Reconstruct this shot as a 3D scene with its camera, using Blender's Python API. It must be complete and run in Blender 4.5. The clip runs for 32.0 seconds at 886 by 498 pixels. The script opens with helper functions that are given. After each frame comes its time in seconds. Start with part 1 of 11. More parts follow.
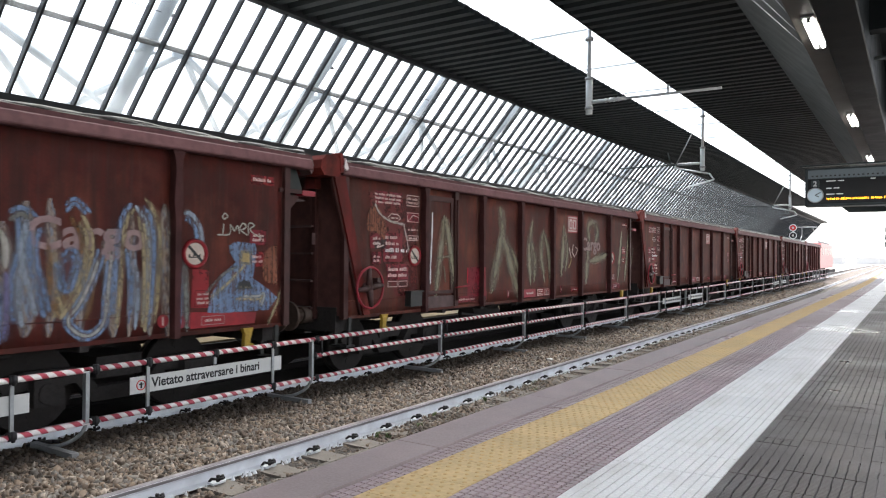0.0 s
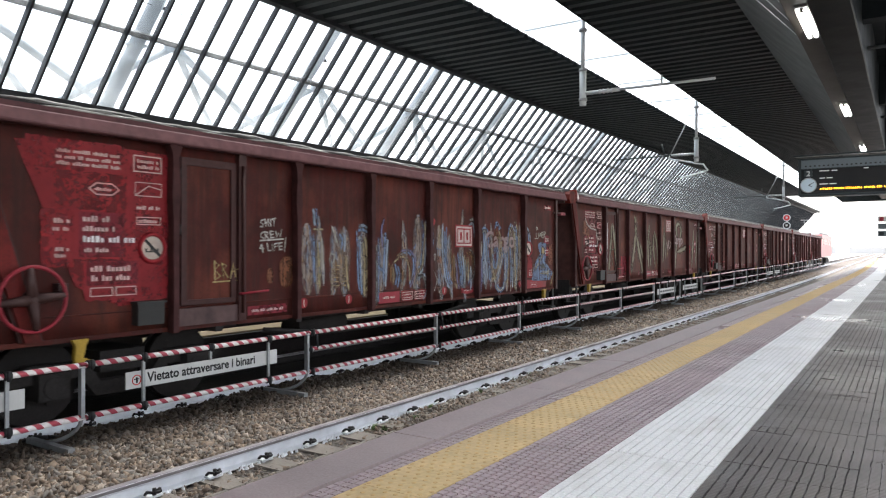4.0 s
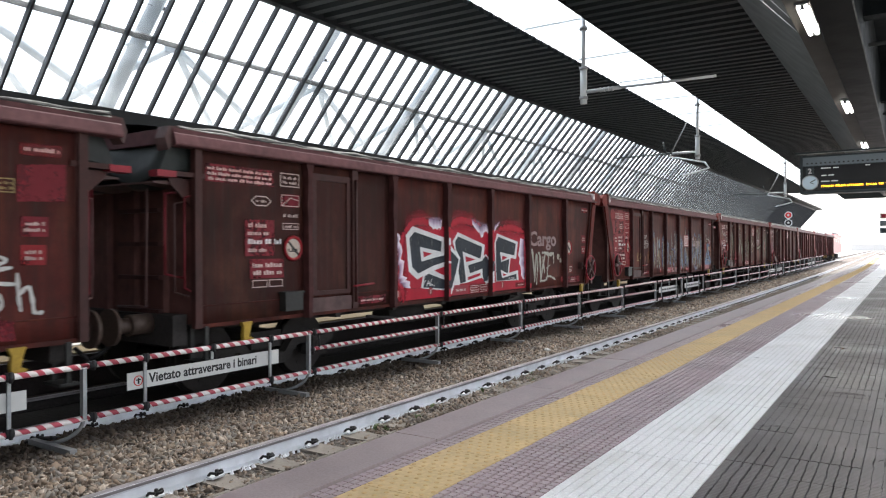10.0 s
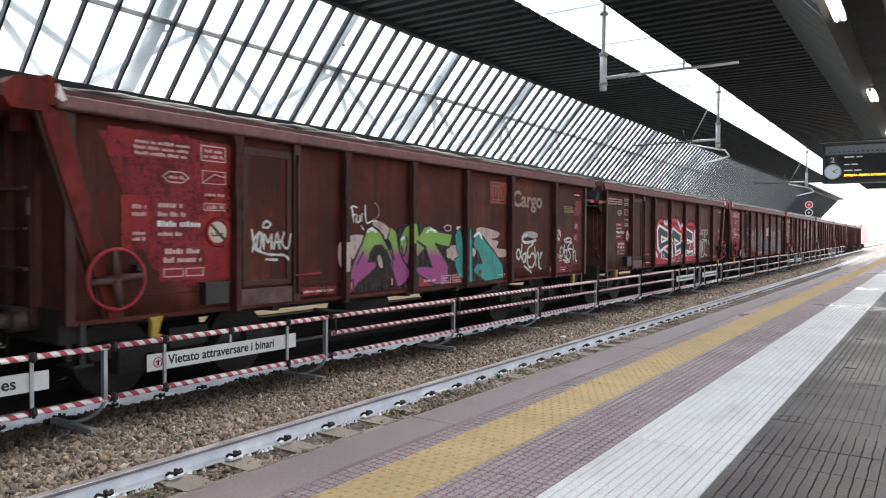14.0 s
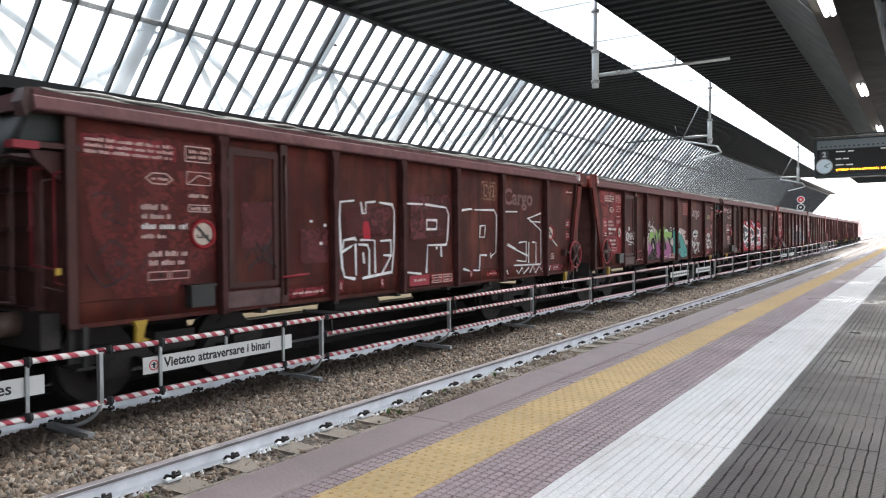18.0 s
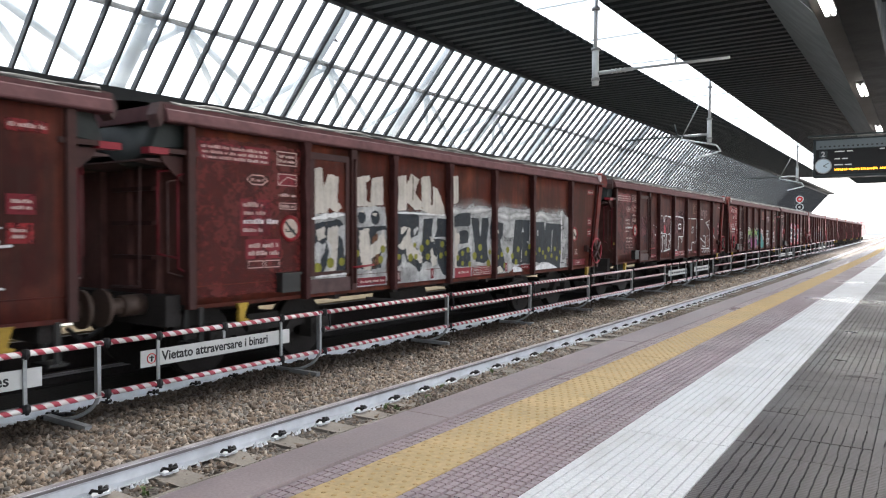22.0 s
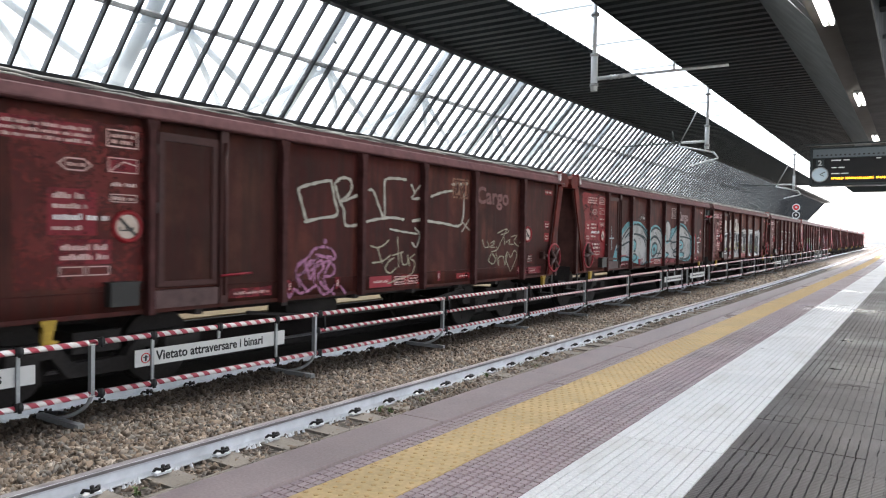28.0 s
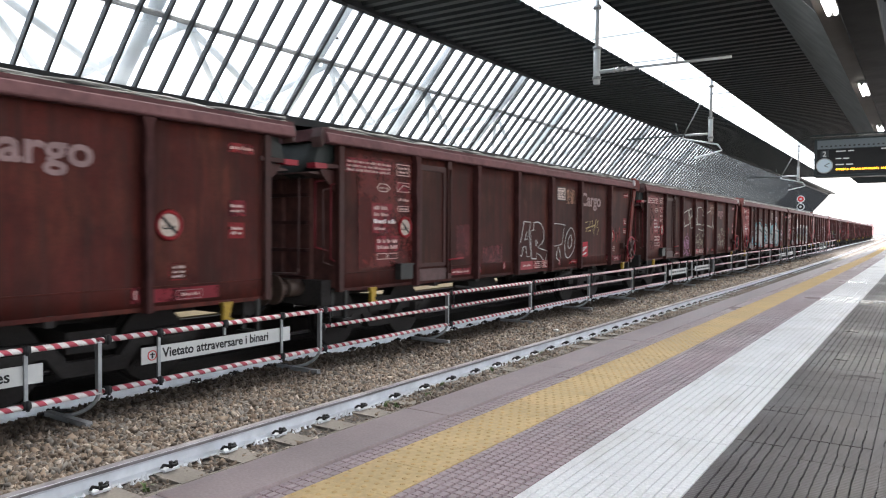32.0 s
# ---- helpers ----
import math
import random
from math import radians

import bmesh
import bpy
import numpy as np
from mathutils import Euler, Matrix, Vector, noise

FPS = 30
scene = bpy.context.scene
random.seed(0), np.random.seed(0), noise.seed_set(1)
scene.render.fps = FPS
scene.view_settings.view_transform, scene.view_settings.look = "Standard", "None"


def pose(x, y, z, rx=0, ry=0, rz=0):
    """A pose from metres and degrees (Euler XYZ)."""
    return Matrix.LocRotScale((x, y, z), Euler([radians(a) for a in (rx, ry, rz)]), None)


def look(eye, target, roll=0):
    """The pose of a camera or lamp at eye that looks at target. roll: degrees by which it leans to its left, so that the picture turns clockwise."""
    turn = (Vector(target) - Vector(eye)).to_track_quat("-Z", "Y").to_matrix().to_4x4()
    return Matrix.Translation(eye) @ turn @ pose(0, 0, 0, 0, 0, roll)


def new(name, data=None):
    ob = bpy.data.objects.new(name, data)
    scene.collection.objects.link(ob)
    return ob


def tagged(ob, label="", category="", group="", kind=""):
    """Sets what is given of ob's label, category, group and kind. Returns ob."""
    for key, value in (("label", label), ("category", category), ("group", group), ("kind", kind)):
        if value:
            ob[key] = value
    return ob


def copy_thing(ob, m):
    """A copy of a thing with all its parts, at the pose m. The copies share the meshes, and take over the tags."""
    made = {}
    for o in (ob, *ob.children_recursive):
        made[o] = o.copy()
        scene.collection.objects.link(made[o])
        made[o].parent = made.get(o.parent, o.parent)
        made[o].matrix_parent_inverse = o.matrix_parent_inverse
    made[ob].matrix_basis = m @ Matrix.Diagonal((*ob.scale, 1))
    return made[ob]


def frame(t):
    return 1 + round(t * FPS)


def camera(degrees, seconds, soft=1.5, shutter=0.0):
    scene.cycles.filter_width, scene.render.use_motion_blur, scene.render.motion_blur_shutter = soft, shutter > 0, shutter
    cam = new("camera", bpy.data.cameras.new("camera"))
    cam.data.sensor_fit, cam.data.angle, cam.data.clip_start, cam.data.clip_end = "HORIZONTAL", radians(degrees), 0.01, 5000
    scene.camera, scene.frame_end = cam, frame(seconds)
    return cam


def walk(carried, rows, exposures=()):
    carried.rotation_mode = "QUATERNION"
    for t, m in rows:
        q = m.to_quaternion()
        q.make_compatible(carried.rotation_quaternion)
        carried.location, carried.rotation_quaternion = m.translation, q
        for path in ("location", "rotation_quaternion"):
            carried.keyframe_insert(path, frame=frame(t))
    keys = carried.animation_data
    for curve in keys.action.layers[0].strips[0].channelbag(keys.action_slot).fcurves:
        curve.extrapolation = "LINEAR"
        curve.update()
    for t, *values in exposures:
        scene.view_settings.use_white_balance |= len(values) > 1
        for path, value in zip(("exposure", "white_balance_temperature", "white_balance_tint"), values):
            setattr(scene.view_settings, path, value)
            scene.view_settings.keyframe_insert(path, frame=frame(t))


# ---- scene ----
HFOV = 63.79
EYE_Z = 1.28


def aim(yaw, pitch, roll, dx, dy, dz):
    """A camera pose on the platform: degrees left of the track's line, up, and of lean; metres off the standing point."""
    eye = Vector((dx, dy, EYE_Z + dz))
    a, b = radians(yaw), radians(pitch)
    return look(eye, eye + Vector((-math.sin(a) * math.cos(b), math.cos(a) * math.cos(b), math.sin(b))), roll)


cam = camera(HFOV, 32.0, soft=1.15, shutter=0.35)
walk(cam, [
    (0, aim(33.56, 0.66, 0.46, 0.000, -0.001, 0.002)),
    (0.5, aim(33.51, 0.65, 0.32, -0.004, -0.004, 0.002)),
    (1, aim(33.54, 0.52, 0.23, 0.002, -0.008, 0.002)),
    (1.5, aim(33.48, 0.28, 0.14, -0.002, 0.001, -0.002)),
    (2, aim(33.31, 0.04, 0.17, -0.001, -0.003, 0.005)),
    (2.5, aim(33.31, 0.04, -0.06, 0.002, -0.002, 0.002)),
    (3, aim(33.18, -0.02, -0.14, 0.006, -0.002, 0.009)),
    (3.5, aim(33.20, 0.08, -0.00, 0.005, -0.003, 0.006)),
    (5.5, aim(32.97, -0.06, 0.01, -0.006, 0.000, -0.000)),
    (6, aim(33.04, -0.04, -0.12, 0.001, 0.004, -0.002)),
    (6.5, aim(33.04, -0.12, -0.12, 0.001, 0.003, 0.001)),
    (7, aim(32.92, -0.14, -0.22, 0.001, 0.001, 0.001)),
    (7.5, aim(32.98, -0.07, -0.34, 0.001, 0.001, 0.003)),
    (8, aim(32.96, 0.02, -0.29, 0.003, -0.004, 0.005)),
    (8.5, aim(33.09, 0.03, -0.28, 0.002, 0.003, 0.002)),
    (9, aim(33.09, 0.01, -0.07, 0.000, -0.000, 0.000)),
    (9.5, aim(33.16, -0.05, -0.08, -0.003, 0.001, 0.001)),
    (10, aim(33.27, -0.03, -0.23, 0.003, 0.006, 0.007)),
    (10.5, aim(33.20, -0.05, -0.38, 0.000, 0.003, -0.002)),
    (11, aim(33.10, -0.16, -0.22, 0.003, 0.001, 0.002)),
    (11.5, aim(33.11, -0.23, -0.18, -0.001, -0.000, 0.002)),
    (12, aim(33.03, -0.34, -0.29, -0.003, 0.013, -0.003)),
    (12.5, aim(32.98, -0.55, -0.39, -0.005, 0.004, 0.003)),
    (13, aim(33.60, -0.65, -0.12, -0.024, -0.011, 0.002)),
    (13.5, aim(34.39, -0.76, 0.34, -0.023, -0.020, 0.000)),
    (14, aim(34.54, -1.11, 0.34, -0.016, 0.002, 0.000)),
    (14.5, aim(34.13, -1.39, -0.29, -0.016, 0.012, -0.003)),
    (16.5, aim(33.57, -1.48, -0.23, -0.025, -0.011, 0.002)),
    (17, aim(33.70, -1.19, -0.15, -0.023, -0.017, 0.004)),
    (17.5, aim(33.87, -1.07, -0.28, -0.023, -0.015, 0.005)),
    (18, aim(34.04, -1.18, -0.37, -0.027, -0.011, -0.002)),
    (18.5, aim(34.11, -1.42, -0.25, -0.027, -0.012, -0.003)),
    (19, aim(34.17, -1.45, -0.20, -0.023, -0.014, -0.000)),
    (19.5, aim(34.12, -1.53, -0.28, -0.018, -0.012, -0.002)),
    (20, aim(34.19, -1.41, -0.23, -0.024, -0.012, -0.004)),
    (20.5, aim(34.23, -1.32, -0.15, -0.022, -0.015, -0.005)),
    (21, aim(34.16, -1.29, 0.07, -0.018, -0.017, -0.004)),
    (21.5, aim(34.01, -1.37, 0.23, -0.021, -0.012, -0.007)),
    (22, aim(33.94, -1.45, 0.13, -0.017, -0.016, -0.009)),
    (22.5, aim(33.90, -1.45, -0.02, -0.024, -0.022, -0.008)),
    (23, aim(34.08, -1.60, 0.03, -0.026, -0.021, -0.007)),
    (23.5, aim(34.34, -1.61, -0.03, -0.022, -0.022, -0.010)),
    (24, aim(34.42, -1.74, -0.11, -0.020, -0.021, -0.006)),
    (24.5, aim(34.65, -1.87, -0.15, -0.021, -0.020, -0.007)),
    (25, aim(34.65, -1.99, -0.29, -0.019, -0.012, -0.009)),
    (25.5, aim(34.20, -2.13, -0.51, -0.016, -0.006, -0.011)),
    (27.5, aim(33.74, -1.29, 0.94, -0.019, -0.016, -0.004)),
    (28, aim(33.68, -1.20, 0.92, -0.016, -0.013, -0.006)),
    (28.5, aim(33.68, -1.24, 0.87, -0.019, -0.015, -0.013)),
    (29, aim(33.68, -1.34, 0.72, -0.017, -0.022, -0.012)),
    (29.5, aim(33.62, -1.39, 0.67, -0.014, -0.019, -0.007)),
    (30, aim(33.70, -1.28, 0.71, -0.021, -0.018, -0.013)),
    (30.5, aim(33.73, -1.31, 0.65, -0.016, -0.014, -0.014)),
    (31, aim(33.75, -1.40, 0.39, -0.018, -0.012, -0.017)),
    (31.5, aim(33.85, -1.57, 0.42, -0.016, -0.015, -0.015)),
    (32, aim(33.99, -1.57, 0.34, -0.016, -0.020, -0.013)),
], exposures=[(0.0, 2.05, 6450, 11), (12.0, 2.06, 6450, 11), (18.0, 2.2, 6450, 11), (32.0, 2.2, 6450, 11)])

# ---- light: an overcast sky, seen through glass wall, roof slot and the open ends ----
world = bpy.data.worlds.new("world")
scene.world = world
world.use_nodes = True
wn = world.node_tree.nodes
sky = wn.new("ShaderNodeTexSky")
sky.sky_type = "NISHITA"
sky.sun_disc = False
sky.sun_elevation = radians(62)
sky.sun_rotation = radians(-19)
sky.air_density = 1.0
sky.dust_density = 2.0
sky.ozone_density = 0.6
wn["Background"].inputs["Strength"].default_value = 0.15
pale = wn.new("ShaderNodeHueSaturation")
pale.inputs["Saturation"].default_value = 0.3
world.node_tree.links.new(sky.outputs["Color"], pale.inputs["Color"])
world.node_tree.links.new(pale.outputs["Color"], wn["Background"].inputs["Color"])
sun = new("sun", bpy.data.lights.new("sun", "SUN"))
sun.data.energy, sun.data.angle, sun.data.color = 2.0, radians(25), (1.0, 0.97, 0.93)
sun.matrix_world = look((-17, 50, 100), (0, 0, 0))


# ---- materials ----
class Tree:
    """Short hand for a node tree."""

    def __init__(self, name):
        self.m = bpy.data.materials.new(name)
        self.m.use_nodes = True
        self.t = self.m.node_tree
        self.b = self.t.nodes["Principled BSDF"]

    def n(self, kind, **inputs):
        node = self.t.nodes.new("ShaderNode" + kind)
        for k, v in inputs.items():
            self.put(node, k, v)
        return node

    def put(self, node, key, v):
        key = int(key[1:]) if key[0] == "i" and key[1:].isdigit() else key.replace("_", " ")
        s = node.inputs[key]
        if isinstance(v, bpy.types.NodeSocket):
            self.t.links.new(v, s)
        else:
            s.default_value = v

    def math(self, op, a, b=0.0):
        node = self.t.nodes.new("ShaderNodeMath")
        node.operation = op
        self.put(node, "i0", a)
        self.put(node, "i1", b)
        return node.outputs[0]

    def mix(self, fac, a, b):
        node = self.t.nodes.new("ShaderNodeMix")
        node.data_type = "RGBA"
        for i, v in ((0, fac), (6, a), (7, b)):
            self.put(node, "i%d" % i, (*v, 1) if isinstance(v, tuple) and len(v) == 3 else v)
        return node.outputs[2]

    def ramp(self, v, lo, hi):
        node = self.t.nodes.new("ShaderNodeMapRange")
        self.put(node, "i0", v)
        self.put(node, "i1", lo)
        self.put(node, "i2", hi)
        return node.outputs[0]

    def coords(self, scale=(1, 1, 1), spread=0.0):
        """Coordinates of the object, in metres, scaled and, by object, shifted."""
        tc = self.n("TexCoord")
        mp = self.n("Mapping", Vector=tc.outputs["Object"], Scale=scale)
        if spread:
            r = self.n("ObjectInfo").outputs["Random"]
            off = self.n("CombineXYZ", X=self.math("MULTIPLY", r, spread), Y=self.math("MULTIPLY", r, spread * 1.7), Z=self.math("MULTIPLY", r, spread * 0.6))
            self.put(mp, "Location", off.outputs[0])
        return mp.outputs[0]

    def noise(self, scale, vec, detail=4.0, rough=0.55):
        return self.n("TexNoise", Vector=vec, Scale=scale, Detail=detail, Roughness=rough).outputs["Fac"]

    def bump(self, h, dist=0.01, strength=0.5):
        self.put(self.b, "Normal", self.n("Bump", Height=h, Distance=dist, Strength=strength).outputs[0])

    def end(self, color, rough=0.6, metal=0.0):
        self.put(self.b, "Base_Color", (*color, 1) if isinstance(color, tuple) and len(color) == 3 else color)
        self.put(self.b, "Roughness", rough)
        self.put(self.b, "Metallic", metal)
        return self.m


def plain(name, color, rough=0.6, metal=0.0, vary=0.25, grain=30.0, spread=7.0, bump=0.002, spec=0.25):
    """Paint, stone or metal with fine grain and broad stains."""
    t = Tree(name)
    v = t.coords(spread=spread)
    a, b = t.noise(grain, v, 3), t.noise(2.1, v, 5)
    k = t.math("ADD", t.math("MULTIPLY", a, 0.45), t.math("MULTIPLY", b, 0.55))
    k = t.ramp(k, 0.3, 0.7)
    dark = tuple(c * (1 - vary) for c in color)
    light = tuple(min(1, c * (1 + vary * 0.8)) for c in color)
    t.put(t.b, "Specular_IOR_Level", spec)
    if bump:
        t.bump(a, bump, 0.4)
    return t.end(t.mix(k, dark, light), t.math("ADD", rough - 0.12, t.math("MULTIPLY", b, 0.24)), metal)


def wagon_paint(name, body, streak, fade):
    """Old oxide-brown paint: broad faded fields, soot, and runs of dirt and rust down the sheets."""
    t = Tree(name)
    v = t.coords(spread=19)
    run = t.noise(1.0, t.coords((3.0, 7.0, 0.55), 23), 5, 0.62)
    fine = t.noise(1.0, t.coords((10.0, 26.0, 1.1), 31), 3)
    field = t.noise(0.9, v, 4)
    grain = t.noise(38, v, 4)
    c = t.mix(t.ramp(field, 0.35, 0.66), body, tuple(x * 0.48 for x in body))
    c = t.mix(t.math("MULTIPLY", t.ramp(t.noise(2.6, v, 5, 0.7), 0.5, 0.7), 0.65), c, (0.03, 0.013, 0.011))
    warm = t.ramp(t.noise(1.15, t.coords((1, 1, 0.8), 41), 5, 0.6), 0.5, 0.68)
    c = t.mix(t.math("MULTIPLY", warm, 0.75), c, (body[0] * 1.55, body[1] * 1.9, body[2] * 1.5))
    c = t.mix(t.math("MULTIPLY", t.ramp(run, 0.45, 0.68), 0.8), c, streak)
    c = t.mix(t.math("MULTIPLY", t.ramp(fine, 0.56, 0.8), fade), c, tuple(0.5 * x + 0.06 for x in streak))
    c = t.mix(t.math("MULTIPLY", t.ramp(grain, 0.5, 0.8), 0.4), c, (0.022, 0.014, 0.012))
    t.bump(t.math("ADD", t.math("MULTIPLY", field, 1.6), t.math("MULTIPLY", grain, 0.08)), 0.012, 0.35)
    t.put(t.b, "Specular_IOR_Level", 0.1)
    return t.end(c, t.math("ADD", 0.5, t.math("MULTIPLY", run, 0.25)))


M = {}
# each wagon's brown differs; brightness differences between wagons are put into the colour too
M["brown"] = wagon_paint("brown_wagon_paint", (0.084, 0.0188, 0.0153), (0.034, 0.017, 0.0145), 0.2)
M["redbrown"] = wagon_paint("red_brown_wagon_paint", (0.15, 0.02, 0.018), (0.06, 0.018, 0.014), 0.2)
# dusty brown, lifted a little for haze over the far wagons
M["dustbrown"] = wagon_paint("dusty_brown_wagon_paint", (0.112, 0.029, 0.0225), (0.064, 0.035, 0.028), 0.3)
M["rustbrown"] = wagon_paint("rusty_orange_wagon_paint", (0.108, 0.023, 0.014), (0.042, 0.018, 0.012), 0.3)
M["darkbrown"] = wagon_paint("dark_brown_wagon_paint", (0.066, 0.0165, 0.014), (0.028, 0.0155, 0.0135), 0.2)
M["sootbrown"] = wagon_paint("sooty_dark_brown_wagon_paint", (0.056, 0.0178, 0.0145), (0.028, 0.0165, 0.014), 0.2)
M["chord"] = plain("faded_mauve_brown_paint", (0.104, 0.047, 0.05), 0.6, vary=0.4, grain=9, spec=0.12)
M["post"] = plain("sooty_brown_paint", (0.046, 0.0165, 0.0145), 0.6, vary=0.4, grain=14)
M["stake"] = plain("faded_mauve_brown_stake_paint", (0.058, 0.023, 0.0225), 0.65, vary=0.5, grain=7, spec=0.1)
M["under"] = plain("sooty_black_steel", (0.034, 0.031, 0.03), 0.8, vary=0.4, spec=0.08)
M["wheel"] = plain("dull_wheel_steel", (0.022, 0.019, 0.018), 0.6, 0.0, vary=0.35, spec=0.15)
M["buffer"] = plain("greasy_buffer_steel", (0.075, 0.052, 0.042), 0.5, 0.2, vary=0.45)
M["scuffed"] = plain("scuffed_pinkish_brown_steel", (0.085, 0.05, 0.048), 0.6, vary=0.55, grain=7)
M["sootend"] = plain("soot_blackened_brown_paint", (0.095, 0.043, 0.038), 0.7, vary=0.5, grain=6)
M["spoke"] = plain("grimy_brown_wheel_steel", (0.05, 0.024, 0.022), 0.55, vary=0.45, grain=10)
M["buckle"] = plain("bare_worn_clamp_steel", (0.5, 0.44, 0.44), 0.4, 0.3, vary=0.4, grain=18)
M["tarpfold"] = plain("grey_dirty_tarpaulin_fold", (0.13, 0.13, 0.125), 0.75, vary=0.6, grain=9, bump=0.008)
M["redpaint"] = plain("faded_red_paint", (0.24, 0.018, 0.03), 0.5, vary=0.25)
M["railred"] = plain("grimy_dark_red_rail_paint", (0.15, 0.014, 0.022), 0.5, vary=0.4)
M["label"] = plain("fresh_red_label_paint", (0.24, 0.012, 0.018), 0.5, vary=0.45, grain=9)
M["letter"] = plain("off_white_lettering_paint", (0.5, 0.38, 0.35), 0.6, vary=0.4, grain=20)
M["signcream"] = plain("dirty_cream_sign_paint", (0.44, 0.36, 0.31), 0.6, vary=0.3, grain=14)
M["cargo"] = plain("faded_pinkish_grey_lettering", (0.25, 0.165, 0.165), 0.6, vary=0.35, grain=12)
M["cargofaint"] = plain("nearly_gone_pinkish_lettering", (0.15, 0.068, 0.066), 0.6, vary=0.6, grain=14)
M["yellow"] = plain("yellow_hook_paint", (0.34, 0.22, 0.03), 0.5, vary=0.4)
M["tarp"] = plain("dark_green_grey_tarpaulin", (0.018, 0.023, 0.022), 0.55, vary=0.4, grain=8, bump=0.01)
M["tarpedge"] = plain("dirty_white_tarpaulin_edge", (0.3, 0.3, 0.28), 0.7, vary=0.7, grain=11, bump=0.008)
M["boxgrey"] = plain("dark_grey_box_steel", (0.026, 0.026, 0.025), 0.5, vary=0.3)
M["steel"] = plain("galvanised_steel", (0.33, 0.345, 0.35), 0.45, 0.6, vary=0.25)
M["clamp"] = plain("black_clamp_plastic", (0.02, 0.02, 0.022), 0.5, vary=0.3)
M["signwhite"] = plain("white_sign_board", (0.5, 0.5, 0.485), 0.5, vary=0.15, grain=8)
M["black"] = plain("black_lettering", (0.012, 0.012, 0.013), 0.5, vary=0.1)
M["signred"] = plain("sign_red", (0.5, 0.03, 0.03), 0.5, vary=0.1)
M["railwhite"] = plain("whitewashed_rail_side", (0.74, 0.76, 0.78), 0.6, vary=0.25, grain=6)
M["railhead"] = plain("worn_rail_head_steel", (0.3, 0.285, 0.295), 0.34, 0.6, vary=0.3, grain=5)
M["clip"] = plain("black_rail_clip_steel", (0.016, 0.015, 0.015), 0.5, 0.3, vary=0.3)
M["weed"] = plain("dull_green_weed_leaf", (0.07, 0.105, 0.035), 0.6, vary=0.4, grain=40, bump=0)
M["farline"] = plain("dirty_ochre_line", (0.19, 0.145, 0.085), 0.7, vary=0.4)
# ballast with the train's shade put into its colour
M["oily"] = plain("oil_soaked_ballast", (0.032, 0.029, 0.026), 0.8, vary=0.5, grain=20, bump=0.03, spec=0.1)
M["sleeper"] = plain("dirty_concrete", (0.165, 0.148, 0.128), 0.85, vary=0.35, grain=40, bump=0.004)
M["kerb"] = plain("mauve_brown_edge_stone", (0.35, 0.275, 0.26), 0.45, vary=0.28, grain=60, bump=0.003, spec=0.45)
# joint dirt; on the far platform it stands in for shade
M["joint"] = plain("dark_joint_dirt", (0.03, 0.025, 0.026), 0.9, vary=0.4)
M["tileyellow"] = plain("worn_ochre_tactile_paver", (0.64, 0.46, 0.225), 0.55, vary=0.25, grain=30, spread=13, spec=0.2)
M["stud"] = plain("dirty_ochre_stud", (0.64, 0.435, 0.2), 0.7, vary=0.3, grain=30, spec=0.1)
M["soffit"] = plain("dark_corrugated_steel", (0.019, 0.0245, 0.0265), 0.5, 0.0, vary=0.2)
M["girder"] = plain("dark_grey_green_girder", (0.036, 0.047, 0.049), 0.45, vary=0.2, grain=6)
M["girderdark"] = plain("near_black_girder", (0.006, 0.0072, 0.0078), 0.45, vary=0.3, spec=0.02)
M["lamppanel"] = plain("grey_brown_lamp_panel", (0.055, 0.052, 0.047), 0.6, vary=0.15)
M["bar"] = plain("dark_glazing_bar", (0.018, 0.021, 0.024), 0.45, vary=0.2)
M["trussgrey"] = plain("pale_grey_painted_steel_tube", (0.46, 0.5, 0.52), 0.4, vary=0.12)
M["truss"] = plain("white_painted_steel_tube", (0.6, 0.64, 0.66), 0.4, vary=0.1)
M["wall"] = plain("grey_plaster", (0.25, 0.25, 0.25), 0.8, vary=0.2)
M["mast"] = plain("pale_galvanised_mast", (0.5, 0.52, 0.54), 0.45, 0.3, vary=0.2)
M["boardcase"] = plain("dark_green_black_board_case", (0.022, 0.03, 0.032), 0.4, vary=0.2)
M["boardface"] = plain("black_display_glass", (0.012, 0.012, 0.013), 0.15, vary=0.1, bump=0)
M["boardstrip"] = plain("grey_vent_strip", (0.12, 0.14, 0.15), 0.5, vary=0.15)
M["clockface"] = plain("pale_blue_clock_face", (0.55, 0.66, 0.72), 0.4, vary=0.05, bump=0)
M["farpale"] = plain("hazy_pale_concrete", (0.6, 0.6, 0.6), 0.9, vary=0.15)
# red paled towards pink: glare at the far end put into the colour
M["locored"] = plain("faded_red_locomotive_paint", (0.55, 0.2, 0.2), 0.35, vary=0.15)
M["glassdark"] = plain("dark_window_glass", (0.02, 0.024, 0.028), 0.08, vary=0.1, bump=0)


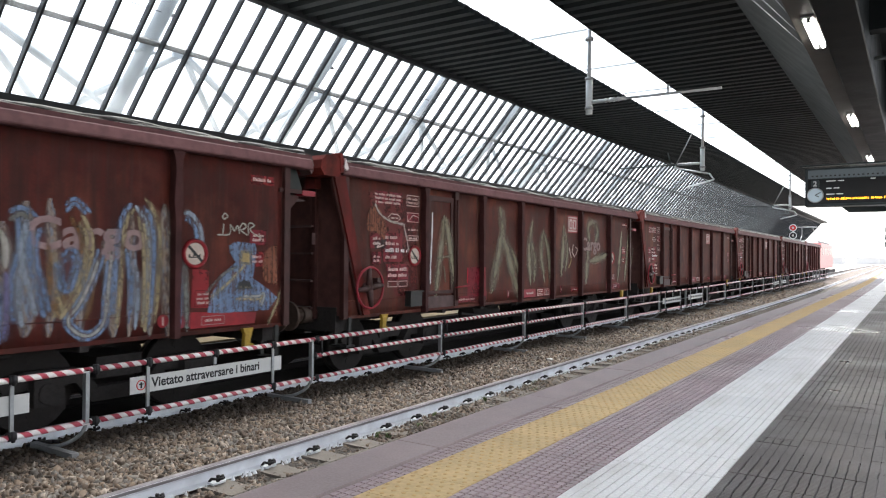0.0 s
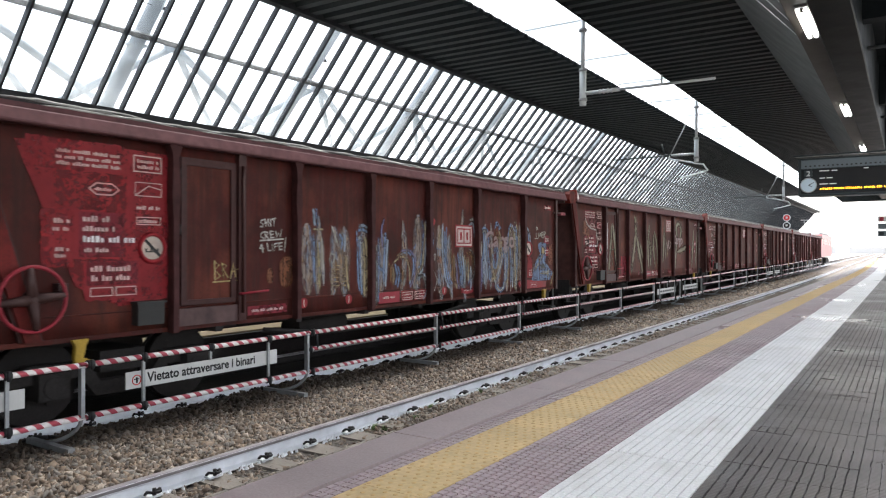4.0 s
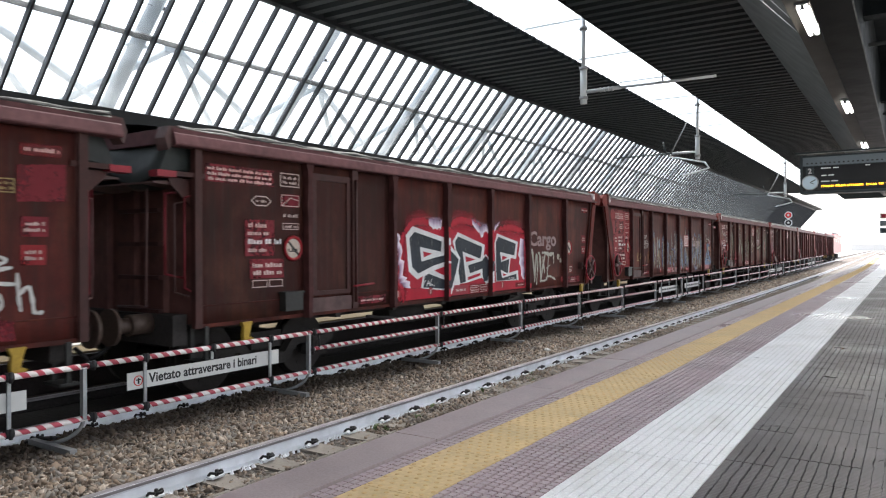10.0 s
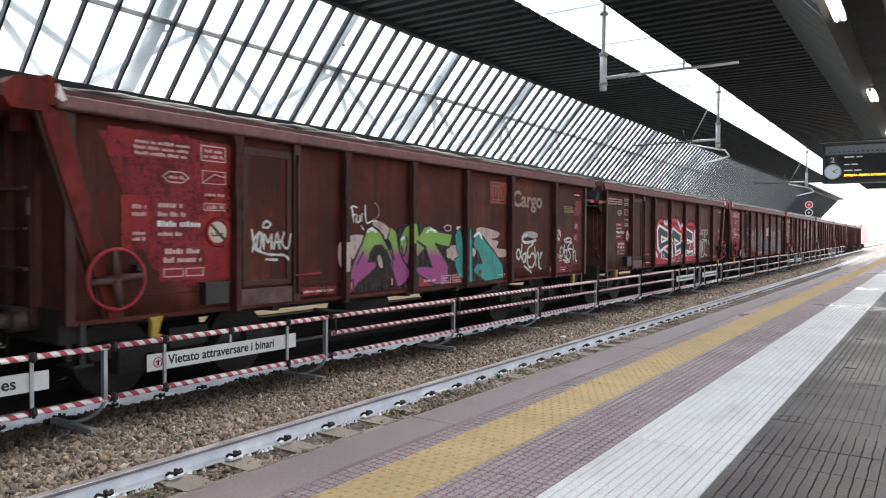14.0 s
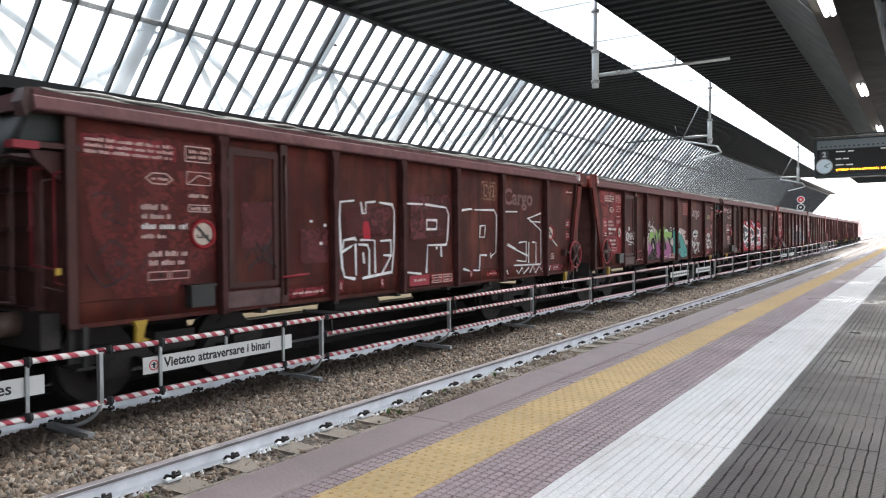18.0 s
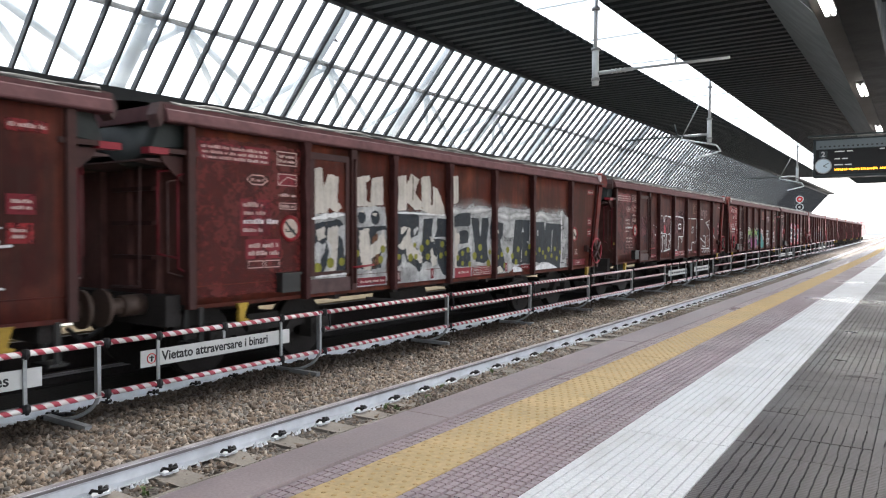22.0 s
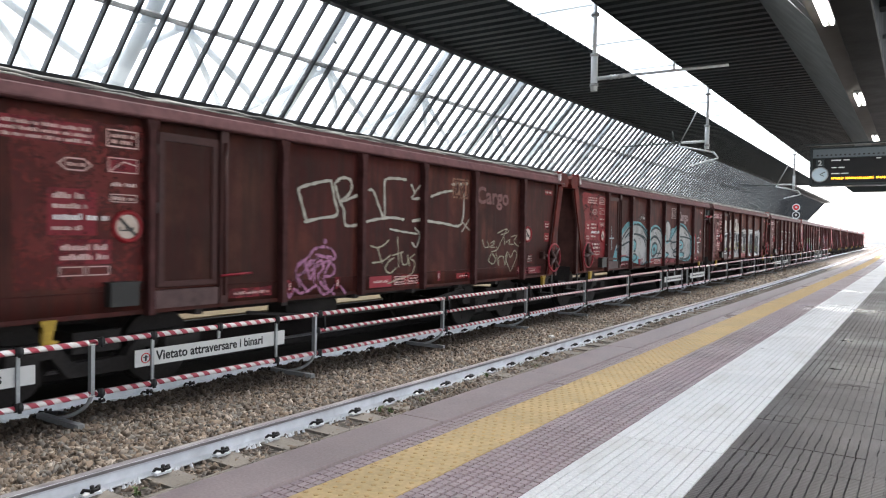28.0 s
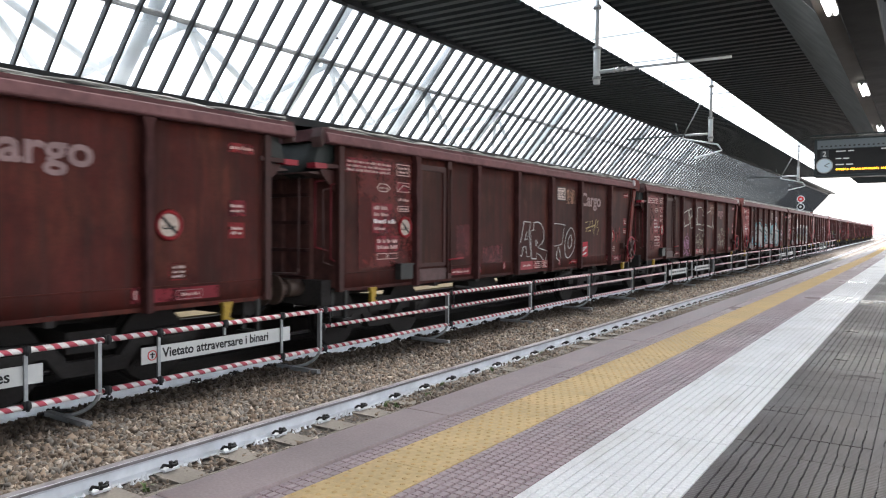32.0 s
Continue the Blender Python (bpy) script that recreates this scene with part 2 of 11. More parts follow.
def ground_stone(name):
    """Broken stones: each its own brown, grey or tan; earth and oil along the barrier and in patches."""
    t = Tree(name)
    r = t.n("NewGeometry").outputs["Random Per Island"]
    p = t.n("NewGeometry").outputs["Position"]
    r2 = t.math("FRACT", t.math("MULTIPLY", r, 17.3))
    r3 = t.math("FRACT", t.math("MULTIPLY", r, 71.9))
    g = t.noise(60, t.coords(), 4)
    c = t.mix(t.ramp(r, 0.0, 0.8), (0.06, 0.043, 0.03), (0.205, 0.15, 0.105))
    c = t.mix(t.math("MULTIPLY", t.ramp(r2, 0.6, 0.8), 0.8), c, (0.15, 0.142, 0.128))
    c = t.mix(t.math("MULTIPLY", t.ramp(r3, 0.86, 0.93), 0.85), c, (0.34, 0.29, 0.235))
    c = t.mix(t.math("MULTIPLY", t.ramp(r3, 0.2, 0.05), 0.7), c, (0.025, 0.02, 0.016))
    c = t.mix(t.math("MULTIPLY", g, 0.45), c, (0.05, 0.04, 0.032))
    x = t.n("SeparateXYZ", Vector=p).outputs[0]
    wander = t.math("MULTIPLY", t.math("SUBTRACT", t.noise(0.9, p, 4, 0.6), 0.5), 1.5)
    earth = t.ramp(t.math("ADD", x, wander), -6.75, -7.2)
    c = t.mix(t.math("MULTIPLY", earth, 0.75), c, (0.042, 0.028, 0.018))
    c = t.mix(t.math("MULTIPLY", t.ramp(t.noise(0.7, t.n("Mapping", Vector=p, Location=(5, 3, 0)).outputs[0], 3), 0.58, 0.7), 0.5), c, (0.05, 0.048, 0.034))
    t.bump(g, 0.006, 0.5)
    return t.end(c, 0.85)


M["stones"] = ground_stone("brown_grey_ballast_stones")


def paver(name, color, ribs, worn, dirt, deep=0.4):
    """Pressed concrete paver: fine ribs across it, foot wear, stains, and damp smooth places."""
    t = Tree(name)
    v = t.coords(spread=13)
    p = t.n("NewGeometry").outputs["Position"]
    y = t.n("SeparateXYZ", Vector=p).outputs[1]
    rib = t.ramp(t.math("SINE", t.math("MULTIPLY", y, 2 * math.pi / ribs)), -0.2, 0.9)
    wear = t.ramp(t.noise(1.3, p, 5, 0.6), 0.4, 0.62)
    keep = t.math("MULTIPLY", rib, t.math("SUBTRACT", 1.0, t.math("MULTIPLY", wear, worn)))
    grain = t.noise(70, v, 4, 0.65)
    c = t.mix(t.ramp(grain, 0.3, 0.72), tuple(x * 0.78 for x in color), tuple(min(1, x * 1.15) for x in color))
    c = t.mix(t.n("ObjectInfo").outputs["Random"], c, t.mix(0.5, c, tuple(x * 0.8 for x in color)))
    c = t.mix(t.math("MULTIPLY", keep, deep), c, tuple(x * 0.35 for x in color))
    stain = t.ramp(t.noise(2.2, t.n("Mapping", Vector=p, Scale=(1.6, 0.7, 1)).outputs[0], 6, 0.65), 0.5, 0.72)
    c = t.mix(t.math("MULTIPLY", stain, 0.5), c, dirt)
    spot = t.ramp(t.noise(34, p, 2), 0.7, 0.76)
    c = t.mix(t.math("MULTIPLY", spot, 0.5), c, tuple(x * 0.4 for x in dirt))
    t.bump(t.math("ADD", t.math("MULTIPLY", keep, -1.0), t.math("MULTIPLY", grain, 0.6)), 0.002, 0.5)
    t.put(t.b, "Specular_IOR_Level", 0.5)
    damp = t.ramp(t.noise(0.45, p, 5, 0.6), 0.42, 0.66)
    return t.end(c, t.math("SUBTRACT", 0.47, t.math("MULTIPLY", damp, 0.25)))


M["tilemauve"] = paver("mauve_concrete_paver", (0.42, 0.32, 0.318), 0.05, 0.6, (0.26, 0.21, 0.2), 0.0)
M["tilegrey"] = paver("worn_grey_paver", (0.116, 0.098, 0.091), 0.026, 0.6, (0.11, 0.085, 0.075), 0.55)
M["tilewhite"] = paver("worn_white_guide_paver", (0.86, 0.835, 0.805), 0.045, 0.8, (0.5, 0.46, 0.39), 0.06)


def bed(name, dark, light):
    t = Tree(name)
    v = t.coords()
    c = t.n("TexVoronoi", Vector=v, Scale=22.0)
    k = t.mix(t.ramp(t.noise(14, v, 5), 0.35, 0.7), dark, light)
    t.bump(c.outputs["Distance"], 0.04, 0.8)
    return t.end(k, 0.9)


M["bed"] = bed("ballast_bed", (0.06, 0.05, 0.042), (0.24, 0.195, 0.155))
# darker copy of the bed: shade in the gaps between stones painted in
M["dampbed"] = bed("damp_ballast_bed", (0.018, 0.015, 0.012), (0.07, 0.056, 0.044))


def field():
    t = Tree("dusty_yard_ground")
    v = t.coords()
    k = t.mix(t.ramp(t.noise(0.05, v, 6), 0.4, 0.65), (0.3, 0.28, 0.25), (0.42, 0.4, 0.37))
    return t.end(k, 0.95)


M["field"] = field()


def tape():
    """Red and white tape wound round a pipe that runs along its own y."""
    t = Tree("red_white_striped_pipe_wrap")
    tc = t.n("TexCoord").outputs["Object"]
    s = t.n("SeparateXYZ", Vector=tc)
    turn = t.math("DIVIDE", t.math("ARCTAN2", s.outputs[2], s.outputs[0]), 2 * math.pi)
    wob = t.math("MULTIPLY", t.noise(1.3, tc, 2), 0.9)
    f = t.math("FRACT", t.math("ADD", t.math("ADD", t.math("MULTIPLY", s.outputs[1], 6.4), turn), wob))
    k = t.ramp(f, 0.5, 0.56)
    g = t.noise(25, tc, 3)
    c = t.mix(k, t.mix(g, (0.55, 0.53, 0.51), (0.8, 0.79, 0.78)), t.mix(g, (0.3, 0.02, 0.04), (0.42, 0.07, 0.1)))
    t.bump(t.math("PINGPONG", f, 0.5), 0.004, 0.5)
    return t.end(c, 0.5)


M["tape"] = tape()


def pane_glass():
    """Thin, slightly milky and dusty sheet glass."""
    t = Tree("dusty_sheet_glass")
    v = t.coords()
    clear = t.n("BsdfTransparent", Color=(0.93, 0.96, 0.97, 1))
    gloss = t.n("BsdfGlossy", Color=(0.9, 0.95, 1, 1), Roughness=0.08)
    dust = t.n("BsdfTranslucent", Color=(0.7, 0.73, 0.74, 1))
    a = t.n("MixShader", Fac=t.math("MULTIPLY", t.ramp(t.noise(1.4, v, 5), 0.25, 0.8), 0.14), i1=clear.outputs[0], i2=dust.outputs[0])
    b = t.n("MixShader", Fac=0.06, i1=a.outputs[0], i2=gloss.outputs[0])
    t.put(t.t.nodes["Material Output"], "Surface", b.outputs[0])
    return t.m


M["glass"] = pane_glass()


def glow(name, color, power):
    t = Tree(name)
    t.put(t.b, "Emission_Color", (*color, 1))
    t.put(t.b, "Emission_Strength", power)
    return t.end(color, 0.5)


M["tube"] = glow("lit_fluorescent_tube", (1.0, 0.97, 0.88), 6.0)
M["amber"] = glow("amber_led_text", (1.0, 0.42, 0.02), 1.3)
M["pale_led"] = glow("dim_white_led_text", (0.5, 0.5, 0.48), 0.12)
M["signal_red"] = glow("red_signal_lamp", (0.9, 0.03, 0.06), 0.6)


# ---- building tools ----
def box(bm, x0, x1, y0, y1, z0, z1):
    v = [bm.verts.new(p) for p in ((x0, y0, z0), (x1, y0, z0), (x1, y1, z0), (x0, y1, z0), (x0, y0, z1), (x1, y0, z1), (x1, y1, z1), (x0, y1, z1))]
    for f in ((3, 2, 1, 0), (4, 5, 6, 7), (0, 1, 5, 4), (1, 2, 6, 5), (2, 3, 7, 6), (3, 0, 4, 7)):
        bm.faces.new([v[i] for i in f])
    return v


def prism(bm, outline, x0, x1):
    """An outline in (y, z), made solid from x0 to x1."""
    a = [bm.verts.new((x0, y, z)) for y, z in outline]
    b = [bm.verts.new((x1, y, z)) for y, z in outline]
    n = len(a)
    bm.faces.new(a)
    bm.faces.new(b[::-1])
    for i in range(n):
        bm.faces.new((a[i], b[i], b[(i + 1) % n], a[(i + 1) % n]))


def along(bm, outline, y0, y1):
    """An outline in (x, z), made solid from y0 to y1."""
    a = [bm.verts.new((x, y0, z)) for x, z in outline]
    b = [bm.verts.new((x, y1, z)) for x, z in outline]
    n = len(a)
    bm.faces.new(a)
    bm.faces.new(b[::-1])
    for i in range(n):
        bm.faces.new((a[i], b[i], b[(i + 1) % n], a[(i + 1) % n]))


def rod(bm, p, q, r, n=10, r2=None):
    """A round bar from p to q."""
    p, q = Vector(p), Vector(q)
    d = (q - p).normalized()
    u = d.orthogonal().normalized()
    w = d.cross(u)
    r2 = r if r2 is None else r2
    a = [bm.verts.new(p + (u * math.cos(2 * math.pi * i / n) + w * math.sin(2 * math.pi * i / n)) * r) for i in range(n)]
    b = [bm.verts.new(q + (u * math.cos(2 * math.pi * i / n) + w * math.sin(2 * math.pi * i / n)) * r2) for i in range(n)]
    bm.faces.new(a[::-1])
    bm.faces.new(b)
    for i in range(n):
        f = bm.faces.new((a[i], a[(i + 1) % n], b[(i + 1) % n], b[i]))
        f.smooth = True


def bend(bm, pts, r, n=8):
    for p, q in zip(pts, pts[1:]):
        rod(bm, p, q, r, n)


def tube(bm, pts, r, n=10):
    """One smooth bent tube through close points."""
    pts = [Vector(p) for p in pts]
    rows = []
    ref = Vector((0.3, 1.0, 0.2))
    for i, p in enumerate(pts):
        d = (pts[min(i + 1, len(pts) - 1)] - pts[max(i - 1, 0)]).normalized()
        u = ref.cross(d).normalized()
        w = d.cross(u)
        rows.append([bm.verts.new(p + (u * math.cos(2 * math.pi * k / n) + w * math.sin(2 * math.pi * k / n)) * r) for k in range(n)])
    for a, c in zip(rows, rows[1:]):
        for k in range(n):
            bm.faces.new((a[k], a[(k + 1) % n], c[(k + 1) % n], c[k])).smooth = True
    bm.faces.new(rows[0][::-1])
    bm.faces.new(rows[-1])


def ring(bm, c, axis, big, small, n=28, k=8):
    """A torus round axis 'x' or 'y' at c."""
    rows = []
    for i in range(n):
        a = 2 * math.pi * i / n
        row = []
        for j in range(k):
            b = 2 * math.pi * j / k
            rr = big + small * math.cos(b)
            o = small * math.sin(b)
            p = (o, rr * math.cos(a), rr * math.sin(a)) if axis == "x" else (rr * math.cos(a), o, rr * math.sin(a))
            row.append(bm.verts.new(Vector(c) + Vector(p)))
        rows.append(row)
    for i in range(n):
        for j in range(k):
            f = bm.faces.new((rows[i][j], rows[(i + 1) % n][j], rows[(i + 1) % n][(j + 1) % k], rows[i][(j + 1) % k]))
            f.smooth = True


def soften(bm, w):
    bmesh.ops.bevel(bm, geom=[e for e in bm.edges if len(e.link_faces) == 2 and e.calc_face_angle(0) > 0.5], offset=w, segments=1, affect="EDGES", clamp_overlap=True)


def part(name, bm, material, parent=None, label="", at=None):
    """Links a bmesh as one mesh object, under a thing or a part."""
    bmesh.ops.recalc_face_normals(bm, faces=bm.faces)
    me = bpy.data.meshes.new(name)
    bm.to_mesh(me)
    bm.free()
    me.materials.append(M[material] if isinstance(material, str) else material)
    ob = new(name, me)
    if parent is not None:
        ob.parent = parent
    if at is not None:
        ob.matrix_basis = at
    if label:
        tagged(ob, label)
    return ob


def thing(name, label, category, group="", at=None):
    ob = new(name)
    ob.empty_display_size = 0.2
    if at is not None:
        ob.matrix_basis = at
    return tagged(ob, label, category, group)


def setting(name, bm, material, label=""):
    return tagged(part(name, bm, material), label or name.replace("_", " "), name.split("_")[0], kind="structure")


def share(ob, m, parent=None):
    """Another object on the same mesh."""
    o = ob.copy()
    scene.collection.objects.link(o)
    o.parent = parent if parent is not None else ob.parent
    o.matrix_basis = m
    return o


def lettering(name, text, size, material, parent, m, bold=0.0, wide=1.0):
    """Raised letters from the built-in font; they read along the pose's x, upright along its y."""
    cu = bpy.data.curves.new(name, "FONT")
    cu.body, cu.size, cu.extrude, cu.offset, cu.resolution_u = text, size, 0.001, bold, 3
    tmp = bpy.data.objects.new("tmp", cu)
    scene.collection.objects.link(tmp)
    me = bpy.data.meshes.new_from_object(tmp.evaluated_get(bpy.context.evaluated_depsgraph_get()))
    bpy.data.objects.remove(tmp)
    me.materials.clear()
    me.materials.append(M[material])
    for v in me.vertices:
        v.co.x *= wide
    ob = new(name, me)
    ob.parent = parent
    ob.matrix_basis = m
    return ob


# ---- plan ----
Y0, Y1 = -40.0, 118.0          # the glazed stretch
YW, YE = 80.0, 66.0            # where the roofs over train and platform end
RAIL = -0.62                   # rail heads; the platform's top is 0
FOOT = RAIL - 0.14
NEAR, FAR = -4.57, -8.70       # the track lines
EDGE = -3.03
FENCE = -7.05
ROOF = 6.7



def curve(y):
    """How far the line of the tracks has swung to the left at y."""
    return 0.0 if y < 35 else (0.0003 * (y - 35) ** 2 if y < 65 else 0.27 + 0.018 * (y - 65))


def heading(y):
    """Degrees by which the line has turned to the left at y."""
    return math.degrees(math.atan(0.0 if y < 35 else (0.0006 * (y - 35) if y < 65 else 0.018)))


def sweep(bm, outline, y0, y1):
    """An outline in (x, z) drawn along the line of the tracks."""
    ys = [y0] + [y for y in range(35, 66, 5) if y0 < y < y1] + [y1]
    rows = [[bm.verts.new((x - curve(y), y, z)) for x, z in outline] for y in ys]
    n = len(outline)
    bm.faces.new(rows[0])
    bm.faces.new(rows[-1][::-1])
    for a, c in zip(rows, rows[1:]):
        for i in range(n):
            bm.faces.new((a[i], c[i], c[(i + 1) % n], a[(i + 1) % n]))


# ground
b = bmesh.new()
box(b, -1800, 1800, -1500, 3000, -1.3, -0.9)
ground = setting("ground", b, "field", "pale dusty yard ground beyond the station")
# near stretch is darkened so that gaps between the stones look shaded
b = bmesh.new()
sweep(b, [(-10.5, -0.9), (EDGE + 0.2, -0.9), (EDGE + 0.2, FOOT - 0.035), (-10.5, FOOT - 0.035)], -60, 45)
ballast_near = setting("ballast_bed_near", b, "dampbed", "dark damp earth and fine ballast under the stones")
b = bmesh.new()
sweep(b, [(-10.5, -0.9), (EDGE + 0.2, -0.9), (EDGE + 0.2, FOOT - 0.035), (-10.5, FOOT - 0.035)], 45, 420)
ballast_bed = setting("ballast_bed", b, "bed", "brown-grey track ballast bed")

# platform body
b = bmesh.new()
sweep(b, [(EDGE + 0.12, -0.9), (2.9, -0.9), (2.9, -0.03), (EDGE + 0.12, -0.03)], -50, 150)
platform = setting("platform", b, "joint", "concrete platform with bands of pavers")
# body near black: shade beyond the train is put into its colour
b = bmesh.new()
sweep(b, [(-10.5, -0.9), (-10.5, -0.3), (-14.2, -0.3), (-14.2, -0.9)], -50, 150)
far_platform = setting("platform_far", b, "joint", "lower grey platform beyond the freight train")
b = bmesh.new()
sweep(b, [(-10.6, -0.296), (-11.35, -0.296), (-11.35, -0.27), (-10.6, -0.27)], -50, 150)
part("yellow_line", b, "farline", far_platform, "ochre safety line")
b = bmesh.new()
sweep(b, [(-11.45, -0.296), (-12.1, -0.296), (-12.1, -0.27), (-11.45, -0.27)], -50, 150)
part("white_line", b, "tilewhite", far_platform, "white guide band")

# ---- canopy ----
b = bmesh.new()
box(b, -14.2, -13.9, -50, Y1, -0.9, 3.9)
wall_west = setting("wall_west", b, "wall", "plain grey wall below the glass")

# added out of view: blocks light from the east onto the near wagons
b = bmesh.new()
box(b, 3.1, 3.4, -50, -5, -0.9, 6.6)
setting("wall_east", b, "wall", "plain grey wall along the platform")


def corrugated(name, x0, x1, y1, label):
    """A dark ribbed soffit, its ribs across the tracks."""
    verts, faces = [], []
    n = int((y1 - Y0) / 0.46)
    for i in range(n):
        y = Y0 + i * 0.46
        for dy, dz in ((0, 0), (0.2, 0), (0.26, 0.13), (0.4, 0.13)):
            verts += [(x0, y + dy, ROOF + dz), (x1, y + dy, ROOF + dz)]
    for i in range(n * 4 - 1):
        faces.append((2 * i, 2 * i + 1, 2 * i + 3, 2 * i + 2))
    k = len(verts)
    verts += [(x0 + 0.03, Y0, ROOF + 0.135), (x1 - 0.03, Y0, ROOF + 0.135), (x1 - 0.03, y1, ROOF + 0.135), (x0 + 0.03, y1, ROOF + 0.135)]
    faces.append((k, k + 1, k + 2, k + 3))
    me = bpy.data.meshes.new(name)
    me.from_pydata(verts, [], faces)
    me.materials.append(M["soffit"])
    return tagged(new(name, me), label, "ceiling", kind="structure")


ceiling_west = corrugated("ceiling_west", -11.6, -8.2, YW, "dark ribbed steel roof soffit over the train")
ceiling_east = corrugated("ceiling_east", -6.38, -3.1, YE, "dark ribbed steel roof soffit over the platform edge")
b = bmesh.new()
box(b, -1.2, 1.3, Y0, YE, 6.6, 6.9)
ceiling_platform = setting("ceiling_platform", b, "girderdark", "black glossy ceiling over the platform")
# edge beams of the roof slot
for x0, x1, nm in ((-6.4, -6.37, "east"),):
    b = bmesh.new()
    box(b, x0, x1, Y0, YW if nm == "west" else YE, ROOF - 0.02, ROOF + 0.16)
    setting("trim_slot_" + nm, b, "girderdark", "dark edge of the roof slot")

# roof slot: panes of pale glass on cross bars
skylight = thing("skylight", "long roof slot glazed with pale translucent panes", "skylight")
skylight["kind"] = "structure"
b = bmesh.new()
box(b, -8.24, -6.34, -1.72, 1.72, 6.9, 6.912)
pane = part("pane", b, "glass", skylight)
b = bmesh.new()
box(b, -8.2, -6.38, -0.015, 0.015, 6.85, 6.9)
soften(b, 0.006)
cross = part("cross_bar", b, "truss", skylight)
n = 0
y = Y0 + 1.8
while y < YE:
    if n:
        share(pane, pose(0, y, 0)).visible_shadow = False
        share(cross, pose(0, y + 1.76, 0))
    else:
        pane.matrix_basis, cross.matrix_basis = pose(0, y, 0), pose(0, y + 1.76, 0)
        pane.visible_shadow = False
    n += 1
    y += 3.52

# girder over the platform's edge: a leaning web, a lamp panel, a dark box
b = bmesh.new()
along(b, [(-3.14, 6.7), (-3.2, 7.2), (-1.3, 7.2), (-1.3, 5.3), (-1.72, 5.3), (-1.78, 5.36)], Y0, YE)
girder = setting("girder", b, "girder", "dark grey leaning roof girder along the platform")
b = bmesh.new()
along(b, [(-1.72, 5.3), (-1.72, 5.27), (-1.28, 5.27), (-1.28, 5.3)], Y0, YE)
lamp_panel = setting("trim_lamp_panel", b, "lamppanel", "grey-brown panel that carries the lamps")
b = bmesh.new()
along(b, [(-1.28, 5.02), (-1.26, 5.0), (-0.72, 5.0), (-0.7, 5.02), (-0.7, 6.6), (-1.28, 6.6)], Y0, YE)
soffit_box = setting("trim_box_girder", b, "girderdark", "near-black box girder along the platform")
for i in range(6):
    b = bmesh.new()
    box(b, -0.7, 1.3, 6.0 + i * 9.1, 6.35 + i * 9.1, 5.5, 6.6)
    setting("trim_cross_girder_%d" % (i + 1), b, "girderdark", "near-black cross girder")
    b = bmesh.new()
    rod(b, (-0.7, 8.0 + i * 9.1, 5.45), (1.3, 8.0 + i * 9.1, 5.45), 0.04)
    setting("trim_conduit_%d" % (i + 1), b, "steel", "grey conduit under the ceiling")
for i, (x0, x1, y) in enumerate(((-2.85, -1.69, 15.5), (-2.7, -1.66, 14.8), (-2.35, -1.64, 14.2), (-2.0, -1.66, 13.6))):
    b = bmesh.new()
    rod(b, (x0, 6.0, 5.35), (x1, y, 5.35), 0.007, 6)
    setting("trim_cable_%d" % (i + 1), b, "truss", "thin bright cable under the girder")

# lamps
lamp = thing("ceiling_lamp", "lit twin-tube fluorescent ceiling lamp under the girder", "lamp", "platform lamps", pose(-1.45, 13.75, 5.27))
b = bmesh.new()
box(b, -0.11, 0.11, -0.9, 0.9, -0.05, 0.0)
soften(b, 0.01)
part("lamp_tray", b, "steel", lamp)
for x in (-0.055, 0.055):
    b = bmesh.new()
    rod(b, (x, -0.86, -0.085), (x, 0.86, -0.085), 0.034, 10)
    part("tube", b, "tube", lamp, "bright white tube")
for y in (-0.86, 0.84):
    b = bmesh.new()
    box(b, -0.1, 0.1, y, y + 0.03, -0.12, -0.04)
    part("tube_holder", b, "clamp", lamp)
for k in (-2, -1, 1, 2, 3, 4):
    copy_thing(lamp, pose(-1.45, 13.75 + 9.1 * k, 5.27))

# leaning glass wall beyond the train
PITCH, BAR = 0.597, 9.32 - 0.597 * 82   # spacing of the bars; where the row begins
GB, GT = Vector((-13.7, 0, 4.17)), Vector((-11.5, 0, 6.72))
glass_wall = thing("window_1", "long leaning glass wall of clear panes between dark bars", "window")
glass_wall["kind"] = "structure"
b = bmesh.new()
along(b, [(-13.95, 3.8), (-13.6, 3.8), (-13.58, 4.17), (-13.7, 4.2), (-13.95, 4.2)], Y0, Y1)
part("window_sill", b, "bar", glass_wall, "dark lower beam of the glass wall")
b = bmesh.new()
along(b, [(-11.62, 6.6), (-11.45, 6.62), (-11.45, 6.95), (-11.62, 6.95)], Y0, Y1)
part("window_head", b, "bar", glass_wall, "dark upper beam of the glass wall")
d = (GT - GB)
up = d.normalized()
out = Vector((up.z, 0, -up.x))
b = bmesh.new()
for s0, s1, o0, o1 in ((0.0, d.length, -0.03, 0.03),):
    q = [GB + up * s0 + out * -0.065, GB + up * s1 + out * -0.065, GB + up * s1 + out * 0.065, GB + up * s0 + out * 0.065]
    along(b, [(p.x, p.z) for p in q], -0.021, 0.021)
bar = part("glazing_bar", b, "bar", glass_wall, at=pose(0, BAR, 0))
b = bmesh.new()
q = [GB + up * 0.03, GB + up * (d.length - 0.02), GB + up * (d.length - 0.02) + out * 0.01, GB + up * 0.03 + out * 0.01]
along(b, [(p.x, p.z) for p in q], 0.03, 0.57)
gpane = part("pane", b, "glass", glass_wall, at=pose(0, BAR, 0))
gpane.visible_shadow = False
far_bars, far_panes = bmesh.new(), bmesh.new()
count = int((Y1 - Y0) / PITCH)
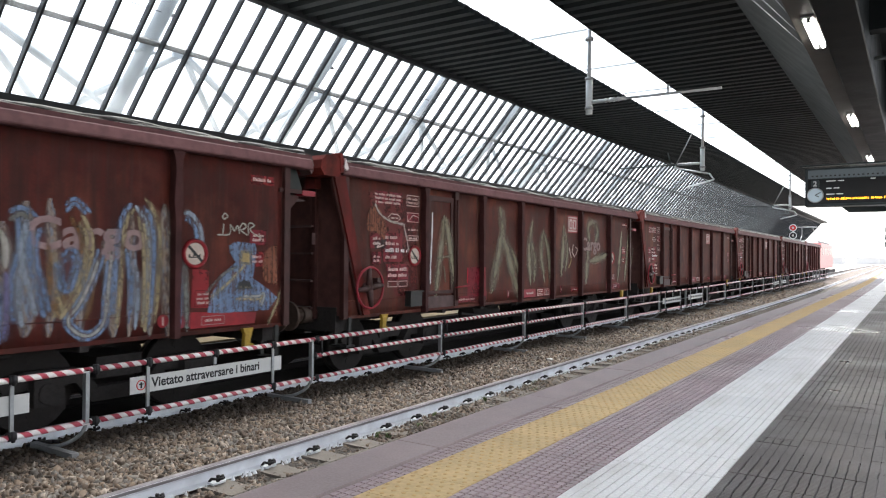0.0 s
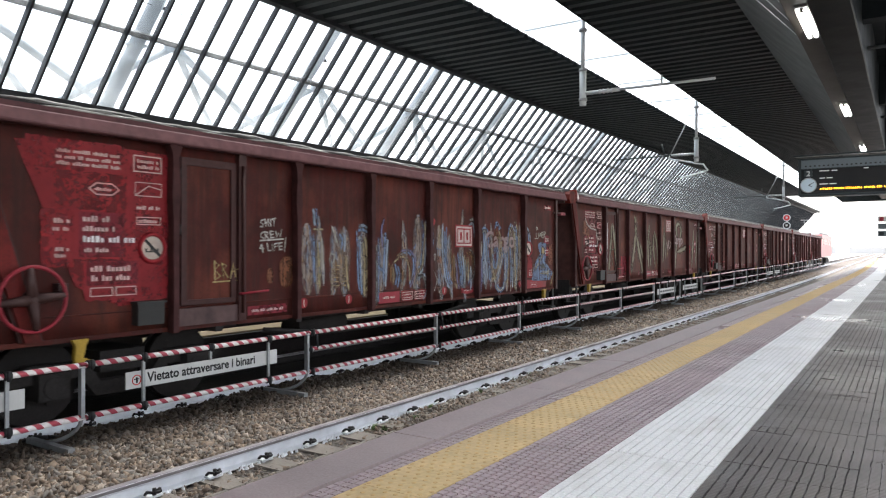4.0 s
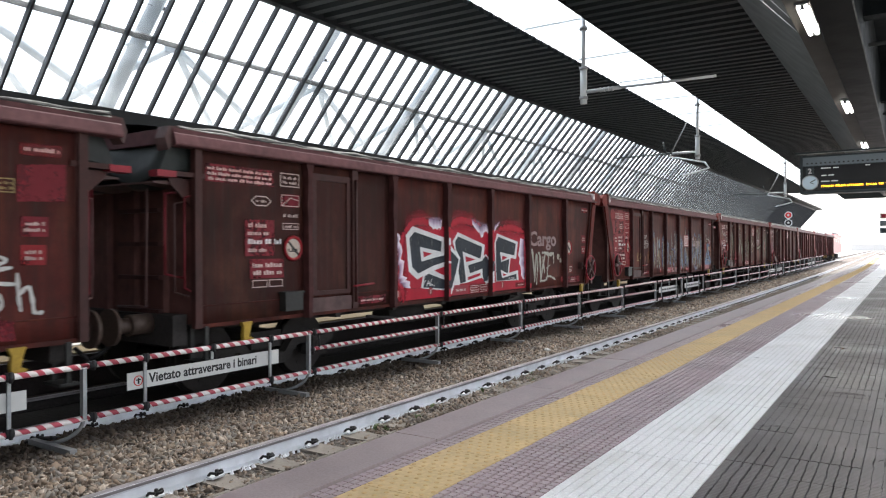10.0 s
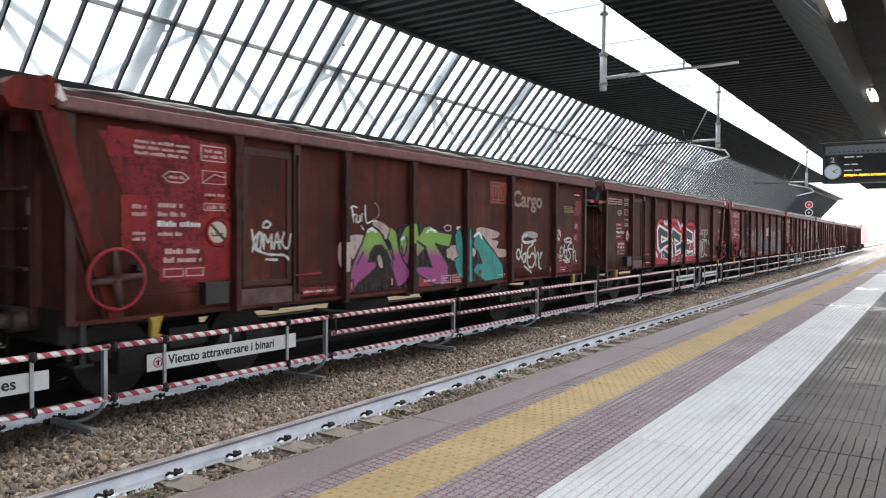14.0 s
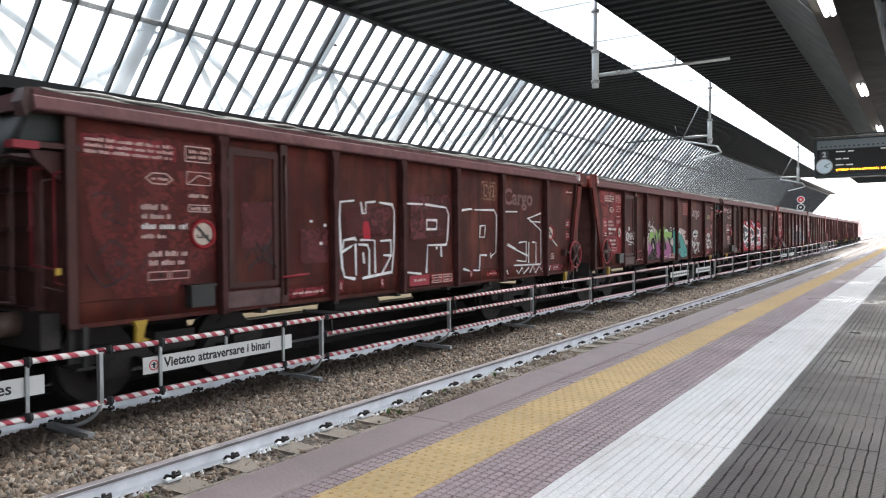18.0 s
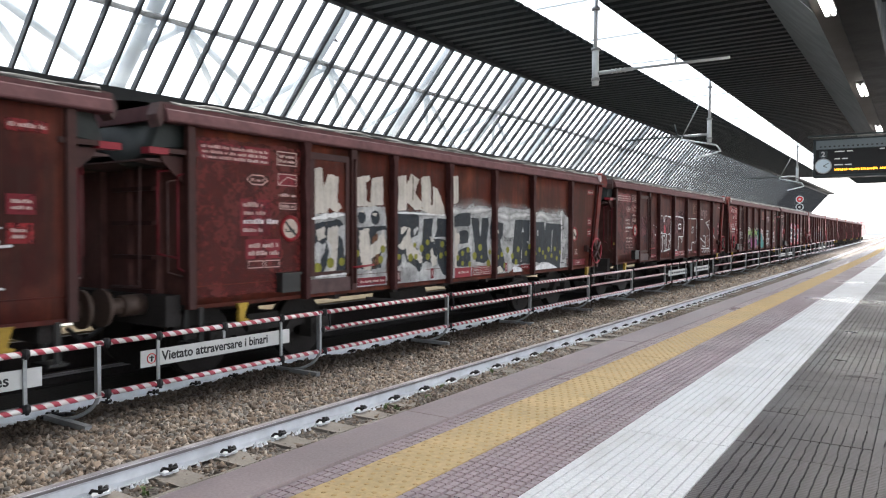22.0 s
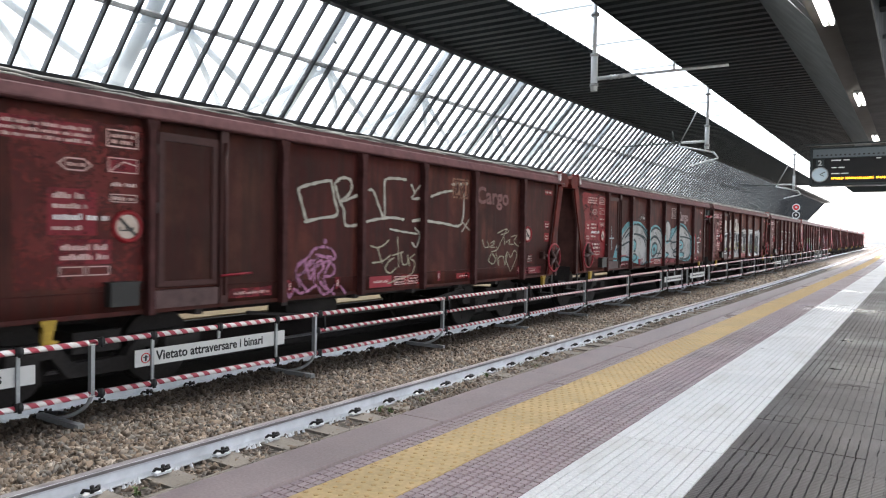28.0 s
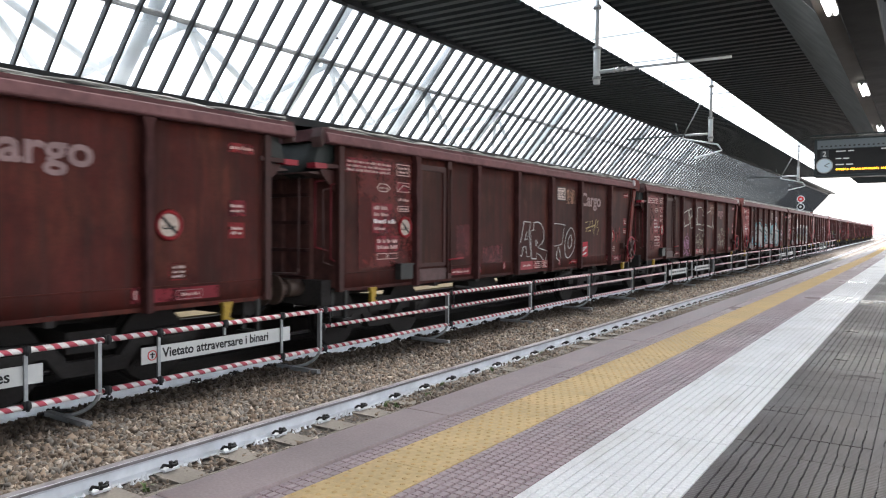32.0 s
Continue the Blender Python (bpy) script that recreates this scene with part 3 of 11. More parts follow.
for i in range(1, count + 1):
    y = BAR + i * PITCH
    if -2 < y < 86:
        share(bar, pose(0, y, 0))
        share(gpane, pose(0, y, 0)).visible_shadow = False
    else:
        q = [GB + out * -0.05, GT + out * -0.05, GT + out * 0.05, GB + out * 0.05]
        along(far_bars, [(p.x, p.z) for p in q], y - 0.026, y + 0.026)
tagged(part("far_glazing_bars", far_bars, "bar", glass_wall), kind="stuff")
b = bmesh.new()
q = [GB + out * -0.07 + up * 1.63, GB + out * -0.07 + up * 1.74, GB + out * -0.15 + up * 1.74, GB + out * -0.15 + up * 1.63]
along(b, [(p.x, p.z) for p in q], Y0, Y1)
part("purlin", b, "girder", glass_wall, "grey tube that runs behind the bars")

# pale tube trusses outside the glass
BAY = 4.8
truss = thing("roof_truss", "pale grey tube truss leaning outside the glass wall", "truss", "roof trusses", pose(0, 8.95, 0))
b = bmesh.new()
rod(b, (-16.2, 0, 2.7), (-11.9, 0, 7.3), 0.15, 18)
part("column", b, "trussgrey", truss)
for s in (0.3, 0.62):
    b = bmesh.new()
    x, z = -16.2 + 4.3 * s, 2.7 + 4.6 * s
    box(b, x - 0.1, x + 0.16, -0.2, 0.2, z - 0.02, z + 0.02)
    part("bracket", b, "trussgrey", truss)
apex = Vector((-14.3, 1.5, 6.0))
for y, r in ((-0.05, 0.09), (3.2, 0.085), (4.75, 0.095)):
    b = bmesh.new()
    rod(b, apex, apex + (Vector((-15.37, y, 4.85)) - apex) * 1.3, r, 10)
    part("diagonal", b, "trussgrey", truss)
b = bmesh.new()
box(b, apex.x - 0.04, apex.x + 0.04, 1.25, 1.75, 5.86, 6.12)
soften(b, 0.02)
part("gusset", b, "trussgrey", truss)
for k in range(-8, 16):
    if k:
        copy_thing(truss, pose(0, 8.95 + BAY * k, 0))
wire = thing("cable", "thin dark cable strung outside the glass wall", "cable")
b = bmesh.new()
rod(b, (-12.8, -10, 6.23), (-12.8, 70, 6.23), 0.009, 6)
part("strand", b, "bar", wire)
for k in range(-2, 12):
    b = bmesh.new()
    y = 8.95 + BAY * k
    box(b, -12.83, -12.77, y + 0.1, y + 0.22, 6.2, 6.27)
    rod(b, (-12.8, y + 0.16, 6.23), (-12.62, y + 0.02, 6.5), 0.01, 6)
    part("clip", b, "bar", wire)

# catenary droppers in the roof slot
def dropper(y, low, side, reach):
    """A mast that hangs in the slot with an insulated arm to one side."""
    m = thing("catenary_dropper", "pale steel catenary dropper with an insulated arm in the roof slot", "mast", "catenary droppers", pose(-6.45, y, 0))
    b = bmesh.new()
    rod(b, (0, 0, low + 0.75), (0, 0, 6.95), 0.05, 12)
    part("tube", b, "mast", m)
    b = bmesh.new()
    rod(b, (0, 0, low), (0, 0, low + 0.8), 0.08, 14)
    part("sleeve", b, "truss", m, "white lower sleeve")
    for z in (low + 0.1, low + 0.8, 6.45):
        b = bmesh.new()
        rod(b, (0, 0, z), (0, 0, z + 0.07), 0.1, 12)
        part("clamp", b, "steel", m)
    z = low + 0.28
    b = bmesh.new()
    rod(b, (0.08 * side, 0, z), (0.9 * side, 0, z), 0.045, 10)
    for k in range(4):
        rod(b, ((0.4 + 0.1 * k) * side, 0, z), ((0.43 + 0.1 * k) * side, 0, z), 0.056, 12)
    part("insulator", b, "mast", m)
    b = bmesh.new()
    rod(b, (0.9 * side, 0, z), (reach * side, 0, z - 0.02), 0.032, 8)
    rod(b, (reach * 0.62 * side, 0, z), (reach * 0.62 * side, 0, z + 0.2), 0.025, 8)
    part("arm", b, "mast" if side > 0 else "girder", m)
    if side < 0:
        b = bmesh.new()
        bend(b, [(-0.95, 0, z), (-1.0, 0.0, z - 0.12), (0.25, 0, z - 0.4), (0.4, 0, z - 0.62), (0.1, 0, z - 0.7), (-0.55, 0, z - 0.85)], 0.03)
        part("steady_arm", b, "truss", m, "pale bent steady arm")
        b = bmesh.new()
        rod(b, (-0.95, 0, z), (-0.3, 0, z + 1.25), 0.022, 8)
        part("stay", b, "steel", m)
        b = bmesh.new()
        bend(b, [(-1.25, 0, z + 0.45), (-1.15, 0, z + 0.05), (-0.95, 0, z)], 0.022)
        part("hook", b, "girder", m)
    return m


dropper(15.94, 4.7, 1, 3.0)
dropper(26.75, 4.5, -1, 3.2)
dropper(48.5, 4.4, -1, 3.0)
b = bmesh.new()
along(b, [(-11.7, 6.7), (-10.7, 6.75), (-10.7, 6.9), (-11.7, 6.95)], YW, Y1)
setting("trim_gutter", b, "girderdark", "dark gutter along the head of the glass wall")

# ---- departure board ----
BY = 19.0
board = thing("departure_board", "black departure board with clock and amber text, hung over the platform", "display board", at=pose(0, BY, 0))
b = bmesh.new()
box(b, -2.2, 0.3, 0, 0.45, 2.56, 3.46)
soften(b, 0.015)
part("case", b, "boardcase", board)
b = bmesh.new()
prism(b, [(-0.12, 3.5), (0.5, 3.56), (0.5, 3.6), (-0.12, 3.54)], -2.3, 0.4)
part("hood", b, "boardcase", board)
b = bmesh.new()
box(b, -2.14, 0.24, -0.012, 0, 3.22, 3.42)
part("vent_strip", b, "boardstrip", board, "grey strip with small vents")
for i in range(24):
    b = bmesh.new()
    box(b, -2.06 + i * 0.095, -2.02 + i * 0.095, -0.018, -0.012, 3.26, 3.29)
    part("vent", b, "clamp", board)
b = bmesh.new()
box(b, -2.14, 0.24, -0.008, 0, 2.62, 3.2)
part("screen", b, "boardface", board)
b = bmesh.new()
rod(b, (-1.98, -0.05, 2.82), (-1.98, 0.02, 2.82), 0.165, 32)
clock = part("clock", b, "clockface", board, "round pale blue clock")
b = bmesh.new()
ring(b, (-1.98, -0.05, 2.82), "y", 0.168, 0.012, 32, 6)
part("bezel", b, "steel", clock)
for a, l in ((115, 0.09), (60, 0.13)):
    b = bmesh.new()
    e = (-1.98 + l * math.sin(radians(a)), -0.056, 2.82 + l * math.cos(radians(a)))
    rod(b, (-1.98, -0.056, 2.82), e, 0.008, 6)
    part("clock_pointer", b, "black", clock)
b = bmesh.new()
box(b, -2.07, -1.9, -0.014, -0.006, 3.02, 3.18)
part("track_number_plate", b, "boardcase", board)
lettering("track_number", "2", 0.17, "signwhite", board, pose(-2.03, -0.016, 3.04, 90), 0.004)
for x, w, z in ((-1.75, 0.2, 3.14), (-1.5, 0.12, 3.14), (-1.75, 0.11, 2.97), (-1.6, 0.12, 2.97), (-1.75, 0.17, 2.83), (-1.54, 0.14, 2.83), (-0.85, 0.1, 3.16)):
    b = bmesh.new()
    box(b, x, x + w, -0.011, -0.008, z, z + 0.022)
    part("text_bar", b, "pale_led", board)
x = -1.74
rnd = random.Random(5)
while x < 0.15:
    w = rnd.uniform(0.05, 0.22)
    b = bmesh.new()
    k = x
    while k < x + w:
        box(b, k, k + 0.01, -0.012, -0.008, 2.705, 2.752)
        box(b, k + 0.011, k + 0.024, -0.012, -0.008, 2.705 + 0.018 * rnd.randint(0, 2), 2.715 + 0.018 * rnd.randint(0, 2))
        k += 0.036
    part("text_bar", b, "amber", board)
    x += w + 0.04
for x in (-0.4, 0.2):
    b = bmesh.new()
    rod(b, (x, 0.22, 3.55), (x, 0.22, 6.62), 0.03, 8)
    part("hanger", b, "girderdark", board)
# end fascia of the canopy over the platform
b = bmesh.new()
along(b, [(-6.0, 6.7), (-5.2, 5.8), (-4.45, 5.15), (-0.9, 5.15), (-0.9, 6.9), (-6.0, 6.9)], YE - 0.3, YE + 0.1)
setting("trim_canopy_end", b, "girder", "dark grey end fascia of the platform canopy")

# signal beyond the train
sig = thing("railway_signal", "signal mast with two round heads ringed in white", "signal", at=pose(-11.9, 92, -0.3))
b = bmesh.new()
rod(b, (0, 0, 0), (0, 0, 5.6), 0.09, 12)
part("mast", b, "mast", sig)
for z, col in ((5.35, "signal_red"), (4.45, "black")):
    b = bmesh.new()
    rod(b, (0, -0.1, z), (0, -0.06, z), 0.42, 28)
    head = part("head", b, "truss", sig, "round white-rimmed signal head")
    b = bmesh.new()
    rod(b, (0, -0.13, z), (0, -0.1, z), 0.33, 28)
    part("disc", b, "signred" if col == "signal_red" else "black", head)
    b = bmesh.new()
    rod(b, (0, -0.16, z), (0, -0.13, z), 0.13, 16)
    part("lens", b, "signwhite", head)

# platform signal box farther down
ps = thing("platform_signal", "grey post with three small square signal panels", "signal", at=pose(-1.65, 63, 0))
b = bmesh.new()
rod(b, (0.32, -0.1, 0), (0.32, -0.1, 4.0), 0.06, 10)
part("post", b, "mast", ps)
for k, col in enumerate(("redpaint", "boardstrip", "boardcase")):
    z = 3.61 - 0.55 * k
    b = bmesh.new()
    box(b, -0.24, 0.34, -0.2, -0.07, z - 0.21, z + 0.21)
    soften(b, 0.02)
    hd = part("panel", b, "signwhite" if k == 0 else "boardstrip", ps)
    b = bmesh.new()
    box(b, -0.14, 0.14, -0.215, -0.2, z - 0.14, z + 0.14)
    part("pane", b, col, hd)

# ---- tracks ----
def rail_outline(x):
    """A flat-bottomed rail's section round x: head, web, foot."""
    z = RAIL
    return [(x - 0.036, z - 0.005), (x - 0.036, z - 0.04), (x - 0.012, z - 0.052), (x - 0.01, z - 0.125), (x - 0.07, z - 0.142), (x - 0.07, z - 0.152),
            (x + 0.07, z - 0.152), (x + 0.07, z - 0.142), (x + 0.01, z - 0.125), (x + 0.012, z - 0.052), (x + 0.036, z - 0.04), (x + 0.036, z - 0.005), (x + 0.028, z), (x - 0.028, z)]


def track(name, centre, label):
    t = thing(name, label, "track")
    t["kind"] = "structure"
    for s in (-0.752, 0.752):
        b = bmesh.new()
        sweep(b, rail_outline(centre + s), -60, 420)
        for f in b.faces:
            if f.calc_center_median().z > RAIL - 0.008 and abs(f.normal.z) > 0.5:
                f.material_index = 1
        # rail behind the train: shade under the wagons painted in as near black
        white = centre == NEAR or s > 0
        r = part("rail", b, "railwhite" if white else "under", t, "whitewashed rail with a worn steel head" if white else "sooty rail")
        r.data.materials.append(M["railhead"])
    return t


near_track = track("track_near", NEAR, "empty track beside the platform with whitewashed rails")
far_track = track("track_far", FAR, "train's track with whitewashed rails")
# the head of each rail has a steel cap of its own
for c, t in ((NEAR, near_track), (FAR, far_track)):
    for s in (-0.752, 0.752):
        b = bmesh.new()
        sweep(b, [(c + s - 0.038, RAIL - 0.032), (c + s - 0.038, RAIL - 0.008), (c + s - 0.028, RAIL + 0.003), (c + s + 0.028, RAIL + 0.003), (c + s + 0.038, RAIL - 0.008), (c + s + 0.038, RAIL - 0.032)], -60, 420)
        part("rail_head", b, "railhead", t, "worn grey running surface")

b = bmesh.new()
sweep(b, [(NEAR - 0.33, FOOT - 0.1), (NEAR + 0.33, FOOT - 0.1), (NEAR + 0.33, FOOT - 0.014), (NEAR - 0.33, FOOT - 0.014)], -20, 120)
part("track_slab", b, "sleeper", near_track, "dirty concrete strip between the rails")
# dark strip between the rails: shade under the train, painted in
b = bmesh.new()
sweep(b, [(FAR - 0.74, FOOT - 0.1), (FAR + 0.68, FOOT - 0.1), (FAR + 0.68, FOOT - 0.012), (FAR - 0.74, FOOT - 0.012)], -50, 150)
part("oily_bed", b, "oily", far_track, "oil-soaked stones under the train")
SLEEP = 0.614
rng = random.Random(11)
b = bmesh.new()
for s in (-1, 1):
    along(b, [(0.3 * s, -0.09), (1.25 * s, -0.09), (1.22 * s, 0.085), (0.3 * s, 0.085)], -0.14, 0.14)
along(b, [(-0.3, -0.09), (0.3, -0.09), (0.3, 0.02), (-0.3, 0.02)], -0.11, 0.11)
sleeper = part("sleeper", b, "sleeper", near_track, at=pose(NEAR, 0.55, FOOT - 0.095))


def clip_mesh():
    b = bmesh.new()
    box(b, -0.05, 0.03, -0.07, 0.07, 0, 0.018)
    for f in b.faces:
        f.material_index = 1
    bend(b, [(-0.045, -0.05, 0.02), (0.0, -0.06, 0.055), (0.05, -0.03, 0.05), (0.05, 0.03, 0.05), (0.0, 0.06, 0.055), (-0.045, 0.05, 0.02)], 0.013, 6)
    rod(b, (0.01, 0, 0.0), (0.01, 0, 0.075), 0.017, 6)
    return b


clip = part("rail_clip", clip_mesh(), "clip", near_track, at=pose(NEAR - 0.752 + 0.1, 0.55, FOOT - 0.004))
clip.data.materials.append(M["railwhite"])
for i in range(1, 90):
    y = 0.55 + i * SLEEP
    share(sleeper, pose(NEAR - curve(y), y, FOOT - 0.095))
    share(clip, pose(NEAR - 0.652 - curve(y), y, FOOT - 0.004))
fclip = share(clip, pose(FAR + 0.852, 1.55, FOOT - 0.004), far_track)
for i in range(1, 80):
    share(fclip, pose(FAR + 0.852 - curve(1.55 + i * SLEEP), 1.55 + i * SLEEP, FOOT - 0.004, 0, 0, rng.uniform(-6, 6)), far_track)


b = bmesh.new()
splash = random.Random(31)
y = 1.2
while y < 45:
    y += splash.uniform(0.03, 0.075) * (1 if y < 18 else 1.6)
    if splash.random() < 0.75:
        x = NEAR - 0.752 + 0.085 + splash.uniform(-0.012, 0.03) - curve(y)
        a, c = splash.uniform(0.012, 0.024), splash.uniform(0.018, 0.04)
        top = b.verts.new((x, y, FOOT + splash.uniform(0.012, 0.03)))
        rim = [b.verts.new((x + a * math.cos(q * 1.2566) * splash.uniform(0.7, 1.3), y + c * math.sin(q * 1.2566) * splash.uniform(0.7, 1.3), FOOT - 0.03)) for q in range(5)]
        for q in range(5):
            b.faces.new((rim[q], rim[(q + 1) % 5], top))
o = part("whitewash_splash", b, "railwhite", near_track, "white paint splashed on stones along the rail foot")
tagged(o, kind="stuff")


def stone_field(name, spots, label):
    """Many small broken stones as one mesh: rough six-cornered lumps."""
    base = np.array([(x, y, z) for x in (-0.75, 0.75) for y in (-0.7, 0.7) for z in (-0.65, 0.65)], float)
    tri = [(0, 1, 3), (0, 3, 2), (4, 6, 7), (4, 7, 5), (0, 4, 5), (0, 5, 1), (2, 3, 7), (2, 7, 6), (0, 2, 6), (0, 6, 4), (1, 5, 7), (1, 7, 3)]
    r = np.random.RandomState(3)
    n = len(spots)
    size = r.uniform(0.018, 0.046, (n, 1)) * spots[:, 3:4]
    stretch = r.uniform(0.6, 1.5, (n, 3)) * (1.25, 1, 0.55)
    q = r.normal(size=(n, 4))
    q /= np.linalg.norm(q, axis=1, keepdims=True)
    w, x, y, z = q.T
    rot = np.stack([1 - 2 * (y * y + z * z), 2 * (x * y - z * w), 2 * (x * z + y * w), 2 * (x * y + z * w), 1 - 2 * (x * x + z * z), 2 * (y * z - x * w),
                    2 * (x * z - y * w), 2 * (y * z + x * w), 1 - 2 * (x * x + y * y)], 1).reshape(n, 3, 3)
    p = base[None] * (stretch * size)[:, None] * r.uniform(0.5, 1.25, (n, 8, 3))
    p = np.einsum("nij,nkj->nki", rot, p) + spots[:, None, :3]
    me = bpy.data.meshes.new(name)
    f = (np.array(tri)[None] + (np.arange(n) * 8)[:, None, None]).reshape(-1, 3)
    me.vertices.add(n * 8)
    me.vertices.foreach_set("co", p.reshape(-1))
    me.loops.add(f.size)
    me.loops.foreach_set("vertex_index", f.reshape(-1))
    me.polygons.add(len(f))
    me.polygons.foreach_set("loop_start", np.arange(len(f)) * 3)
    me.polygons.foreach_set("loop_total", np.full(len(f), 3))
    me.update()
    me.validate()
    me.materials.append(M["stones"])
    return tagged(new(name, me), label, "ballast", kind="stuff")


def scatter(x0, x1, y0, y1, density, grow=1.0, seed=0, sink=0.0):
    r = np.random.RandomState(seed)
    n = int((x1 - x0) * (y1 - y0) * density)
    x, y = r.uniform(x0, x1, n), r.uniform(y0, y1, n)
    hump = 0.02 * np.sin(x * 2.1 + y * 0.7) + 0.015 * np.sin(y * 1.9)
    x = x - np.array([curve(q) for q in y])
    return np.stack([x, y, FOOT - 0.03 + hump * 0.8 + r.uniform(0, 0.03, n) - sink, np.full(n, grow)], 1)


spots = np.concatenate([
    scatter(-7.86, -5.4, 1.5, 9, 1350, 1.0, 1), scatter(-7.86, -5.4, 9, 18, 700, 1.1, 2), scatter(-7.86, -5.4, 18, 34, 380, 1.4, 3),
    scatter(-7.86, -5.4, 34, 70, 110, 2.2, 4), scatter(-5.24, -4.7, 1.5, 16, 900, 0.8, 5, 0.025), scatter(-5.24, -4.7, 16, 40, 400, 1.0, 6, 0.025)])
stone_field("ballast", spots, "loose brown and grey ballast stones between the tracks")
# weeds in the pockets beside the near rail
wr = random.Random(77)
b = bmesh.new()
for i in range(9):
    y0 = 0.55 + SLEEP * (wr.randint(3, 26) + 0.5) + wr.uniform(-0.13, 0.13)
    x0 = NEAR + wr.uniform(-0.64, -0.36) - curve(y0)
    for k in range(wr.randint(5, 12)):
        a = wr.uniform(0, 2 * math.pi)
        l, w = wr.uniform(0.03, 0.08), wr.uniform(0.005, 0.011)
        dx, dy = math.cos(a), math.sin(a)
        p = Vector((x0 + wr.uniform(-0.03, 0.03), y0 + wr.uniform(-0.03, 0.03), FOOT - 0.03))
        m = p + Vector((dx * l * 0.4, dy * l * 0.4, l * 0.8))
        e = p + Vector((dx * l, dy * l, l * 0.9))
        s1, s2 = Vector((-dy * w, dx * w, 0)), Vector((-dy * w * 1.3, dx * w * 1.3, 0))
        q = [b.verts.new(v) for v in (p - s1, p + s1, m + s2, e, m - s2)]
        b.faces.new((q[0], q[1], q[2], q[4]))
        b.faces.new((q[4], q[2], q[3]))
weeds = part("weeds", b, "weed")
tagged(weeds, "small green weeds among the stones by the rail", "weeds", kind="stuff")
r2 = np.random.RandomState(9)
litter = thing("litter", "crumpled white paper scrap lying on the ballast", "litter", at=pose(-6.0, 12.9, FOOT))
b = bmesh.new()
bmesh.ops.create_icosphere(b, subdivisions=2, radius=0.06)
for v in b.verts:
    v.co = Vector((v.co.x * r2.uniform(0.7, 1.5), v.co.y * r2.uniform(0.7, 1.5), v.co.z * 0.5 * r2.uniform(0.6, 1.3) + 0.04))
part("paper", b, "signwhite", litter)

# ---- barrier between the tracks ----
POSTS = [0.81 + 3.25 * i for i in range(0, 27)]


def pipe(parent, y0, y1, z0, z1=None, r=0.03):
    """A tape-wound pipe; it lies along its own y."""
    z1 = z0 if z1 is None else z1
    b = bmesh.new()
    l = y1 - y0
    rod(b, (0, 0, 0), (0, math.hypot(l, z1 - z0), 0), r, 12)
    return part("striped_pipe", b, "tape", parent, at=pose(0, y0, z0, math.degrees(math.atan2(z1 - z0, l))))


def collar(parent, y, z, r=0.045):
    b = bmesh.new()
    rod(b, (0, y - 0.035, z), (0, y + 0.035, z), r, 12)
    rod(b, (0.04, y, z - 0.05), (0.04, y, z + 0.05), 0.018, 6)
    part("clamp", b, "clamp", parent)


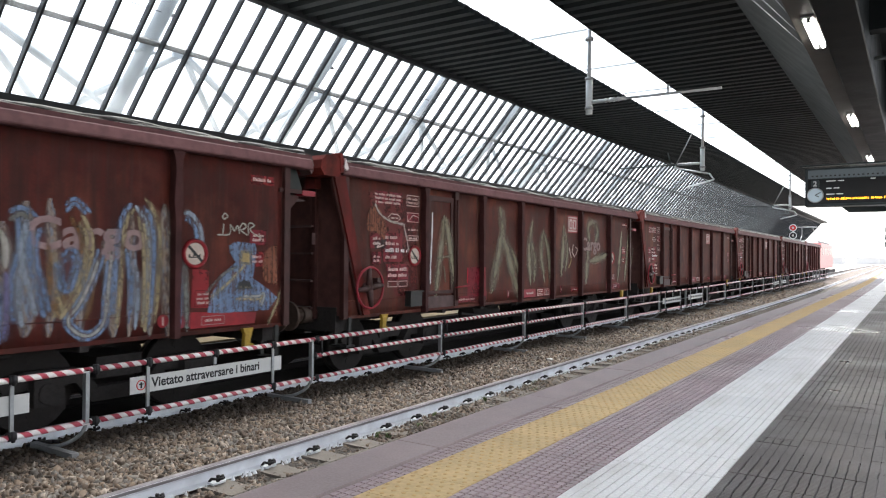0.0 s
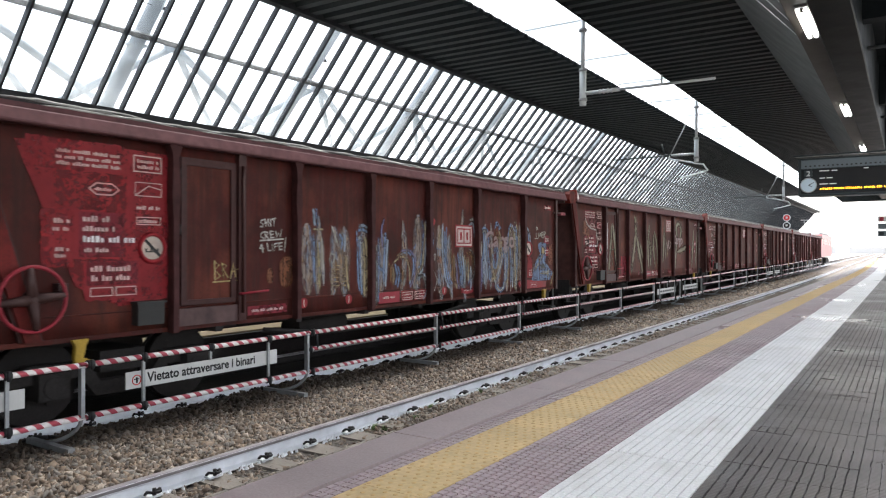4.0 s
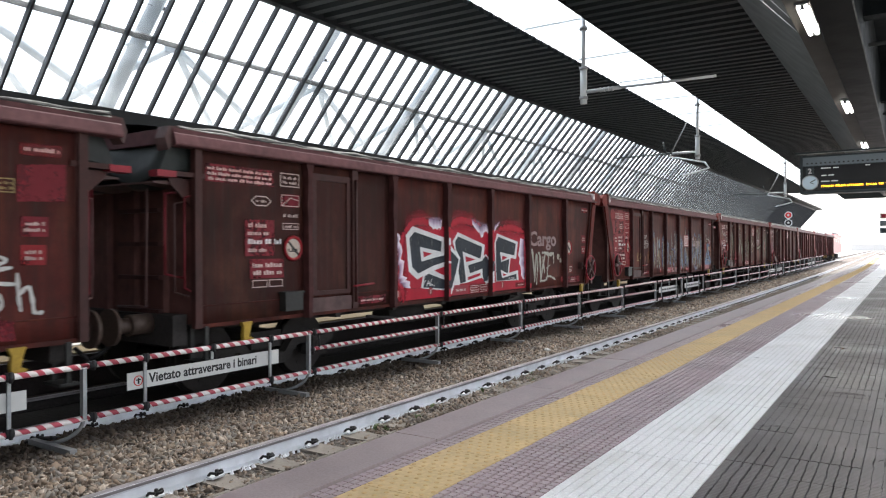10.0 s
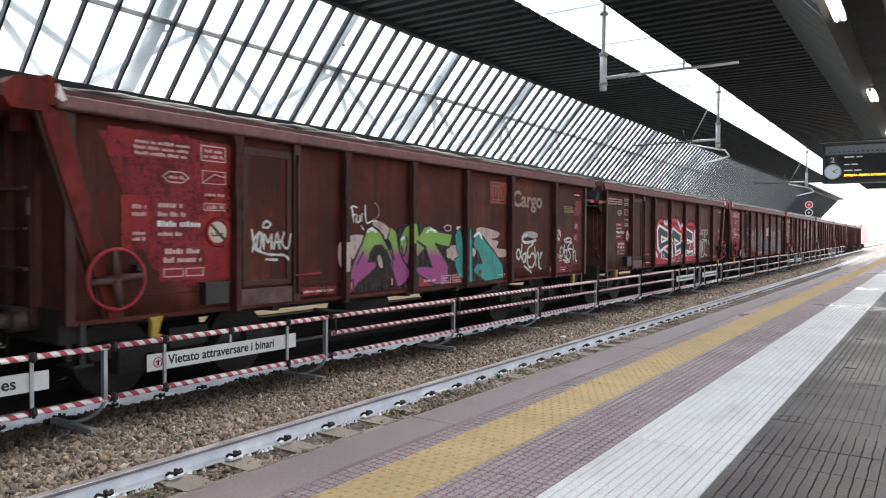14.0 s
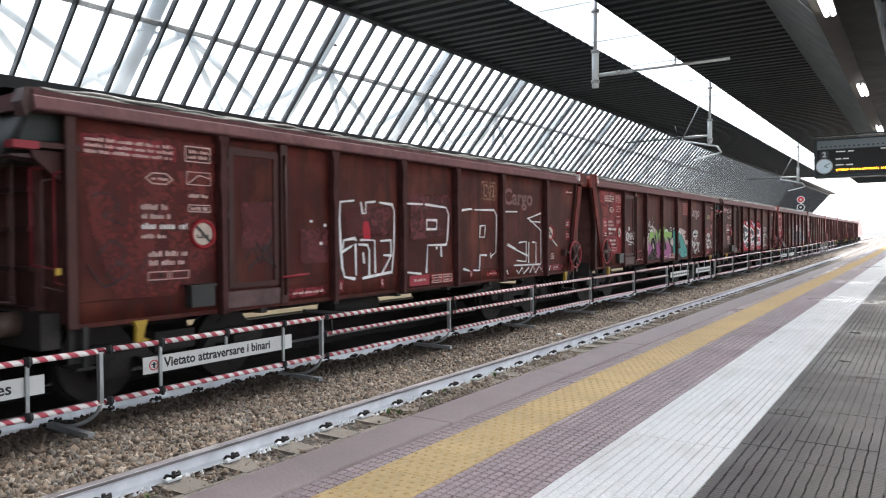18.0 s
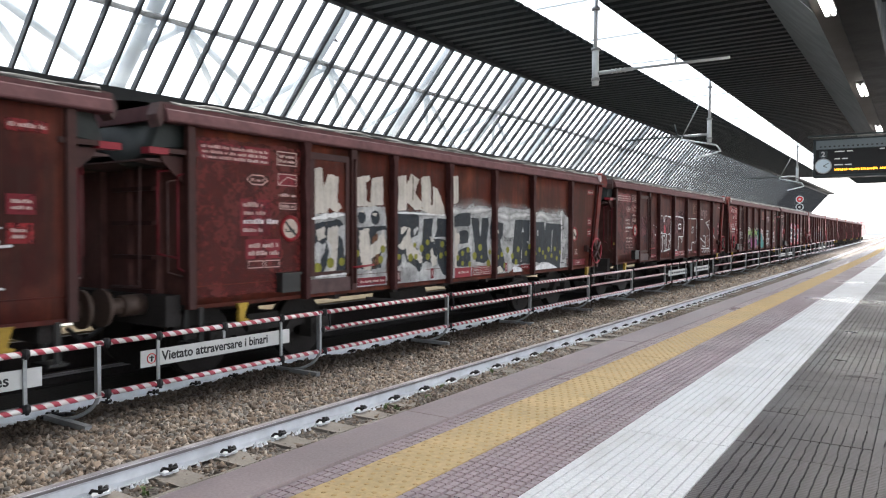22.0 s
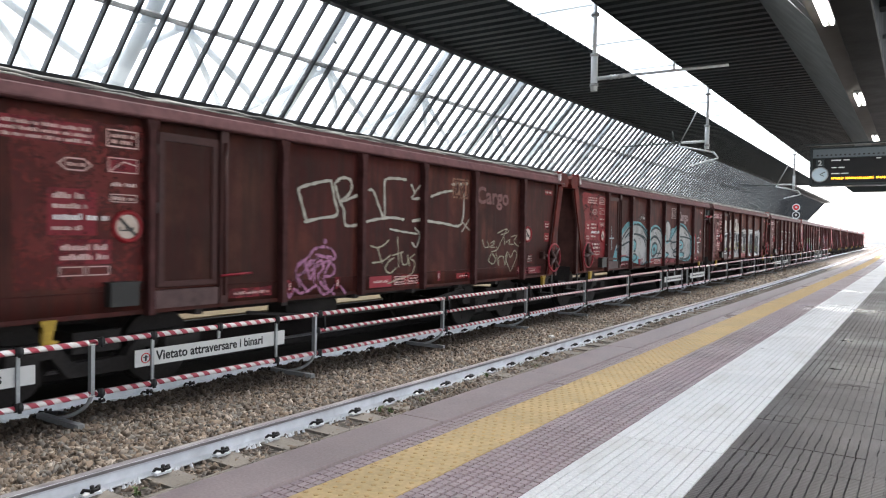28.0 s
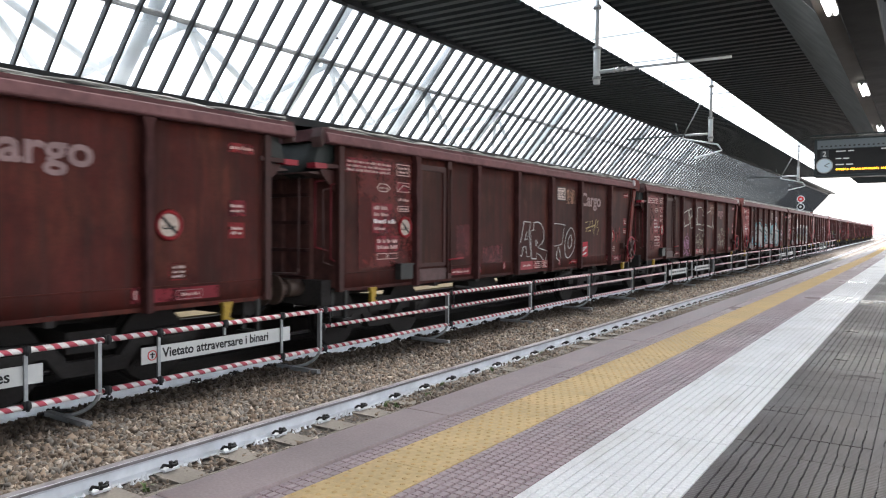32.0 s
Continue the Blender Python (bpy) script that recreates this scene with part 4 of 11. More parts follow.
wob = random.Random(4)
rise = [0.1 + 0.0035 * (y - 4) + (wob.uniform(-0.02, 0.02) if y > 14 else 0) for y in POSTS]
SIGNS = {0: "lines", 1: "Vietato attraversare i binari"}
for i in range(len(POSTS) - 1):
    y0, y1, z0, z1 = POSTS[i], POSTS[i + 1], rise[i], rise[i + 1]
    signed = i % 7 in (0, 1)
    sec = thing("barrier_section", "tape-wound pipe barrier section with " + ("a white notice board" if signed else "three rails on a post"), "barrier",
                "barrier between the tracks", Matrix.Translation((FENCE - curve(y0), y0, 0)) @ pose(0, 0, 0, 0, 0, heading(y0 + 1.6)) @ Matrix.Translation((0, -y0, 0)))
    # post with its bent leg and the arm to the rail
    b = bmesh.new()
    box(b, -0.03, 0.03, y0 - 0.02, y0 + 0.02, -0.44, z0 - 0.02)
    soften(b, 0.006)
    part("post", b, "steel", sec)
    b = bmesh.new()
    tube(b, [(-0.34 * (1 - math.cos(q * math.pi / 24)), y0 - 0.2 * math.sin(q * math.pi / 24) * q / 12, -0.43 - 0.255 * math.sin(q * math.pi / 24)) for q in range(13)], 0.02, 10)
    part("leg", b, "steel", sec, "bent galvanised leg")
    b = bmesh.new()
    along(b, [(-0.62, FOOT + 0.03), (0.18, FOOT + 0.03), (0.18, FOOT + 0.085), (-0.62, FOOT + 0.085)], y0 - 0.24, y0 - 0.17)
    soften(b, 0.005)
    part("foot_arm", b, "steel", sec, "galvanised foot arm on the ballast")
    b = bmesh.new()
    bend(b, [(-0.75, y0 - 0.2, FOOT + 0.02), (-0.66, y0 - 0.16, FOOT + 0.06), (-0.6, y0 - 0.02, FOOT + 0.05), (-0.64, y0 + 0.1, FOOT + 0.02)], 0.02, 6)
    part("rail_hook", b, "clip", sec, "black hook on the rail foot")
    pipe(sec, y0 - 0.04, y1 + 0.05, z0, z1)
    pipe(sec, y0 - 0.04, y1 + 0.05, -0.43 if i else -0.47, -0.43)
    collar(sec, y0 + 0.09, z0 + 0.003)
    collar(sec, y0 + 0.09, -0.43)
    if signed:
        for yy, lo in ((y0 + 0.7, -0.43), (y0 + 1.6, -0.035), (y0 + 2.53, -0.43)):
            zt = z0 + (z1 - z0) * (yy - y0) / 3.25
            b = bmesh.new()
            box(b, -0.012, 0.012, yy - 0.017, yy + 0.017, lo, zt)
            part("upright", b, "steel", sec)
            collar(sec, yy, zt)
            if lo < -0.2:
                collar(sec, yy, lo)
        b = bmesh.new()
        box(b, -0.03, -0.018, y0 + 0.5, y0 + 2.7, -0.235, -0.05)
        sb = part("notice_board", b, "signwhite", sec, "long white notice board")
        word = SIGNS.get(i)
        f = pose(-0.0165, 0, 0, 90, 0, 90)
        if word == "lines":
            lettering("lettering", word, 0.155, "black", sb, pose(-0.0165, y0 + 2.12, -0.185, 90, 0, 90), 0.003)
        elif word:
            lettering("lettering", word, 0.15, "black", sb, pose(-0.0165, y0 + 0.76, -0.185, 90, 0, 90), 0.0035, 0.93)
            b = bmesh.new()
            ring(b, (-0.016, y0 + 0.63, -0.145), "x", 0.052, 0.006, 24, 5)
            part("roundel", b, "signred", sb, "red ring of a no-walking symbol")
            b = bmesh.new()
            box(b, -0.017, -0.0155, y0 + 0.622, y0 + 0.642, -0.18, -0.115)
            box(b, -0.017, -0.0155, y0 + 0.6, y0 + 0.662, -0.142, -0.13)
            part("symbol", b, "black", sb)
        else:
            k = y0 + 0.8
            while k < y0 + 2.5:
                b = bmesh.new()
                w = 0.28
                box(b, -0.0175, -0.016, k, k + w - 0.06, -0.175, -0.115)
                part("text_bar", b, "black", sb)
                k += w
    else:
        pipe(sec, y0 + 0.1, y1, -0.12, -0.12, 0.027)
        b = bmesh.new()
        bend(b, [(0.0, y0 + 0.14, -0.14), (0.02, y0 + 0.2, -0.1), (0.0, y0 + 0.2, z0)], 0.014, 6)
        part("strap", b, "clamp", sec)
        collar(sec, y0 + 0.05, -0.12, 0.04)

# ---- platform pavers ----
rng = random.Random(21)


def paver_band(name, x0, x1, nx, y0, y1, ny, gap, z, material, label, keep):
    """Rows of pavers: the near ones singly, the rest as one mesh."""
    root = tagged(new(name), label, "paving", kind="structure")
    wx, wy = (x1 - x0) / nx, (y1 - y0) / ny
    b = bmesh.new()
    v = box(b, gap / 2, wx - gap / 2, gap / 2, wy - gap / 2, z - 0.03, z)
    for q in v[4:]:
        q.co.x += 0.002 if q.co.x < wx / 2 else -0.002
        q.co.y += 0.002 if q.co.y < wy / 2 else -0.002
    first = part("paver", b, material, root)
    vs = [tuple(q.co) for q in first.data.vertices]
    fs = [tuple(p.vertices) for p in first.data.polygons]
    made, verts, faces = 0, [], []
    for j in range(ny):
        for i in range(nx):
            x, y = x0 + i * wx, y0 + j * wy
            dz = rng.uniform(-0.0012, 0.0012)
            if y > 1.5 and made < keep:
                if made:
                    share(first, pose(x - curve(y), y, dz), root)
                else:
                    first.matrix_basis = pose(x, y, dz)
                made += 1
            else:
                k = len(verts)
                verts += [(a + x - curve(y), c + y, e + dz) for a, c, e in vs]
                faces += [tuple(q + k for q in f) for f in fs]
    if verts:
        me = bpy.data.meshes.new(name + "_rest")
        me.from_pydata(verts, [], faces)
        me.materials.append(M[material])
        o = new("pavers_beyond", me)
        o.parent = root
        tagged(o, kind="stuff")
    return root


paver_band("pavement_edge", EDGE, -2.67, 1, -20, 130, 75, 0.006, 0.0, "kerb", "mauve-brown edge stones of the platform", 40)
b = bmesh.new()
sweep(b, [(EDGE - 0.0, -0.028), (EDGE + 0.14, -0.028), (EDGE + 0.14, -0.9), (EDGE + 0.02, -0.9)], -50, 150)
setting("trim_edge_face", b, "kerb", "worn platform edge face")
paver_band("pavement_mauve_strip", -2.64, -2.5, 3, -10, 120, 2000, 0.007, -0.001, "tilemauve", "narrow mauve paver strip", 150)


def grooved(b, w, length, strips, gap, wave, seed, x0=0.0, y0=0.0, worn=None, cuts=0):
    """One slab with dark grooves along it; the grooves wander, and close where the slab is worn smooth."""
    r = random.Random(seed)
    if cuts:
        # small squares with joints both ways
        px, py = w / strips, length / cuts
        for i in range(strips):
            for j in range(cuts):
                g0, g1 = gap * r.uniform(0.35, 0.6), gap * r.uniform(0.25, 0.45)
                v = box(b, x0 + i * px + g0, x0 + (i + 1) * px - g0, y0 + j * py + g1, y0 + (j + 1) * py - g1, -0.02, r.uniform(-0.001, 0.0006))
                for q in v[4:]:
                    q.co.x += 0.0015 if q.co.x < x0 + (i + 0.5) * px else -0.0015
        return
    n = 10 if wave else 1
    ys = [0.0015 + (length - 0.003) * i / n for i in range(n + 1)]
    pitch = w / strips
    offs = []
    for k in range(strips + 1):
        o, row = 0.0, []
        for i in range(n + 1):
            o = 0.6 * o + r.uniform(-wave, wave)
            g = gap * r.uniform(0.5, 1.15) if wave else gap
            if worn and worn[0] + r.uniform(-0.05, 0.05) < ys[i] / length < worn[1] + r.uniform(-0.05, 0.05) and 0 < k < strips:
                g = 0.0004
            row.append((o if 0 < k < strips else 0.0, g if 0 < k < strips else 0.004))
        offs.append(row)
    z = r.uniform(-0.0006, 0.0006)
    for k in range(strips):
        prev = None
        for i in range(n + 1):
            xa = x0 + k * pitch + offs[k][i][0] + offs[k][i][1] / 2
            xb = x0 + (k + 1) * pitch + offs[k + 1][i][0] - offs[k + 1][i][1] / 2
            q = [b.verts.new(p) for p in ((xa, y0 + ys[i], z - 0.012), (xa + 0.001, y0 + ys[i], z), (xb - 0.001, y0 + ys[i], z), (xb, y0 + ys[i], z - 0.012))]
            if prev:
                for c in range(3):
                    b.faces.new((prev[c], prev[c + 1], q[c + 1], q[c]))
            else:
                b.faces.new(q)
            prev = q
        b.faces.new(prev[::-1])


def slab_band(name, x0, x1, length, y0, y1, strips, gap, wave, z, material, label, keep, worn_share=0.0, cuts=0):
    """Rows of grooved slabs: the near ones singly, the rest as one mesh."""
    root = tagged(new(name), label, "paving", kind="structure")
    r = random.Random(len(name) * 7 + strips)
    kinds = []
    for k in range(5 if wave else 1):
        b = bmesh.new()
        grooved(b, x1 - x0, length, strips, gap, wave, k + 3, cuts=cuts)
        kinds.append(part("paver", b, material, root))
    for k, span in enumerate(((0.0, 1.0), (0.3, 1.0), (0.0, 0.6)) if worn_share else ()):
        b = bmesh.new()
        grooved(b, x1 - x0, length, strips, gap, wave, k + 30, worn=span)
        for q in range(5 if k == 1 else 0):
            # arcs left by a trowel
            rr = 0.06 + 0.035 * q
            pts = [((x1 - x0) * 0.55 + rr * 1.3 * math.cos(a), length * 0.2 + rr * math.sin(a), 0.0004) for a in np.linspace(0.5, 2.9, 9)]
            if all(0.01 < p[0] < x1 - x0 - 0.01 and 0.01 < p[1] < length - 0.01 for p in pts):
                bend(b, pts, 0.0013, 4)
        kinds.append(part("paver", b, material, root))
    used_kinds, made, y = set(), 0, y0
    far = bmesh.new()
    smooth = set()
    while y < y1:
        k = r.randrange(5 if wave else 1)
        if worn_share and (r.random() < worn_share or 5.0 < y < 6.6):
            k = 5 + r.randrange(3)
        m = pose(x0 - curve(y), y, z + r.uniform(-0.0008, 0.0008), r.uniform(-0.15, 0.15), 0, 0)
        if y > 1.3 and made < keep:
            if k in used_kinds:
                share(kinds[k], m, root)
            else:
                kinds[k].matrix_basis = m
                used_kinds.add(k)
            made += 1
        else:
            w = x1 - x0
            box(far, x0 - curve(y) + 0.002, x1 - curve(y) - 0.002, y + 0.003, y + length - 0.003, z - 0.02, z)
        y += length
    for k, o in enumerate(kinds):
        if k not in used_kinds:
            bpy.data.objects.remove(o)
    o = part("pavers_beyond", far, material, root)
    tagged(o, kind="stuff")
    return root


slab_band("pavement_mauve", -2.09, -1.6, 0.49, -6, 128, 9, 0.014, 0.002, -0.001, "tilemauve", "mauve pavers in small squares, worn and slightly damp", 180, cuts=8)
def tactile(name, x0, x1, length, material, label, ribs, dots):
    """A band of tactile slabs with ribs along it or rows of low studs."""
    root = tagged(new(name), label, "paving", kind="structure")
    w = x1 - x0
    b = bmesh.new()
    box(b, 0.001, w - 0.001, 0.002, length - 0.002, -0.03, 0.0)
    for i in range(ribs):
        x = w * (i + 0.5) / ribs
        box(b, x - w / ribs / 2 + 0.005, x + w / ribs / 2 - 0.005, 0.0, length, 0.0, 0.004)
    for i in range(dots):
        for j in range(dots):
            x, y = w * (i + 0.5) / dots, length * (j + 0.5) / dots
            x += 0.014 if j % 2 else -0.014
            k = len(b.faces)
            rod(b, (x, y, 0.0), (x, y, 0.0025), 0.0145, 7, 0.01)
            b.faces.ensure_lookup_table()
            for f in b.faces[k:]:
                f.material_index = 1
    first = part("slab", b, material, root, at=pose(x0, -6, 0))
    first.data.materials.append(M["stud"])
    n = int(136 / length)
    for k in range(1, n):
        share(first, pose(x0 - curve(-6 + k * length), -6 + k * length, rng.uniform(-0.001, 0.001)), root)
    return root


tactile("pavement_yellow", -2.5, -2.09, 0.41, "tileyellow", "ochre-yellow tactile warning band with studs", 0, 6)
slab_band("pavement_white", -1.6, -0.945, 0.452, -6, 128, 12, 0.006, 0.0, 0.001, "tilewhite", "worn white ribbed guide band with dirty patches", 200)
slab_band("pavement_grey", -0.945, -0.67, 0.44, -6, 120, 5, 0.009, 0.003, -0.001, "tilegrey", "worn dark grey grooved pavers", 90, 0.1)
slab_band("pavement_grey_middle", -0.67, -0.235, 0.44, -6.2, 120, 8, 0.006, 0.003, -0.001, "tilegrey", "worn dark grey grooved pavers with smooth trowelled repairs", 90, 0.12)
slab_band("pavement_grey_inner", -0.235, 0.2, 0.44, -6.1, 120, 8, 0.006, 0.003, -0.001, "tilegrey", "worn dark grey grooved pavers", 70, 0.16)
paver_band("pavement_grey_plain", 0.2, 2.9, 6, -10, 60, 160, 0.006, -0.001, "tilegrey", "worn dark grey pavers", 30)
b = bmesh.new()
box(b, 0.2, 2.9, 60, 150, -0.03, -0.004)
box(b, EDGE, 0.2, 130, 150, -0.03, -0.004)
box(b, 0.2, 2.9, -50, -10, -0.03, -0.004)
box(b, EDGE, 0.2, -50, -20, -0.03, -0.004)
setting("pavement_beyond", b, "tilegrey", "grey platform paving farther off")

# ---- freight wagons ----
SIDE = 1.55 - 0.07             # sheets, off the wagon's centre line
SILL, TOP = 0.375 - RAIL, 2.5 - RAIL   # heights over the rail
STAKES = (-4.25, -2.25, -0.6, 1.05, 2.75, 4.8)
HW = 0.46                      # wheel radius


def sheet(name, y0, y1, parent, dish=0.008):
    """A slightly dished wall sheet."""
    b = bmesh.new()
    nx, nz = 10, 9
    grid = []
    for j in range(nz + 1):
        row = []
        for i in range(nx + 1):
            u, w = i / nx, j / nz
            d = dish * (max(0.0, math.sin(math.pi * u)) * max(0.0, math.sin(math.pi * w))) ** 0.6
            row.append(b.verts.new((SIDE - d, y0 + (y1 - y0) * u, SILL + (TOP - SILL) * w)))
        grid.append(row)
    for j in range(nz):
        for i in range(nx):
            b.faces.new((grid[j][i], grid[j][i + 1], grid[j + 1][i + 1], grid[j + 1][i])).smooth = True
    r = bmesh.ops.extrude_face_region(b, geom=list(b.faces))
    for v in r["geom"]:
        if isinstance(v, bmesh.types.BMVert):
            v.co.x -= 0.03
    return part(name, b, "brown", parent)


def wagon_base(strut_front):
    """An open-topped steel wagon with a tarpaulin roof. Its strutted end leads or trails."""
    w = thing("freight_wagon", "brown freight wagon with a tarpaulin roof", "wagon", "freight train")
    front, rear = (6.53, -6.11) if strut_front else (6.56, -6.32)
    # near side, sheet by sheet
    marks = (rear,) + STAKES + (front,)
    for a, c in zip(marks, marks[1:]):
        sheet("wall_sheet", a, c, w)
    b = bmesh.new()
    box(b, -SIDE - 0.05, -SIDE, rear, front, SILL, TOP)
    for s in STAKES:
        box(b, -SIDE - 0.12, -SIDE - 0.05, s - 0.05, s + 0.05, SILL - 0.03, TOP)
    part("far_wall", b, "brown", w)
    for y in (rear, front):
        s = 1 if y > 0 else -1
        b = bmesh.new()
        box(b, -SIDE, SIDE, y - 0.06 * (s > 0), y + 0.06 * (s < 0), SILL, TOP)
        part("end_wall", b, "sootend", w)
        for x in (-0.9, -0.3, 0.3, 0.9):
            b = bmesh.new()
            box(b, x - 0.05, x + 0.05, y if s > 0 else y - 0.08, y + 0.08 if s > 0 else y, SILL, TOP)
            part("end_rib", b, "sootend", w)
        b = bmesh.new()
        box(b, SIDE - 0.03, SIDE + 0.055, y - 0.05, y + 0.05, SILL - 0.04, TOP + 0.02)
        soften(b, 0.012)
        part("corner_post", b, "post", w)
    # stakes, flared under the chord
    for s in STAKES:
        b = bmesh.new()
        z0, z1 = SILL - 0.06, TOP + 0.03
        prism(b, [(s - 0.038, z0), (s + 0.038, z0), (s + 0.04, z1 - 0.85), (s + 0.06, z1 - 0.62), (s + 0.042, z1 - 0.28), (s + 0.05, z1 - 0.14), (s + 0.095, z1), (s - 0.095, z1), (s - 0.05, z1 - 0.14), (s - 0.042, z1 - 0.28), (s - 0.06, z1 - 0.62), (s - 0.04, z1 - 0.85)], SIDE, SIDE + 0.108)
        soften(b, 0.012)
        part("side_post", b, "stake", w)
    # chord: an upright web over a sloping flange that hangs out over the sheets
    pe = -1 if strut_front else 1          # the plain end
    tf, tr = (6.72, -6.5) if strut_front else (6.95, -6.5)
    for k in (1, -1):
        b = bmesh.new()
        along(b, [(k * (SIDE + dx), TOP + dz) for dx, dz in ((-0.06, 0.0), (0.14, -0.004), (0.155, 0.008), (0.155, 0.024), (0.122, 0.135), (0.105, 0.15), (0.105, 0.2), (-0.06, 0.2))], tr, tf)
        part("top_chord" if k > 0 else "far_chord", b, "chord", w, "faded mauve top chord" if k > 0 else "")
    b = bmesh.new()
    along(b, [(SIDE - 0.08, SILL - 0.05), (SIDE + 0.003, SILL - 0.05), (SIDE + 0.003, SILL + 0.0), (SIDE - 0.04, SILL + 0.0), (SIDE - 0.08, SILL + 0.0)], rear, front)
    part("side_sill", b, "brown", w)
    b = bmesh.new()
    along(b, [(SIDE - 0.02, SILL + 0.212), (SIDE + 0.004, SILL + 0.214), (SIDE + 0.008, SILL + 0.222), (SIDE + 0.004, SILL + 0.23), (SIDE - 0.02, SILL + 0.232)], rear, front)
    part("seam", b, "brown", w)
    for y in (tr, tf):
        s = 1 if y > 0 else -1
        if s == pe:
            b = bmesh.new()
            box(b, -SIDE - 0.06, SIDE + 0.05, y - 0.1 * s - 0.06, y - 0.1 * s + 0.06, TOP + 0.05, TOP + 0.22)
            soften(b, 0.02)
            part("end_chord", b, "chord", w)
            # torn end of the chord
            b = bmesh.new()
            prism(b, [(y - 0.02 * s, TOP + 0.02), (y + 0.05 * s, TOP - 0.06), (y + 0.09 * s, TOP + 0.08), (y + 0.04 * s, TOP + 0.22), (y - 0.1 * s, TOP + 0.23)], SIDE - 0.12, SIDE + 0.08)
            soften(b, 0.015)
            part("chord_end", b, "scuffed", w)
            continue
        # strutted end: a ribbed beam over a flange, from cap to cap
        yb, yo = (front if s > 0 else rear), (6.8 if s > 0 else -6.68)
        b = bmesh.new()
        prism(b, [(yb - 0.1 * s, TOP + 0.04), (yo - 0.02 * s, TOP - 0.02), (yo + 0.05 * s, TOP - 0.005), (yo + 0.05 * s, TOP + 0.015), (yb - 0.1 * s, TOP + 0.08)], -SIDE - 0.05, SIDE)
        part("end_flange", b, "chord", w)
        b = bmesh.new()
        prism(b, [(yb - 0.1 * s, TOP + 0.08), (yo - 0.04 * s, TOP + 0.03), (yo - 0.02 * s, TOP + 0.16), (yo - 0.12 * s, TOP + 0.22), (yb - 0.1 * s, TOP + 0.24)], -SIDE - 0.05, SIDE)
        soften(b, 0.015)
        part("end_chord", b, "redbrown", w)
        for x in (-1.0, -0.6, -0.2, 0.2, 0.6, 1.0):
            b = bmesh.new()
            prism(b, [(yo - 0.05 * s, TOP + 0.03), (yo + 0.01 * s, TOP + 0.04), (yo + 0.02 * s, TOP + 0.17), (yo - 0.13 * s, TOP + 0.235), (yo - 0.15 * s, TOP + 0.2)], x - 0.03, x + 0.03)
            part("beam_rib", b, "redbrown", w)
        b = bmesh.new()
        box(b, 0.98, 1.18, yo - 0.1 * s - 0.06, yo - 0.1 * s + 0.06, TOP - 0.2, TOP - 0.02)
        soften(b, 0.015)
        part("bracket", b, "redbrown", w)
        # corner cap: an eight-cornered casting with a clamp plate
        b = bmesh.new()
        c = (yo + 0.11 * s if s < 0 else yo - 0.05, TOP)
        prism(b, [(c[0] + dy * s, c[1] + dz) for dy, dz in ((0.2, 0.05), (0.13, -0.05), (-0.17, -0.05), (-0.23, 0.04), (-0.21, 0.21), (-0.13, 0.27), (0.09, 0.25), (0.18, 0.17))], SIDE - 0.22, SIDE + 0.15)
        soften(b, 0.035)
        cap = part("corner_cap", b, "redbrown", w, "red-brown corner casting")
        b = bmesh.new()
        prism(b, [(c[0] + dy * s, c[1] + dz) for dy, dz in ((-0.21, 0.02), (-0.27, 0.02), (-0.3, 0.12), (-0.25, 0.3), (-0.2, 0.31))], SIDE - 0.02, SIDE + 0.16)
        soften(b, 0.008)
        part("clamp_plate", b, "redbrown", cap)
        b = bmesh.new()
        prism(b, [(c[0] + dy * s, c[1] + dz) for dy, dz in ((-0.27, 0.1), (-0.33, 0.06), (-0.37, 0.09), (-0.3, 0.24))], SIDE + 0.05, SIDE + 0.175)
        soften(b, 0.006)
        part("clamp_hook", b, "buckle", cap, "bare metal clamp hook")
    # tarpaulin roof and its frayed pale edge
    b = bmesh.new()
    rows = []
    n = 40
    for i in range(n + 1):
        y = tr + 0.05 + (tf - tr - 0.1) * i / n
        sag = 0.02 * math.cos(i * math.pi / 2)
        rows.append([b.verts.new((x, y, TOP + 0.19 + 0.17 * (1 - (x / SIDE) ** 2) + 0.5 * sag)) for x in np.linspace(-SIDE, SIDE, 11)])
    for i in range(n):
        for j in range(10):
            b.faces.new((rows[i][j], rows[i][j + 1], rows[i + 1][j + 1], rows[i + 1][j])).smooth = True
    part("tarpaulin", b, "tarp", w, "dark tarpaulin roof")
    r = random.Random(8 if strut_front else 19)
    for strip in range(3):
        b = bmesh.new()
        prev = None
        n = 110
        drift = r.uniform(0, 6)
        for i in range(n + 1):
            y = tr + 0.1 + (tf - tr - 0.2) * i / n
            lie = 0.012 * math.sin(i * 0.31 + drift) + 0.009 * math.sin(i * 0.83 + 2 * drift) + r.uniform(-0.004, 0.004) + 0.017 * (strip - 1)
            wide = 0.006 + 0.007 * abs(math.sin(i * 0.21 + drift * 3)) + 0.004 * r.random()
            x0 = SIDE + 0.07 - 0.01 * strip
            q = [b.verts.new((x0 + dx, y, TOP + 0.225 + lie + dz * wide)) for dx, dz in ((-0.02, -1.0), (0.012, -0.8), (0.02, 0.1), (0.004, 1.0), (-0.03, 0.9))]
            if prev:
                for k in range(4):
                    b.faces.new((prev[k], prev[k + 1], q[k + 1], q[k])).smooth = True
            prev = q
        part("tarpaulin_edge", b, "tarpedge" if strip != 1 else "tarpfold", w, "dirty white rolled tarpaulin edge" if strip != 1 else "grey tarpaulin fold")
    # plain end: sloping hood, brackets with red tips, rails, ladder
    yb = rear if pe < 0 else front
    b = bmesh.new()
    rows = []
